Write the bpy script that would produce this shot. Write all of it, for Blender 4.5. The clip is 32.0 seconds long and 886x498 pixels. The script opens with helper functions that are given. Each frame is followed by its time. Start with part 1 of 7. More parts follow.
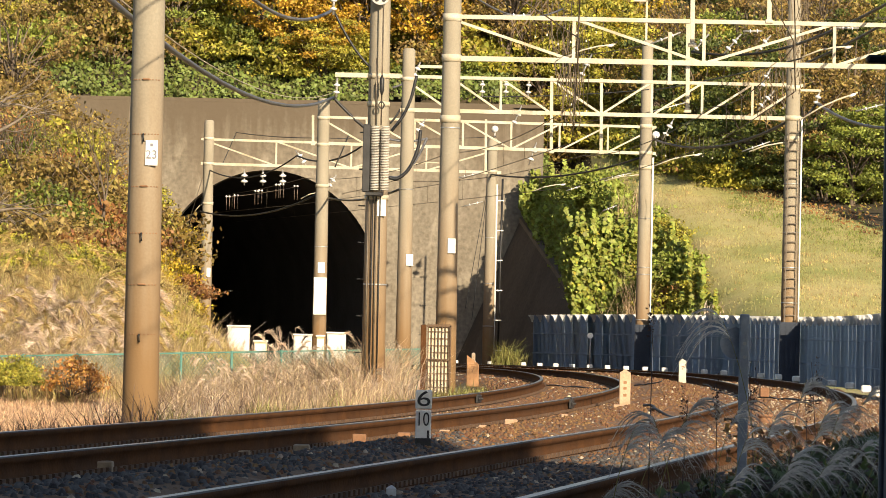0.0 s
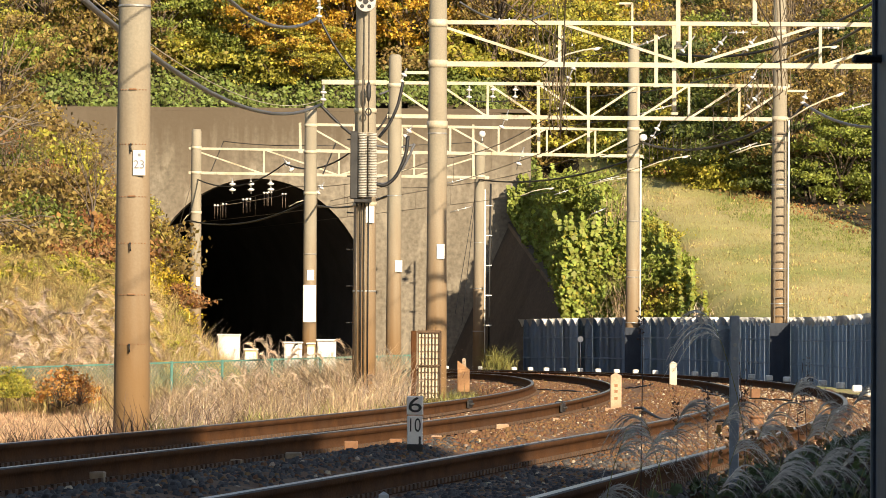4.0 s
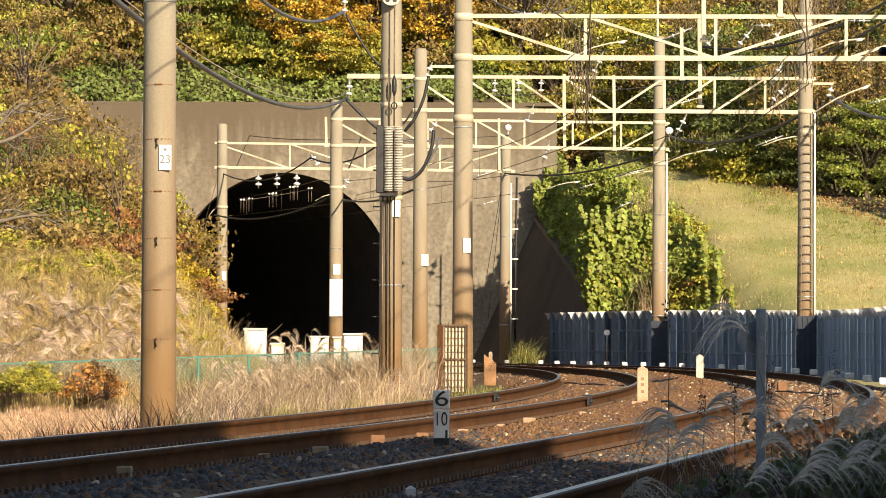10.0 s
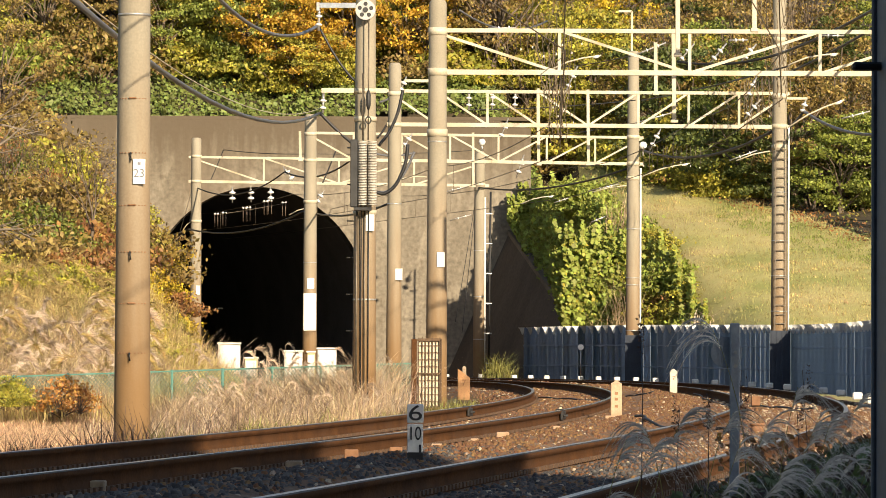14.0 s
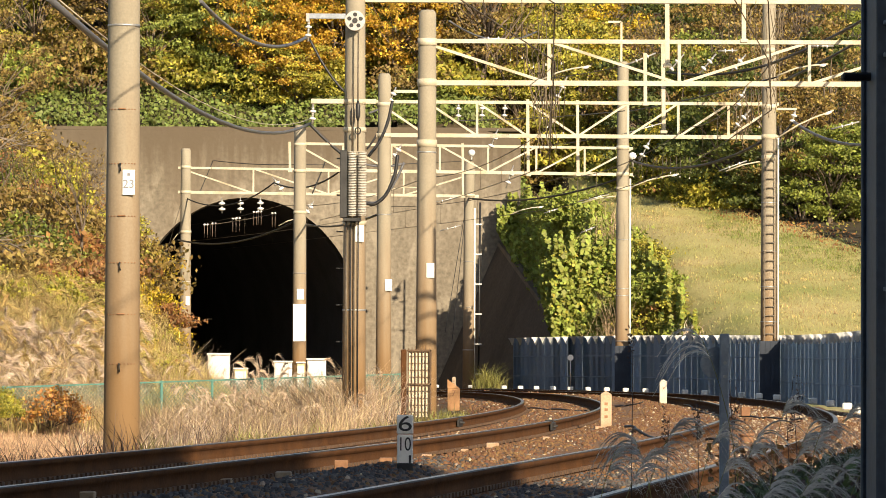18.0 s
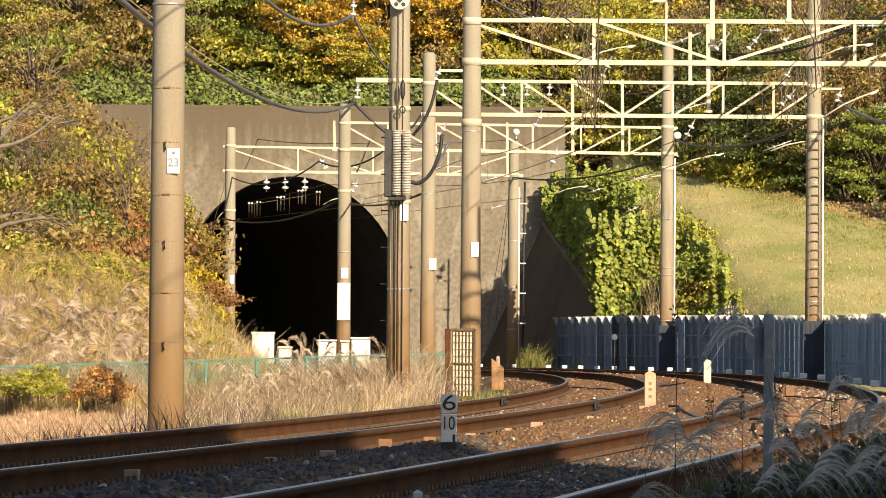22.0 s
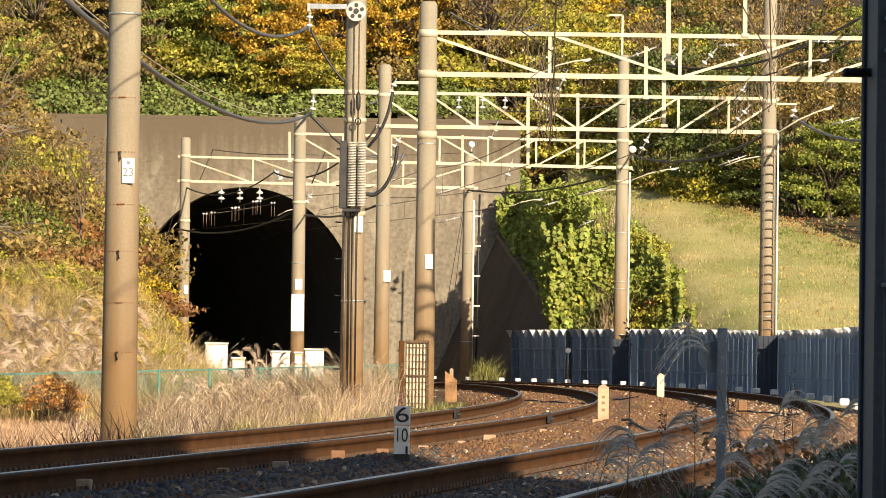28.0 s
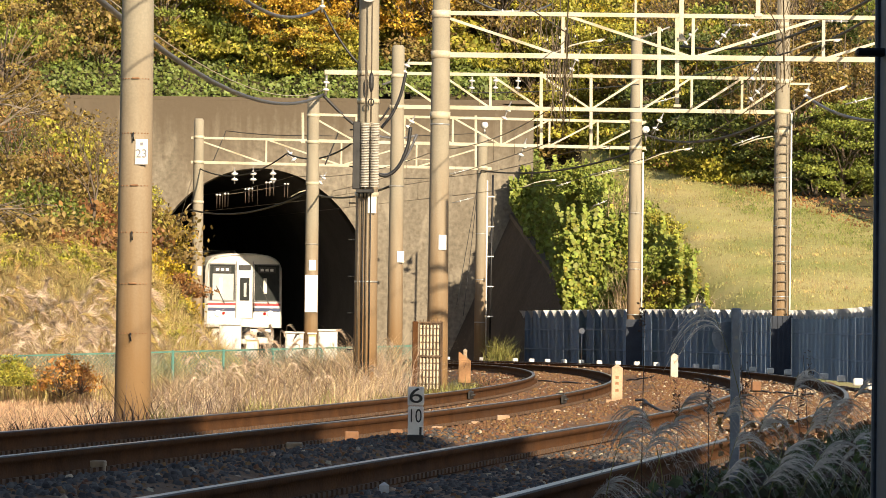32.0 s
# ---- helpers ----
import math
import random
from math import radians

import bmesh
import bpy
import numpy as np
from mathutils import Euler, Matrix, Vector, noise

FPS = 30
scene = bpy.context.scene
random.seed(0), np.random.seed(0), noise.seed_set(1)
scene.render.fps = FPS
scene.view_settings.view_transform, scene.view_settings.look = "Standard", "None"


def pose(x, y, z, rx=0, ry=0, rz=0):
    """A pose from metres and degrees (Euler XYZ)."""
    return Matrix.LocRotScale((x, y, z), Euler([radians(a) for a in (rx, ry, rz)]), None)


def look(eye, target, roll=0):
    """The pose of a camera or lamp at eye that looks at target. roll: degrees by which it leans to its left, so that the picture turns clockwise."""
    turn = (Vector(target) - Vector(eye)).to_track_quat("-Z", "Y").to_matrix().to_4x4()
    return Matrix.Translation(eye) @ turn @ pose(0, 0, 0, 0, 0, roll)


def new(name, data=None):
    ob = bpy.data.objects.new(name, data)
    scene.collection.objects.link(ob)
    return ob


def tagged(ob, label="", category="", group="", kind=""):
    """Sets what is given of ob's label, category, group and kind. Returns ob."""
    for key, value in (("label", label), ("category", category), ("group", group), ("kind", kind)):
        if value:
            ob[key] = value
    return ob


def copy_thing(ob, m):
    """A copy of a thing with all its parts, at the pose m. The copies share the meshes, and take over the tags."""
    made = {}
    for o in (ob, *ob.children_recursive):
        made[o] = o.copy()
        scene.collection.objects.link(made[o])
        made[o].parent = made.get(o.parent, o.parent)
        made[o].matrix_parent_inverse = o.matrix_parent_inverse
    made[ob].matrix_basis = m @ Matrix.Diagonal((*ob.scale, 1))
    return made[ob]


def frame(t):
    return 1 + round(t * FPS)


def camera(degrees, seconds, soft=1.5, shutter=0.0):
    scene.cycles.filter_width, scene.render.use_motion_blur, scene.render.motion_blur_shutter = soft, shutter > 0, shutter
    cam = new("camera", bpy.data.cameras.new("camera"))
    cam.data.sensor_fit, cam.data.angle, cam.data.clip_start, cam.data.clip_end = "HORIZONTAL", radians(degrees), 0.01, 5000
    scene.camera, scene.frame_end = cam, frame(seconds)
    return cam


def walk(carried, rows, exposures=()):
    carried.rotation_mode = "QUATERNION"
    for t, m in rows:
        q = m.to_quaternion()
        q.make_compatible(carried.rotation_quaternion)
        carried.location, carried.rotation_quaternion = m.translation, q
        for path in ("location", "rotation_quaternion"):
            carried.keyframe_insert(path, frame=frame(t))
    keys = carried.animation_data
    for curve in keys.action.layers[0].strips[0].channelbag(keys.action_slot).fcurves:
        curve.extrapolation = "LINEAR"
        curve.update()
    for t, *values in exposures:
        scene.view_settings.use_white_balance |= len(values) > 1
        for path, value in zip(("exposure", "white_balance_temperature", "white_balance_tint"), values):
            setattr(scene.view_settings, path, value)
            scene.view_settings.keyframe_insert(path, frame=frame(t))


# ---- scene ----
# A railway curve before a tunnel mouth, seen through a long lens from beside the line.
EYE = 0.682


def aim(yaw, pitch, roll):
    return pose(0, 0, EYE, 90 + pitch, 0, yaw) @ pose(0, 0, 0, 0, 0, roll)


cam = camera(12.105, 32.0, soft=0.7)
PATH = [
    (0, 0.126, 1.266, 1.188), (0.5, 0.041, 1.245, 1.220), (1, -0.223, 1.176, 1.292), (1.5, -0.323, 1.207, 1.170),
    (2, -0.177, 1.236, 0.800), (2.5, -0.252, 1.337, 0.549), (4.5, 0.047, 1.346, 0.344), (5, 0.227, 1.325, 0.506),
    (5.5, 0.487, 1.292, 0.489), (6, 0.475, 1.303, 0.467), (6.5, 0.372, 1.346, 0.421), (7, 0.274, 1.331, 0.325),
    (7.5, 0.141, 1.341, 0.327), (8, 0.069, 1.312, 0.259), (8.5, 0.023, 1.315, 0.247), (9, 0.057, 1.334, 0.246),
    (9.5, 0.187, 1.337, 0.359), (10, 0.334, 1.259, 0.200), (10.5, 0.388, 1.212, 0.226), (11, 0.324, 1.217, 0.215),
    (11.5, 0.329, 1.228, 0.268), (12, 0.356, 1.239, 0.311), (12.5, 0.206, 1.303, 0.297), (13, 0.048, 1.318, 0.183),
    (13.5, -0.002, 1.406, 0.235), (15.5, -0.111, 1.495, 0.193), (16, -0.161, 1.476, 0.132),
    (16.5, -0.195, 1.548, 0.161), (17, -0.309, 1.606, 0.181), (17.5, -0.320, 1.595, 0.196), (18, -0.164, 1.604, 0.222),
    (18.5, -0.192, 1.596, 0.273), (19, -0.309, 1.630, 0.179), (19.5, -0.059, 1.520, 0.189), (20, 0.293, 1.432, 0.052),
    (20.5, 0.479, 1.404, 0.318), (21, 0.511, 1.356, 0.261), (21.5, 0.478, 1.343, 0.361), (22, 0.443, 1.315, 0.365),
    (22.5, 0.295, 1.357, 0.450), (23, 0.059, 1.231, 0.513), (23.5, -0.005, 0.999, 0.522), (24, 0.054, 0.948, 0.594),
    (24.5, 0.351, 1.115, 0.602), (25, 0.250, 1.116, 0.702), (25.5, -0.027, 1.338, 0.684), (27.5, -0.369, 1.597, 0.804),
    (28, -0.181, 1.488, 0.811), (28.5, -0.056, 1.381, 0.903), (29, -0.057, 1.347, 0.804), (29.5, -0.066, 1.339, 0.714),
    (30, -0.013, 1.294, 0.679), (30.5, 0.042, 1.310, 0.847), (31, 0.010, 1.248, 0.770), (31.5, -0.052, 1.191, 0.684),
    (32, -0.000, 1.220, 0.700),
]
walk(cam, [(t, aim(a, b, c)) for t, a, b, c in PATH])

# ---------------------------------------------------------------- light
SUN_AZ, SUN_EL = 25.0, 22.5  # degrees: behind the camera, to its right; height
world = bpy.data.worlds.new("sky")
scene.world = world
world.use_nodes = True
_n = world.node_tree.nodes
_sky = _n.new("ShaderNodeTexSky")
_sky.sky_type, _sky.sun_disc = "NISHITA", False
_sky.sun_elevation, _sky.sun_rotation = radians(SUN_EL), radians(180 - SUN_AZ)
world.node_tree.links.new(_sky.outputs[0], _n["Background"].inputs[0])
_n["Background"].inputs[1].default_value = 0.08
sun = new("sun", bpy.data.lights.new("sun", "SUN"))
sun.data.energy, sun.data.angle, sun.data.color = 5.0, radians(0.53), (1.0, 0.82, 0.585)
_d = Vector((math.sin(radians(SUN_AZ)), -math.cos(radians(SUN_AZ)), math.tan(radians(SUN_EL)))).normalized()
sun.matrix_world = look(_d * 60, (0, 0, 0))
scene.view_settings.exposure = 0.71

# ---------------------------------------------------------------- materials
_mats = {}


def mat(name, a, b=None, scale=4.0, rough=0.8, metal=0.0, bump=0.2, fine=40.0, dirt=None, dirt_amount=0.35, piece=0.0,
        island=0.0, translucent=0.0, stretch=(1, 1, 1), grain=0.35, edge=0.15):
    """Two colours mixed by noise of two sizes, with dirt, relief and a shift from piece to piece."""
    if name in _mats:
        return _mats[name]
    m = bpy.data.materials.new(name)
    m.use_nodes = True
    t = m.node_tree
    n, l = t.nodes, t.links
    bs = n["Principled BSDF"]
    b = b or tuple(c * 0.7 for c in a)
    tc = n.new("ShaderNodeTexCoord")
    mp = n.new("ShaderNodeMapping")
    mp.inputs["Scale"].default_value = stretch
    l.new(tc.outputs["Object"], mp.inputs[0])
    n1 = n.new("ShaderNodeTexNoise")
    n1.inputs["Scale"].default_value, n1.inputs["Detail"].default_value = scale, 6
    n2 = n.new("ShaderNodeTexNoise")
    n2.inputs["Scale"].default_value, n2.inputs["Detail"].default_value = fine, 4
    l.new(mp.outputs[0], n1.inputs[0]), l.new(tc.outputs["Object"], n2.inputs[0])
    r1 = n.new("ShaderNodeValToRGB")
    r1.color_ramp.elements[0].position, r1.color_ramp.elements[1].position = 0.5 - edge, 0.5 + edge
    r1.color_ramp.elements[0].color, r1.color_ramp.elements[1].color = (*a, 1), (*b, 1)
    l.new(n1.outputs[0], r1.inputs[0])
    mx = n.new("ShaderNodeMix")
    mx.data_type, mx.blend_type = "RGBA", "OVERLAY"
    mx.inputs[0].default_value = grain
    l.new(r1.outputs[0], mx.inputs[6]), l.new(n2.outputs[0], mx.inputs[7])
    col = mx.outputs[2]
    if dirt:
        n3 = n.new("ShaderNodeTexNoise")
        n3.inputs["Scale"].default_value, n3.inputs["Detail"].default_value = scale * 0.35, 8
        l.new(mp.outputs[0], n3.inputs[0])
        r3 = n.new("ShaderNodeValToRGB")
        r3.color_ramp.elements[0].position, r3.color_ramp.elements[1].position = 0.48, 0.7
        r3.color_ramp.elements[1].color = (dirt_amount * 2, dirt_amount * 2, dirt_amount * 2, 1)
        r3.color_ramp.elements[0].color = (0, 0, 0, 1)
        l.new(n3.outputs[0], r3.inputs[0])
        m3 = n.new("ShaderNodeMix")
        m3.data_type = "RGBA"
        l.new(r3.outputs[0], m3.inputs[0]), l.new(col, m3.inputs[6])
        m3.inputs[7].default_value = (*dirt, 1)
        col = m3.outputs[2]
    if piece or island:
        hs = n.new("ShaderNodeHueSaturation")
        mr = n.new("ShaderNodeMapRange")
        if piece:
            oi = n.new("ShaderNodeObjectInfo")
            src, k = oi.outputs["Random"], piece
        else:
            ge = n.new("ShaderNodeNewGeometry")
            src, k = ge.outputs["Random Per Island"], island
        mr.inputs[3].default_value, mr.inputs[4].default_value = 1 - k, 1 + k
        l.new(src, mr.inputs[0]), l.new(mr.outputs[0], hs.inputs["Value"]), l.new(col, hs.inputs["Color"])
        if island:
            mh = n.new("ShaderNodeMapRange")
            mh.inputs[3].default_value, mh.inputs[4].default_value = 0.5 - island * 0.07, 0.5 + island * 0.07
            l.new(src, mh.inputs[0]), l.new(mh.outputs[0], hs.inputs["Hue"])
        col = hs.outputs[0]
    l.new(col, bs.inputs["Base Color"])
    bs.inputs["Roughness"].default_value, bs.inputs["Metallic"].default_value = rough, metal
    if bump:
        bp = n.new("ShaderNodeBump")
        bp.inputs["Strength"].default_value, bp.inputs["Distance"].default_value = bump, 0.02
        l.new(n2.outputs[0], bp.inputs["Height"]), l.new(bp.outputs[0], bs.inputs["Normal"])
    if translucent:
        tr = n.new("ShaderNodeBsdfTranslucent")
        ms = n.new("ShaderNodeMixShader")
        ms.inputs[0].default_value = translucent
        l.new(col, tr.inputs[0]), l.new(bs.outputs[0], ms.inputs[1]), l.new(tr.outputs[0], ms.inputs[2])
        l.new(ms.outputs[0], n["Material Output"].inputs[0])
    _mats[name] = m
    return m


def glow(name, color, strength):
    m = bpy.data.materials.new(name)
    m.use_nodes = True
    bs = m.node_tree.nodes["Principled BSDF"]
    bs.inputs["Base Color"].default_value = (*color, 1)
    bs.inputs["Emission Color"].default_value, bs.inputs["Emission Strength"].default_value = (*color, 1), strength
    return m



def pole_mat():
    """Spun concrete; iron dust from the track has browned the lower metres, in streaks."""
    m = mat("pole concrete", (0.355, 0.32, 0.245), (0.27, 0.238, 0.175), 1.5, 0.85, bump=0.1, dirt=(0.27, 0.19, 0.11), stretch=(1, 1, 0.35), grain=0.22)
    t = m.node_tree
    n, l = t.nodes, t.links
    bs = n["Principled BSDF"]
    col = bs.inputs["Base Color"].links[0].from_socket
    tc, sp = n.new("ShaderNodeTexCoord"), n.new("ShaderNodeSeparateXYZ")
    l.new(tc.outputs["Object"], sp.inputs[0])
    mp, nz = n.new("ShaderNodeMapping"), n.new("ShaderNodeTexNoise")
    mp.inputs["Scale"].default_value, nz.inputs["Scale"].default_value, nz.inputs["Detail"].default_value = (7, 7, 0.5), 1.0, 6
    l.new(tc.outputs["Object"], mp.inputs[0]), l.new(mp.outputs[0], nz.inputs[0])
    ad = n.new("ShaderNodeMath")
    ad.operation = "MULTIPLY_ADD"
    ad.inputs[1].default_value = 2.4
    l.new(nz.outputs[0], ad.inputs[0]), l.new(sp.outputs["Z"], ad.inputs[2])
    mr = n.new("ShaderNodeMapRange")
    mr.inputs[1].default_value, mr.inputs[2].default_value, mr.inputs[3].default_value, mr.inputs[4].default_value = 2.0, 5.6, 0.92, 0.0
    l.new(ad.outputs[0], mr.inputs[0])
    mx = n.new("ShaderNodeMix")
    mx.data_type = "RGBA"
    l.new(mr.outputs[0], mx.inputs[0]), l.new(col, mx.inputs[6])
    mx.inputs[7].default_value = (0.205, 0.115, 0.042, 1)
    l.new(mx.outputs[2], bs.inputs["Base Color"])
    return m


POLE = pole_mat()
CREAM = mat("cream paint", (0.60, 0.55, 0.42), (0.50, 0.45, 0.33), 3, 0.55, bump=0.05, dirt=(0.33, 0.24, 0.13), dirt_amount=0.3)
GALV = mat("galvanised steel", (0.52, 0.51, 0.48), (0.40, 0.39, 0.37), 9, 0.45, 0.6, bump=0.05)
WHITE = mat("white paint", (0.82, 0.81, 0.77), (0.74, 0.72, 0.66), 3, 0.5, bump=0.03)
PORCELAIN = mat("white porcelain", (0.80, 0.80, 0.78), (0.72, 0.72, 0.70), 8, 0.2, bump=0.0)
BLACK = mat("black paint", (0.02, 0.02, 0.02), (0.03, 0.03, 0.03), 8, 0.5, bump=0.0)
CABLE = mat("black cable", (0.016, 0.016, 0.018), (0.025, 0.025, 0.025), 20, 0.5, bump=0.05)
GREYCABLE = mat("grey cable sheath", (0.14, 0.145, 0.155), (0.09, 0.09, 0.10), 20, 0.45, bump=0.05)
WIRE = mat("weathered wire", (0.16, 0.13, 0.09), (0.10, 0.08, 0.06), 20, 0.5, 0.4, bump=0.0)
WALL = mat("stained concrete wall", (0.235, 0.192, 0.134), (0.17, 0.135, 0.092), 0.55, 0.92, bump=0.25, fine=9,
           dirt=(0.115, 0.088, 0.058), dirt_amount=0.5, stretch=(1, 1, 0.22), grain=0.4)


def wall_mat():
    """Board-marked concrete; soot and lichen run down from its upper edge in uneven streaks, and pale salts stain it."""
    m = mat("sooty portal concrete", (0.245, 0.213, 0.162), (0.18, 0.155, 0.115), 0.9, 0.92, bump=0.35, fine=7,
            dirt=(0.14, 0.11, 0.075), dirt_amount=0.4, stretch=(1, 1, 0.3), grain=0.65)
    t = m.node_tree
    n, l = t.nodes, t.links
    bs = n["Principled BSDF"]
    col = bs.inputs["Base Color"].links[0].from_socket
    tc, sp = n.new("ShaderNodeTexCoord"), n.new("ShaderNodeSeparateXYZ")
    l.new(tc.outputs["Object"], sp.inputs[0])

    def streaks(scale, detail, squeeze):
        mp, nz = n.new("ShaderNodeMapping"), n.new("ShaderNodeTexNoise")
        mp.inputs["Scale"].default_value = squeeze
        nz.inputs["Scale"].default_value, nz.inputs["Detail"].default_value = scale, detail
        l.new(tc.outputs["Object"], mp.inputs[0]), l.new(mp.outputs[0], nz.inputs[0])
        return nz.outputs[0]

    def stain(col, fac, colour):
        mx = n.new("ShaderNodeMix")
        mx.data_type = "RGBA"
        l.new(fac, mx.inputs[0]), l.new(col, mx.inputs[6])
        mx.inputs[7].default_value = (*colour, 1)
        return mx.outputs[2]

    def ramp(src, a, b, hi):
        mr = n.new("ShaderNodeMapRange")
        mr.inputs[1].default_value, mr.inputs[2].default_value, mr.inputs[3].default_value, mr.inputs[4].default_value = a, b, 0.0, hi
        l.new(src, mr.inputs[0])
        return mr.outputs[0]

    col = stain(col, ramp(streaks(1.0, 9, (2.2, 2.2, 0.9)), 0.56, 0.68, 0.55), (0.36, 0.315, 0.24))
    col = stain(col, ramp(streaks(1.0, 8, (5, 5, 4)), 0.55, 0.7, 0.6), (0.12, 0.096, 0.066))
    ad = n.new("ShaderNodeMath")
    ad.operation = "MULTIPLY_ADD"
    ad.inputs[1].default_value = 3.2
    l.new(streaks(1.0, 8, (3.5, 3.5, 0.25)), ad.inputs[0]), l.new(sp.outputs["Z"], ad.inputs[2])
    col = stain(col, ramp(ad.outputs[0], 8.2, 9.9, 0.9), (0.105, 0.08, 0.052))
    l.new(col, bs.inputs["Base Color"])
    return m


PORTALWALL = wall_mat()
# shade of hedge and bank is put into this wall's dark colour
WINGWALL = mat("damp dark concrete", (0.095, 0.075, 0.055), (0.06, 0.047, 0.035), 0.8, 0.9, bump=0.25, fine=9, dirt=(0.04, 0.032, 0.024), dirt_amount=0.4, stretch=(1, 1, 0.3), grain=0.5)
WALLDARK = mat("weathered wall top", (0.18, 0.143, 0.097), (0.115, 0.09, 0.062), 0.6, 0.92, bump=0.25, fine=10, stretch=(1, 1, 0.22), grain=0.45)
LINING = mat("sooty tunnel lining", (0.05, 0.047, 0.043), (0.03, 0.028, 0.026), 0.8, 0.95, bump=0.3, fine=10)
RAILSIDE = mat("rusty rail steel", (0.105, 0.047, 0.018), (0.068, 0.031, 0.013), 3, 0.9, 0.0, bump=0.25, dirt=(0.085, 0.045, 0.025))
_mats["rusty rail steel"].node_tree.nodes["Principled BSDF"].inputs["Specular IOR Level"].default_value = 0.1
RAILHEAD = mat("greasy dark rail head side", (0.055, 0.042, 0.032), (0.035, 0.028, 0.022), 5, 0.6, 0.3, bump=0.1)
RAILTOP = mat("worn rail head", (0.50, 0.48, 0.46), (0.40, 0.38, 0.36), 6, 0.28, 0.95, bump=0.02)
SLEEPER = mat("concrete sleeper", (0.40, 0.33, 0.24), (0.30, 0.23, 0.15), 6, 0.9, piece=0.2)
BALLAST = mat("rust brown ballast", (0.20, 0.103, 0.045), (0.13, 0.067, 0.031), 5, 0.95, bump=0.8, fine=28, dirt=(0.24, 0.17, 0.11))
STONE = mat("ballast stone", (0.205, 0.105, 0.046), (0.15, 0.075, 0.034), 9, 0.95, bump=0.3, island=0.25)
PALESTONE = mat("pale ballast chip", (0.48, 0.385, 0.275), (0.36, 0.28, 0.195), 9, 0.95, bump=0.3, island=0.3)
# grey stones for the near bed, darkened to put its shade into the colour
GREYSTONE = mat("fresh grey ballast stone", (0.10, 0.092, 0.088), (0.06, 0.055, 0.052), 9, 0.95, bump=0.3, island=0.5)
NAVY = mat("navy blue fence steel", (0.265, 0.335, 0.425), (0.225, 0.285, 0.365), 2, 0.9, bump=0.05)
_mats["navy blue fence steel"].node_tree.nodes["Principled BSDF"].inputs["Specular IOR Level"].default_value = 0.1
# darker copy of the fence navy, with shade put into the colour
NAVYSHADE = mat("dark navy sheet", (0.035, 0.045, 0.065), (0.025, 0.033, 0.05), 3, 0.8, bump=0.05)
NAVYTOP = mat("pale fence cap", (0.72, 0.72, 0.70), (0.62, 0.62, 0.60), 5, 0.5, bump=0.03)
TEAL = mat("teal fence wire", (0.10, 0.25, 0.20), (0.075, 0.18, 0.15), 6, 0.5, bump=0.0)
SLATE = mat("blue grey siding", (0.10, 0.12, 0.15), (0.075, 0.09, 0.115), 1.5, 0.55, bump=0.05, dirt=(0.13, 0.13, 0.13))
SIGNGREY = mat("dull zinc", (0.34, 0.38, 0.43), (0.26, 0.29, 0.33), 9, 0.6, 0.2, bump=0.05)
RUST = mat("rust brown steel", (0.30, 0.16, 0.08), (0.20, 0.10, 0.05), 5, 0.85, bump=0.2)
EARTH = mat("grassy earth", (0.34, 0.27, 0.14), (0.20, 0.17, 0.07), 0.6, 0.95, bump=0.6, fine=9, dirt=(0.12, 0.13, 0.04))
# litter colour lowered to put shade into the gaps between the trees
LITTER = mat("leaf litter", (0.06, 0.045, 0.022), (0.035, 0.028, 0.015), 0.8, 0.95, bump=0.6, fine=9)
LAWN = mat("dry lawn", (0.46, 0.39, 0.17), (0.27, 0.285, 0.085), 0.35, 0.95, bump=0.6, fine=22, dirt=(0.48, 0.39, 0.20))


# ---------------------------------------------------------------- mesh helpers
def finish(name, bm, material, parent=None, label="", smooth=False):
    me = bpy.data.meshes.new(name)
    bm.normal_update()
    bm.to_mesh(me)
    bm.free()
    for m in material if isinstance(material, (list, tuple)) else (material,):
        me.materials.append(m)
    if smooth:
        me.polygons.foreach_set("use_smooth", [True] * len(me.polygons))
    ob = new(name, me)
    if parent:
        ob.parent = parent
    if label:
        ob["label"] = label
    return ob


def part(name, bm, material, parent, label="", smooth=False):
    return finish(name, bm, material, parent, label, smooth)


def thing(name, at, label, category, group="", kind="", turn=0.0):
    ob = new(name)
    ob.empty_display_size = 0.2
    ob.matrix_basis = pose(*at, 0, 0, turn)
    return tagged(ob, label, category, group, kind)


def box(bm, centre, size, turn=0.0, tilt=0.0, bevel=0.0, mi=0):
    m = pose(*centre, 0, tilt, turn) @ Matrix.Diagonal((*size, 1))
    made = bmesh.ops.create_cube(bm, size=1, matrix=m)
    if bevel:
        es = list({e for v in made["verts"] for e in v.link_edges})
        bmesh.ops.bevel(bm, geom=es, offset=bevel, segments=1, affect="EDGES")
    elif mi:
        for f in {f for v in made["verts"] for f in v.link_faces}:
            f.material_index = mi
    return bm


def bar(bm, a, b, w, h=None):
    """A rolled bar of w by h from a to b."""
    a, b = Vector(a), Vector(b)
    d = b - a
    if d.length < 1e-4:
        return bm
    q = d.to_track_quat("X", "Z").to_matrix().to_4x4()
    m = Matrix.Translation((a + b) / 2) @ q @ Matrix.Diagonal((d.length, w, h or w, 1))
    bmesh.ops.create_cube(bm, size=1, matrix=m)
    return bm


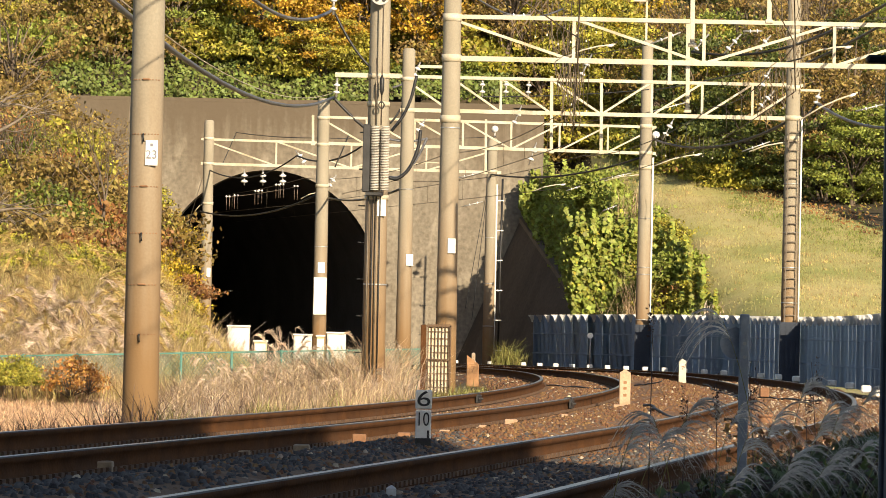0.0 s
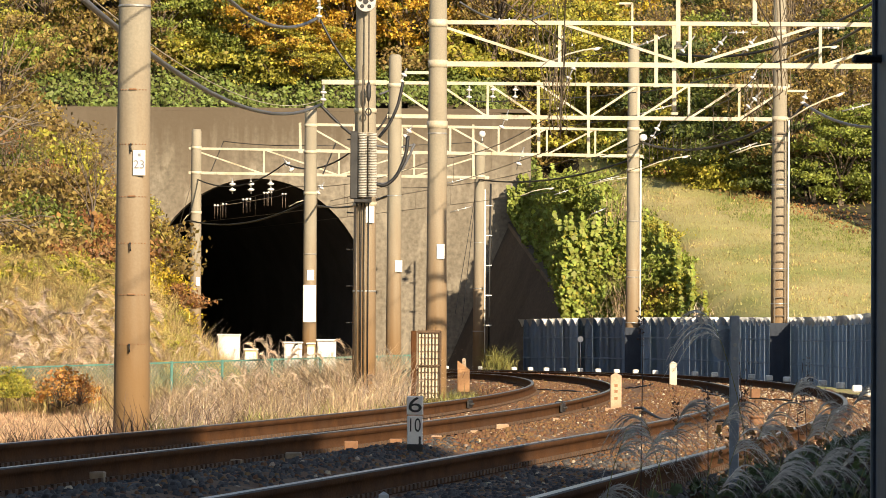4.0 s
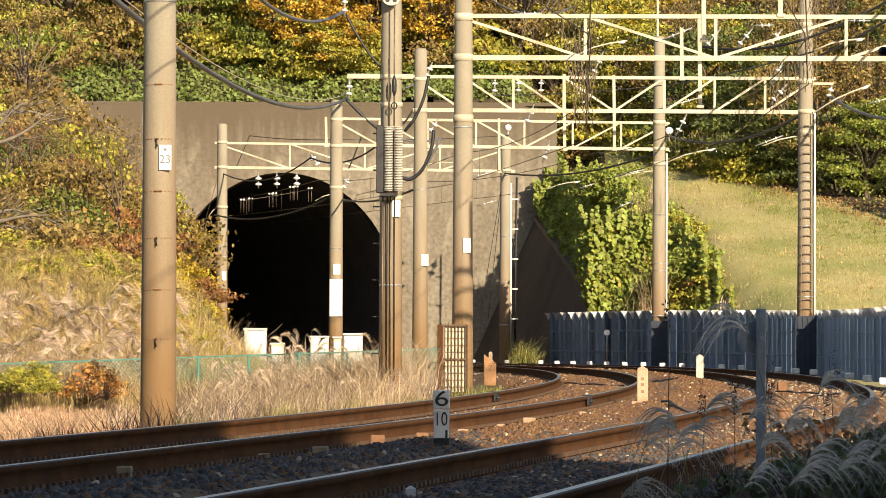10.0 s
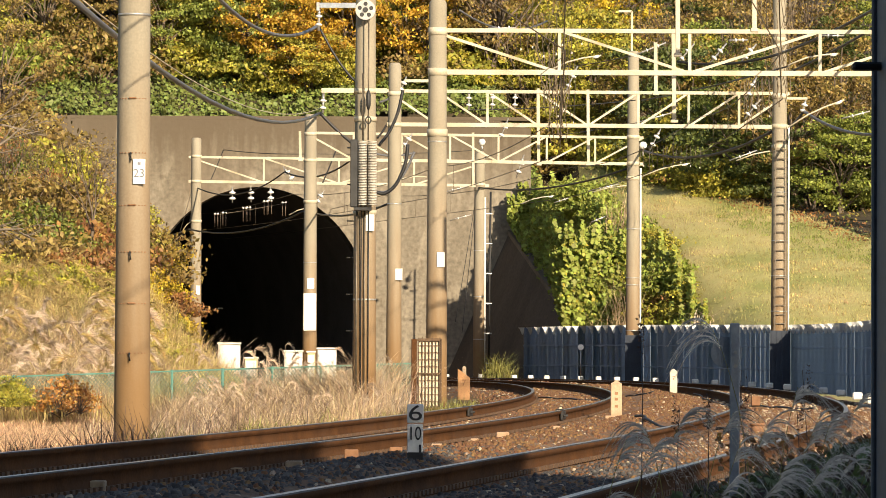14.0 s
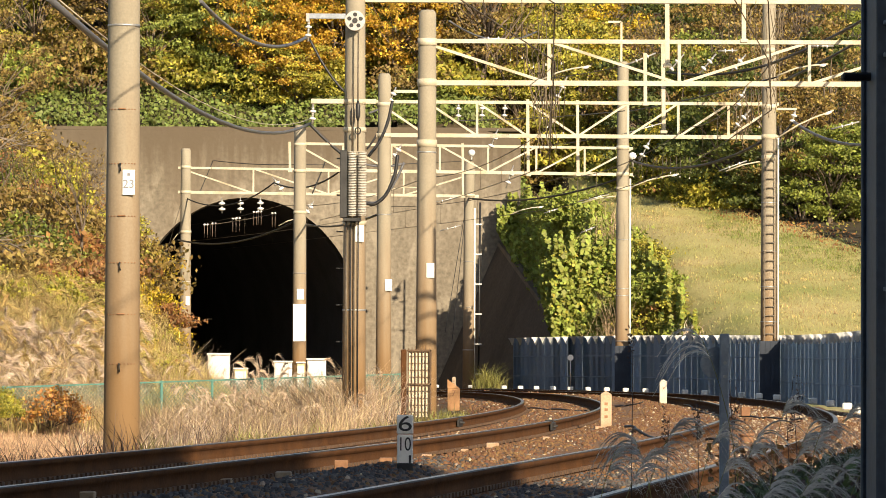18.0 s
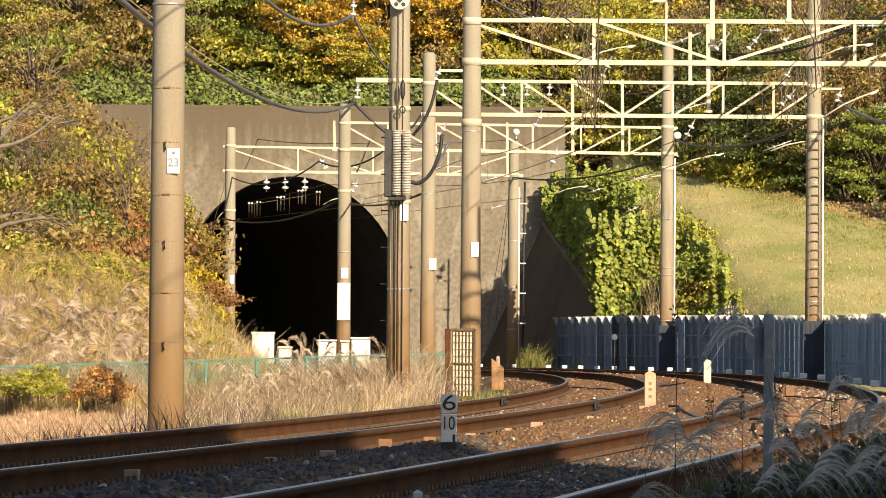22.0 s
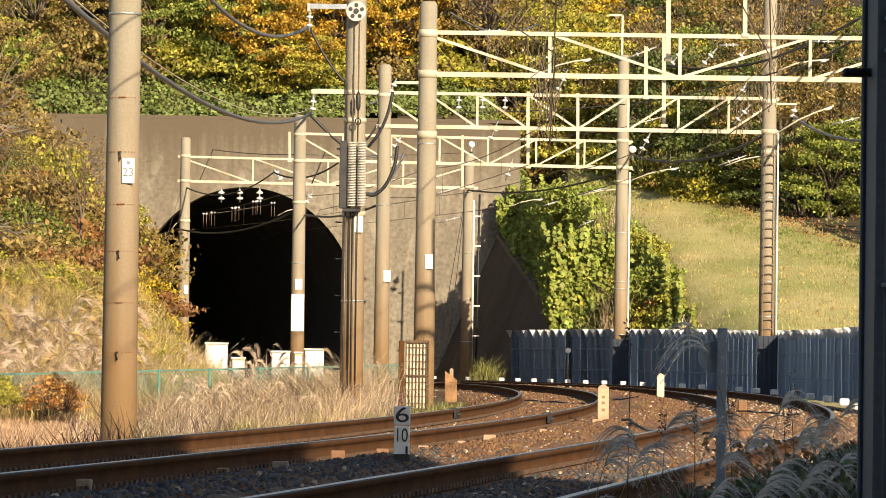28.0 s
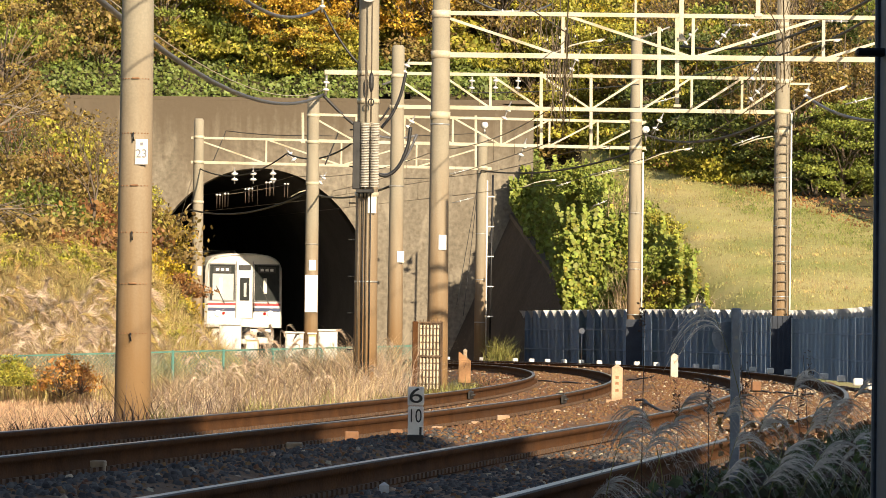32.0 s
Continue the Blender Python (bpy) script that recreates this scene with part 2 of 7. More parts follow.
def tube(bm, points, r, sides=6):
    """A round rod through points; r is one radius or a list."""
    pts = [Vector(p) for p in points]
    rings = []
    for i, p in enumerate(pts):
        d = (pts[min(i + 1, len(pts) - 1)] - pts[max(i - 1, 0)]).normalized()
        up = Vector((0, 0, 1)) if abs(d.z) < 0.9 else Vector((0, 1, 0))
        u = d.cross(up).normalized()
        v = u.cross(d)
        rr = r[i] if isinstance(r, (list, tuple)) else r
        rings.append([bm.verts.new(p + (u * math.cos(a) + v * math.sin(a)) * rr)
                      for a in (2 * math.pi * k / sides for k in range(sides))])
    for a, b in zip(rings, rings[1:]):
        for k in range(sides):
            f = bm.faces.new((a[k], a[(k + 1) % sides], b[(k + 1) % sides], b[k]))
            f.smooth = True
    bm.faces.new(rings[0][::-1])
    bm.faces.new(rings[-1])
    return bm


def sag(a, b, drop, n=14):
    a, b = Vector(a), Vector(b)
    return [a.lerp(b, i / n) - Vector((0, 0, 4 * drop * (i / n) * (1 - i / n))) for i in range(n + 1)]


def B():
    return bmesh.new()


# ---------------------------------------------------------------- the line's plan
GAUGE, SPACING = 1.372, 3.485
RAD = 335.6      # middle of the two tracks
CX, CY = -331.33, 85.77
TIGHT = 150.0
A_IN, A_OUT = -0.157, 0.028


def mid(d):
    """A point on the line between the tracks, and its heading to the left, d metres from where the curve begins."""
    turn1 = (A_OUT - A_IN) * RAD
    x0, y0 = CX + RAD * math.cos(A_IN), CY + RAD * math.sin(A_IN)
    if d < 0:
        return x0 - math.sin(A_IN) * d, y0 + math.cos(A_IN) * d, A_IN
    if d < turn1:
        a = A_IN + d / RAD
        return CX + RAD * math.cos(a), CY + RAD * math.sin(a), a
    x1, y1 = CX + RAD * math.cos(A_OUT), CY + RAD * math.sin(A_OUT)
    e = d - turn1
    a = A_OUT + min(e, 42.0) / TIGHT
    x = x1 + TIGHT * (math.cos(a) - math.cos(A_OUT))
    y = y1 + TIGHT * (math.sin(a) - math.sin(A_OUT))
    if e > 42.0:
        x, y = x - math.sin(a) * (e - 42.0), y + math.cos(a) * (e - 42.0)
    return x, y, a


def lean(x):
    return 0.0061 * x


def beside(d, off, z=0.0):
    x, y, a = mid(d)
    x, y = x + off * math.cos(a), y + off * math.sin(a)
    return Vector((x, y, z + lean(x)))


_line = [mid(i * 1.0) for i in range(-60, 200)]
_ys = np.array([p[1] for p in _line])
_xs = np.array([p[0] for p in _line])
_hs = np.array([p[2] for p in _line])


def mid_x(y):
    return float(np.interp(y, _ys, _xs))


def away(x, y):
    """Distance to the right of the line's middle."""
    return (x - mid_x(y)) * math.cos(float(np.interp(y, _ys, _hs)))


# ---------------------------------------------------------------- ground
FACE_Y = 145.0
MOUTH_X, MOUTH_A, MOUTH_B, MOUTH_Z = -6.42, 4.05, 4.7, 1.8


def step(a, b, v):
    v = min(1.0, max(0.0, (v - a) / (b - a)))
    return v * v * (3 - 2 * v)


def bank(x, y):
    """The lawn that climbs behind the fence and the wing wall."""
    e = away(x, y)
    d = e - 5.0
    if y > 112:
        d = min(d, (x - (5.2 - (y - 130) * 0.172)) + 0.5 * max(0, 130 - y))
    d = max(d, 0)
    return 0.25 * min(d, 3) + 0.2 * max(0, y - 112) * step(0, 2.6, d)


def wood_edge(x, y):
    """How far beyond the lawn's upper edge a point lies."""
    return y - (146 - 13 * (x / y * 1000 - 44) / 56)


def land(x, y):
    """Height of the ground."""
    e = away(x, y)
    n = 0.12 * noise.noise(Vector((x * 0.25, y * 0.25, 0))) + 0.04 * noise.noise(Vector((x, y, 3)))
    bed = lean(x) - 0.155 + 0.05 * n - 0.05 * step(0.95, 1.35, abs(abs(e) - SPACING / 2)) + 0.16 * step(0.8, 0.1, abs(e))
    if y < FACE_Y:
        left = -0.75 + n
        if y > 70:
            k = step(0, 5.0, -7.6 - e)
            left = left + k * (max(0, y - 82) * 0.085 + max(0, y - 100) * 0.10 + min(8, max(0, -e - 6)) * 0.17 * step(70, 96, y))
        right = -0.3 + n + bank(x, y)
        z = bed
        if e < -2.9:
            z = bed + (left - bed) * step(2.9, 4.6, -e)
        elif e > 2.9:
            z = bed + (right - bed) * step(3.0, 5.0, e)
        return z
    back = y - FACE_Y
    lo = 8.7 + 0.42 * min(back, 60) + n * 2
    hi = -0.3 + bank(x, FACE_Y - 0.1) + 0.28 * back + n * 2
    z = lo + (hi - lo) * step(1.5, 6.0, x)
    return min(z, 40 + 0.02 * back)


def build_ground():
    xs = sorted(set([-3000, -900, -300, -120, -70, 70, 120, 300, 900, 3000] + [i * 1.0 for i in range(-50, -16)]
                    + [-16 + i * 0.4 for i in range(95)] + [22 + i * 1.0 for i in range(30)]))
    ys = sorted(set([-3000, -600, -200, -80, -40, -20, -10] + [i * 1.0 for i in range(0, 145)] + [144.99, 145.8]
                    + [146 + i for i in range(60)] + [215, 230, 260, 320, 500, 1200, 4000]))
    vs = [(x, y, land(x, y)) for y in ys for x in xs]
    nx = len(xs)
    fs, mi = [], []
    for j in range(len(ys) - 1):
        for i in range(nx - 1):
            xc, yc = (xs[i] + xs[i + 1]) / 2, (ys[j] + ys[j + 1]) / 2
            if 144.8 < yc < 145.6 and abs(xc - MOUTH_X) < MOUTH_A + 1.2:
                continue
            fs.append((j * nx + i, j * nx + i + 1, (j + 1) * nx + i + 1, (j + 1) * nx + i))
            e = away(xc, yc)
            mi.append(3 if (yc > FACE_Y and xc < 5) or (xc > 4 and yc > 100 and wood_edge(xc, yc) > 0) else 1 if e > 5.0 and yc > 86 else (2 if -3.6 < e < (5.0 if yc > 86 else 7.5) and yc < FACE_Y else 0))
    me = bpy.data.meshes.new("ground")
    me.from_pydata(vs, [], fs)
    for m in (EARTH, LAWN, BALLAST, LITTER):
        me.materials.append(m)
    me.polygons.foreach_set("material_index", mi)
    me.polygons.foreach_set("use_smooth", [True] * len(fs))
    return tagged(new("ground", me), "earth bank with dry lawn and brown ballast bed", "ground", kind="structure")


build_ground()

# ---------------------------------------------------------------- tracks
RAIL_PROFILE = [(-0.064, -0.153), (0.064, -0.153), (0.064, -0.142), (0.012, -0.122), (0.009, -0.05), (0.033, -0.038),
                (0.034, -0.008), (0.026, 0.0), (-0.026, 0.0), (-0.034, -0.008), (-0.033, -0.038), (-0.009, -0.05),
                (-0.012, -0.122), (-0.064, -0.142)]


def build_rail(track, off, z):
    bm = B()
    n, rings = 210, []
    for i in range(n):
        d = -22 + i * 0.85
        x, y, a = mid(d)
        c, s = math.cos(a), math.sin(a)
        rings.append([bm.verts.new((x + (off + u) * c, y + (off + u) * s, z + v + lean(x))) for u, v in RAIL_PROFILE])
    k = len(RAIL_PROFILE)
    for r, q in zip(rings, rings[1:]):
        for j in range(k):
            f = bm.faces.new((r[j], r[(j + 1) % k], q[(j + 1) % k], q[j]))
            f.material_index = 1 if j == 7 else 2 if j in (6, 8) else 0
            f.smooth = j not in (0, 7)
    bm.faces.new(rings[0][::-1]), bm.faces.new(rings[-1])
    return part("rail", bm, (RAILSIDE, RAILTOP, RAILHEAD), track)


STRIP = mat("rust-dusted strip", (0.125, 0.072, 0.04), (0.085, 0.05, 0.03), 6, 0.9, bump=0.1)


def build_track(off):
    track = thing("railway_track", (0, 0, 0), "rusty rails on concrete sleepers in brown ballast", "railway track", "tracks of the line",
                  "structure")
    for s in (-1, 1):
        build_rail(track, off + s * (GAUGE / 2 + 0.033), 0.0)
    bm = box(B(), (0, 0, 0), (2.2, 0.24, 0.16), bevel=0.02)
    me = None
    for i in range(200):
        d = -16 + i * 0.62
        p = beside(d, off, -0.252)
        a = mid(d)[2]
        if me is None:
            ob = part("sleeper", bm, SLEEPER, track)
            me = ob.data
        else:
            ob = new("sleeper", me)
            ob.parent = track
        ob.matrix_basis = pose(p.x, p.y, p.z, 0, 0, math.degrees(a) + random.uniform(-0.6, 0.6))
    # a notched strip runs along the foot of each rail
    for s in (-1, 1):
        o = off + s * (GAUGE / 2 + 0.033) + 0.082
        bm = B()
        for i in range(470):
            d = -16 + i * 0.145
            p, q = beside(d, o, -0.128), beside(d + 0.075, o, -0.128)
            bar(bm, p, q, 0.02, 0.03)
        tagged(part("foot_strip", bm, STRIP, track, "pale notched strip at the rail's foot"), kind="stuff")
    return track


build_track(-SPACING / 2)
build_track(SPACING / 2)

# bolted joints in the rails, and the black bond cables that cross the ballast
for _d, _o in ((21.2, -2.4615), (18.0, -1.0235), (12.8, 1.0235), (8.0, 2.4615)):
    _j = thing("rail_joint", beside(_d, _o, -0.15), "black insulated joint plates on the rail", "rail joint", "rail joints", turn=math.degrees(mid(_d)[2]))
    for _s in (-1, 1):
        _f = part("fish_plate", box(B(), (_s * 0.042, 0, 0.09), (0.03, 0.55, 0.10), bevel=0.006), BLACK, _j)
        for _k in (-0.2, -0.07, 0.07, 0.2):
            part("bolt", tube(B(), [(_s * 0.055, _k, 0.09), (_s * 0.085, _k, 0.09)], 0.016, 6), BLACK, _f)
    part("band", box(B(), (0, 0, 0.085), (0.10, 0.16, 0.17), bevel=0.01), BLACK, _j)
for _a, _b in (((3.63, 81.97), (4.03, 79.85)), ((2.25, 48.29), (2.47, 46.08)), ((5.30, 88.0), (4.49, 65.09)), ((4.9, 66.31), (5.61, 63.2)), ((3.03, 46.04), (3.11, 42.73)), ((1.86, 80.42), (2.83, 75.69))):
    _pts = []
    for _i in range(13):
        _f = _i / 12
        _x = _a[0] + (_b[0] - _a[0]) * _f + 0.06 * math.sin(_f * 9)
        _y = _a[1] + (_b[1] - _a[1]) * _f
        _pts.append((_x, _y, land(_x, _y) + 0.02 + 0.012 * math.sin(_f * 14)))
    tagged(finish("bond_cable", tube(B(), _pts, 0.016, 6), CABLE), "black bond cable lying across the ballast", "cable", "bond cables")
_t = thing("pipe_stub", (3.43, 45.3, -0.14), "short rusty steel pipe standing in the ballast", "pipe")
part("pipe", tube(B(), [(0, 0, -0.05), (0, 0, 0.09)], 0.072, 14), RUST, _t)
part("collar", tube(B(), [(0, 0, 0.075), (0, 0, 0.105)], 0.082, 14), RUST, _t)


# ---------------------------------------------------------------- tunnel
def arch(n=40):
    pts = [(MOUTH_A, -0.6)]
    for i in range(n + 1):
        a = math.pi * i / n
        pts.append((MOUTH_A * math.cos(a), MOUTH_Z + MOUTH_B * math.sin(a)))
    pts.append((-MOUTH_A, -0.6))
    return pts


def build_portal():
    """The head wall with the arched mouth cut through it."""
    port = thing("wall_portal", (0, FACE_Y, 0), "stained concrete tunnel portal wall above the track", "wall", kind="structure")
    bm = B()
    left, right, top, deep = -17.0, 3.1, 8.84, 0.9
    pts = arch()
    outer = []
    for x, z in pts:
        if z <= MOUTH_Z:
            outer.append((right - MOUTH_X if x > 0 else left - MOUTH_X, z))
        else:
            ang = math.atan2(z - MOUTH_Z, x)
            w = right - MOUTH_X if x > 0 else MOUTH_X - left
            t = min(w / max(abs(math.cos(ang)), 1e-6), (top - MOUTH_Z) / max(math.sin(ang), 1e-6))
            outer.append((t * math.cos(ang), MOUTH_Z + t * math.sin(ang)))
    rows = []
    for y in (0.0, deep):
        rows.append(([bm.verts.new((MOUTH_X + x, y, z)) for x, z in pts], [bm.verts.new((MOUTH_X + x, y, z)) for x, z in outer]))
    for i in range(len(pts) - 1):
        for k, (a, b) in enumerate(rows):
            q = (a[i], a[i + 1], b[i + 1], b[i])
            bm.faces.new(q if k == 1 else q[::-1])
        (a, b), (c, d) = rows
        bm.faces.new((a[i], c[i], c[i + 1], a[i + 1]))
        bm.faces.new((b[i + 1], d[i + 1], d[i], b[i]))
    part("head_wall", bm, PORTALWALL, port)
    bm = B()
    box(bm, ((left + right) / 2, 0.45, top + 0.06), (right - left + 0.02, 0.906, 0.13), bevel=0.01)
    part("coping", bm, PORTALWALL, port, "darkly weathered top of the wall")
    for k, z in enumerate((6.15, 2.75)):
        w = 0.0 if z > MOUTH_Z + MOUTH_B else MOUTH_A * math.sqrt(max(0, 1 - ((z - MOUTH_Z) / MOUTH_B) ** 2)) + 0.15
        for a, b in ((left, MOUTH_X - w), (MOUTH_X + w, right)) if w else ((left, right),):
            part("form_seam", box(B(), ((a + b) / 2, 0.0, z), (b - a, 0.008, 0.02)), PORTALWALL, port)
    return port


build_portal()


def build_tunnel():
    """The lined bore behind the mouth, closed far inside."""
    bm = B()
    pts = arch(24)
    a = mid(190)[2]
    rings = []
    for i in range(16):
        s = 0.5 + i * 27.0
        rings.append([bm.verts.new((MOUTH_X - math.sin(a) * s + x, FACE_Y + math.cos(a) * s, z)) for x, z in pts])
    for r, q in zip(rings, rings[1:]):
        for j in range(len(pts) - 1):
            bm.faces.new((r[j], r[j + 1], q[j + 1], q[j]))
        bm.faces.new((r[-1], r[0], q[0], q[-1]))
    bm.faces.new(rings[-1])
    tagged(finish("wall_tunnel", bm, LINING, smooth=True), "near-black concrete tunnel lining", "tunnel", kind="structure")


build_tunnel()


WING_SPLAY, WING_BATTER = 0.30, 0.435   # sideways per metre towards the camera, and per metre of height


def wing_top(s):
    """Height of the wing wall's edge, s metres before the portal."""
    return 4.9 - 0.294 * s


def build_wing():
    """The battered side wall that falls from the portal towards the fence, with a worn coping."""
    w = thing("wall_wing", (0, 0, 0), "sloping battered concrete wing wall beside the tunnel", "wall", kind="structure")
    n, deep = 16, 14.6
    body, cap = [], []
    bm, bc = B(), B()
    for i in range(n + 1):
        s = deep * i / n
        y, zt = FACE_Y - 0.01 - s, wing_top(s)
        x = 0.2 + WING_SPLAY * s
        xt = x + WING_BATTER * zt
        body.append([bm.verts.new(v) for v in ((x - 0.26, y, -0.6), (xt, y, zt), (xt + 0.5, y, zt), (xt + 0.5, y, -0.6))])
        cap.append([bc.verts.new(v) for v in ((xt - 0.05, y, zt + 0.003), (xt - 0.02, y, zt + 0.14), (xt + 0.42, y, zt + 0.16), (xt + 0.45, y, zt + 0.003))])
    for b, rows in ((bm, body), (bc, cap)):
        for r, q in zip(rows, rows[1:]):
            for j in range(4):
                b.faces.new((r[j], r[(j + 1) % 4], q[(j + 1) % 4], q[j]))
        b.faces.new(rows[0]), b.faces.new(rows[-1][::-1])
    part("wing_face", bm, WINGWALL, w, "concrete face darkened for the hedge's shade")
    part("coping", bc, WALLDARK, w, "worn sloping coping")


build_wing()


# ---------------------------------------------------------------- poles and portals of the overhead line
TAPER, ROOT = 200, {}


def girth(p, z):
    """A pole's radius at the height z above its foot."""
    return ROOT[p.name] - z / TAPER


def concrete_pole(at, top, r0, label, group="overhead line poles"):
    """A spun concrete pole, with clamps round it."""
    x, y, z = at
    p = thing("utility_pole", (x, y, z), label, "pole", group)
    hgt = top - z
    r1 = r0 - hgt / TAPER
    ROOT[p.name] = r0
    n = 8
    bm = tube(B(), [(0, 0, -0.3)] + [(0, 0, (hgt - 0.06) * i / n) for i in range(n + 1)] + [(0, 0, hgt)],
              [r0] + [r0 + (r1 - r0) * i / n for i in range(n + 1)] + [r1 * 0.75], 20)
    part("shaft", bm, POLE, p)
    return p


def clamp(p, z, r, material=CREAM, h=0.12):
    part("clamp", tube(B(), [(0, 0, z - h / 2), (0, 0, z + h / 2)], r, 16), material, p, "band round the pole")



def truss(name, a, b, depth, panels, label, w=0.08):
    """Two booms from pole a to pole b with posts and diagonals; a and b are the ends of the lower boom."""
    a, b = Vector(a), Vector(b)
    t = thing(name, a, label, "truss", "overhead line portals")
    v = b - a
    up = Vector((0, 0, depth))
    part("lower_boom", bar(B(), (0, 0, 0), v, w, w * 1.1), CREAM, t)
    part("upper_boom", bar(B(), up, v + up, w, w * 0.9), CREAM, t)
    for i in range(1, panels):
        q = v * (i / panels)
        part("post", bar(B(), q, q + up, w * 0.7), CREAM, t)
    for i in range(panels):
        p, q = v * (i / panels), v * ((i + 1) / panels)
        lo, hi = (p, q) if i >= panels / 2 else (q, p)
        part("diagonal", bar(B(), lo, hi + up, w * 0.6), CREAM, t)
    return t


LBL = "tall round concrete pole beside the railway track"
# one pole after the other, from the tunnel to the camera
P1L = concrete_pole((-8.05, 136.94, -0.18), 7.78, 0.20, LBL)
P1R = concrete_pole((1.25, 136.94, -0.02), 7.38, 0.205, LBL)
P2L = concrete_pole((-3.75, 119.27, -0.03), 7.55, 0.207, LBL)
P2R = concrete_pole((5.47, 119.27, 0.08), 9.4, 0.205, LBL)
P3L = concrete_pole((-1.07, 94.80, -0.06), 7.32, 0.18, LBL)
P3R = concrete_pole((7.67, 94.80, 0.18), 9.23, 0.195, LBL)
P4L = concrete_pole((-0.08, 73.95, -0.01), 6.99, 0.19, LBL)
P4R = concrete_pole((8.6, 73.9, -0.2), 7.2, 0.165, LBL)
P5L = concrete_pole((-1.15, 62.67, -0.11), 6.77, 0.18, LBL)
P6L = concrete_pole((-3.12, 42.26, -0.28), 5.22, 0.184, LBL)

TL = "cream painted steel truss across both tracks"
truss("portal_truss", (-8.30, 136.94, 6.35), (1.56, 136.94, 6.25), 0.80, 4, TL)
truss("portal_truss", (-3.90, 119.27, 6.27), (5.76, 119.27, 6.17), 0.75, 7, TL)
truss("portal_truss", (-1.25, 94.80, 5.92), (7.89, 94.80, 5.90), 0.76, 8, TL)
truss("portal_truss", (-0.23, 73.95, 5.70), (9.0, 73.9, 5.70), 0.74, 4, TL, 0.082)
truss("portal_truss", (-1.15, 62.67, 6.19), (8.6, 62.7, 6.19), 0.8, 4, TL, 0.085)


# ---------------------------------------------------------------- fittings of the overhead line
def insulator(a, b, r=0.0, discs=2, label="white porcelain insulator on the overhead line"):
    """A rod from a to b with porcelain discs on its far half."""
    a, b = Vector(a), Vector(b)
    r = r or 0.00085 * a.y
    t = thing("insulator", a, label, "insulator", "line insulators")
    v = b - a
    part("rod", tube(B(), [(0, 0, 0), v], 0.018, 6), GALV, t)
    part("cap", tube(B(), [v * 0.16, v * 0.24, v * 0.3], [r * 0.25, r * 0.42, r * 0.4], 10), GALV, t)
    for i in range(discs):
        p = v * (0.38 + 0.36 * i / max(discs - 1, 1))
        u = v.normalized() * r * 0.45
        part("disc", tube(B(), [p - u, p - u * 0.2, p + u * 0.6, p + u], [r * 0.35, r, r * 0.85, r * 0.3], 12), PORCELAIN, t)
    return t


def wire(a, b, drop, r, material, label, name="overhead_wire", cat="wire"):
    me = finish(name, tube(B(), sag(a, b, drop), r, 6), material, smooth=False)
    return tagged(me, label, cat, "overhead wires")


def arm(a, b, label="cream steady arm of the overhead line"):
    """A bent registration arm with a white end insulator."""
    a, b = Vector(a), Vector(b)
    t = thing("steady_arm", a, label, "bracket", "steady arms")
    v = b - a
    part("tube", tube(B(), [(0, 0, 0), v * 0.35 + Vector((0, 0, 0.05)), v * 0.65 + Vector((0, 0, 0.06)), v], 0.018, 6), CREAM, t)
    part("insulator", tube(B(), [v * 0.04, v * 0.10, v * 0.16], [0.024, 0.034, 0.018], 10), PORCELAIN, t)
    return t


# insulators: hung from the trusses and strung in the wires
for _a, _b in (((-6.87, 136.94, 6.18), (-6.86, 136.94, 5.66)), ((-6.26, 136.94, 6.19), (-6.25, 136.94, 5.67)), ((-5.61, 136.94, 6.20), (-5.60, 136.94, 5.68)),
               ((-5.21, 136.94, 6.85), (-4.83, 136.94, 6.34)), ((0.61, 94.80, 6.70), (0.61, 94.80, 6.25)), ((1.16, 94.80, 6.71), (1.14, 94.80, 6.26)), ((1.67, 94.80, 6.71), (1.65, 94.80, 6.26)),
               ((1.90, 119.27, 7.46), (1.64, 119.27, 6.81)), ((3.08, 94.80, 7.27), (2.80, 94.80, 6.66)), ((2.70, 136.94, 7.27), (2.45, 136.94, 6.52)), ((7.15, 94.80, 7.04), (6.90, 94.80, 6.52)),
               ((7.24, 94.80, 6.53), (6.86, 94.80, 6.07)), ((5.08, 84.03, 6.98), (4.74, 84.03, 6.58)), ((5.73, 84.03, 6.99), (5.39, 84.03, 6.59)), ((6.33, 84.03, 6.98), (6.03, 84.03, 6.63)),
               ((6.26, 119.27, 7.19), (5.95, 119.27, 6.57)), ((8.27, 94.80, 6.54), (8.18, 94.80, 6.18)), ((-0.67, 94.80, 5.72), (-0.88, 94.80, 5.37)), ((-1.78, 62.67, 4.61), (-1.79, 62.67, 4.31)),
               ((-0.81, 94.80, 7.01), (-0.97, 94.80, 6.62)), ((-3.85, 136.94, 6.07), (-4.14, 136.94, 5.61))):
    insulator(_a, _b, 0.07 if _a[1] == 94.80 and abs(_a[0] - _b[0]) < 0.03 else 0.0)
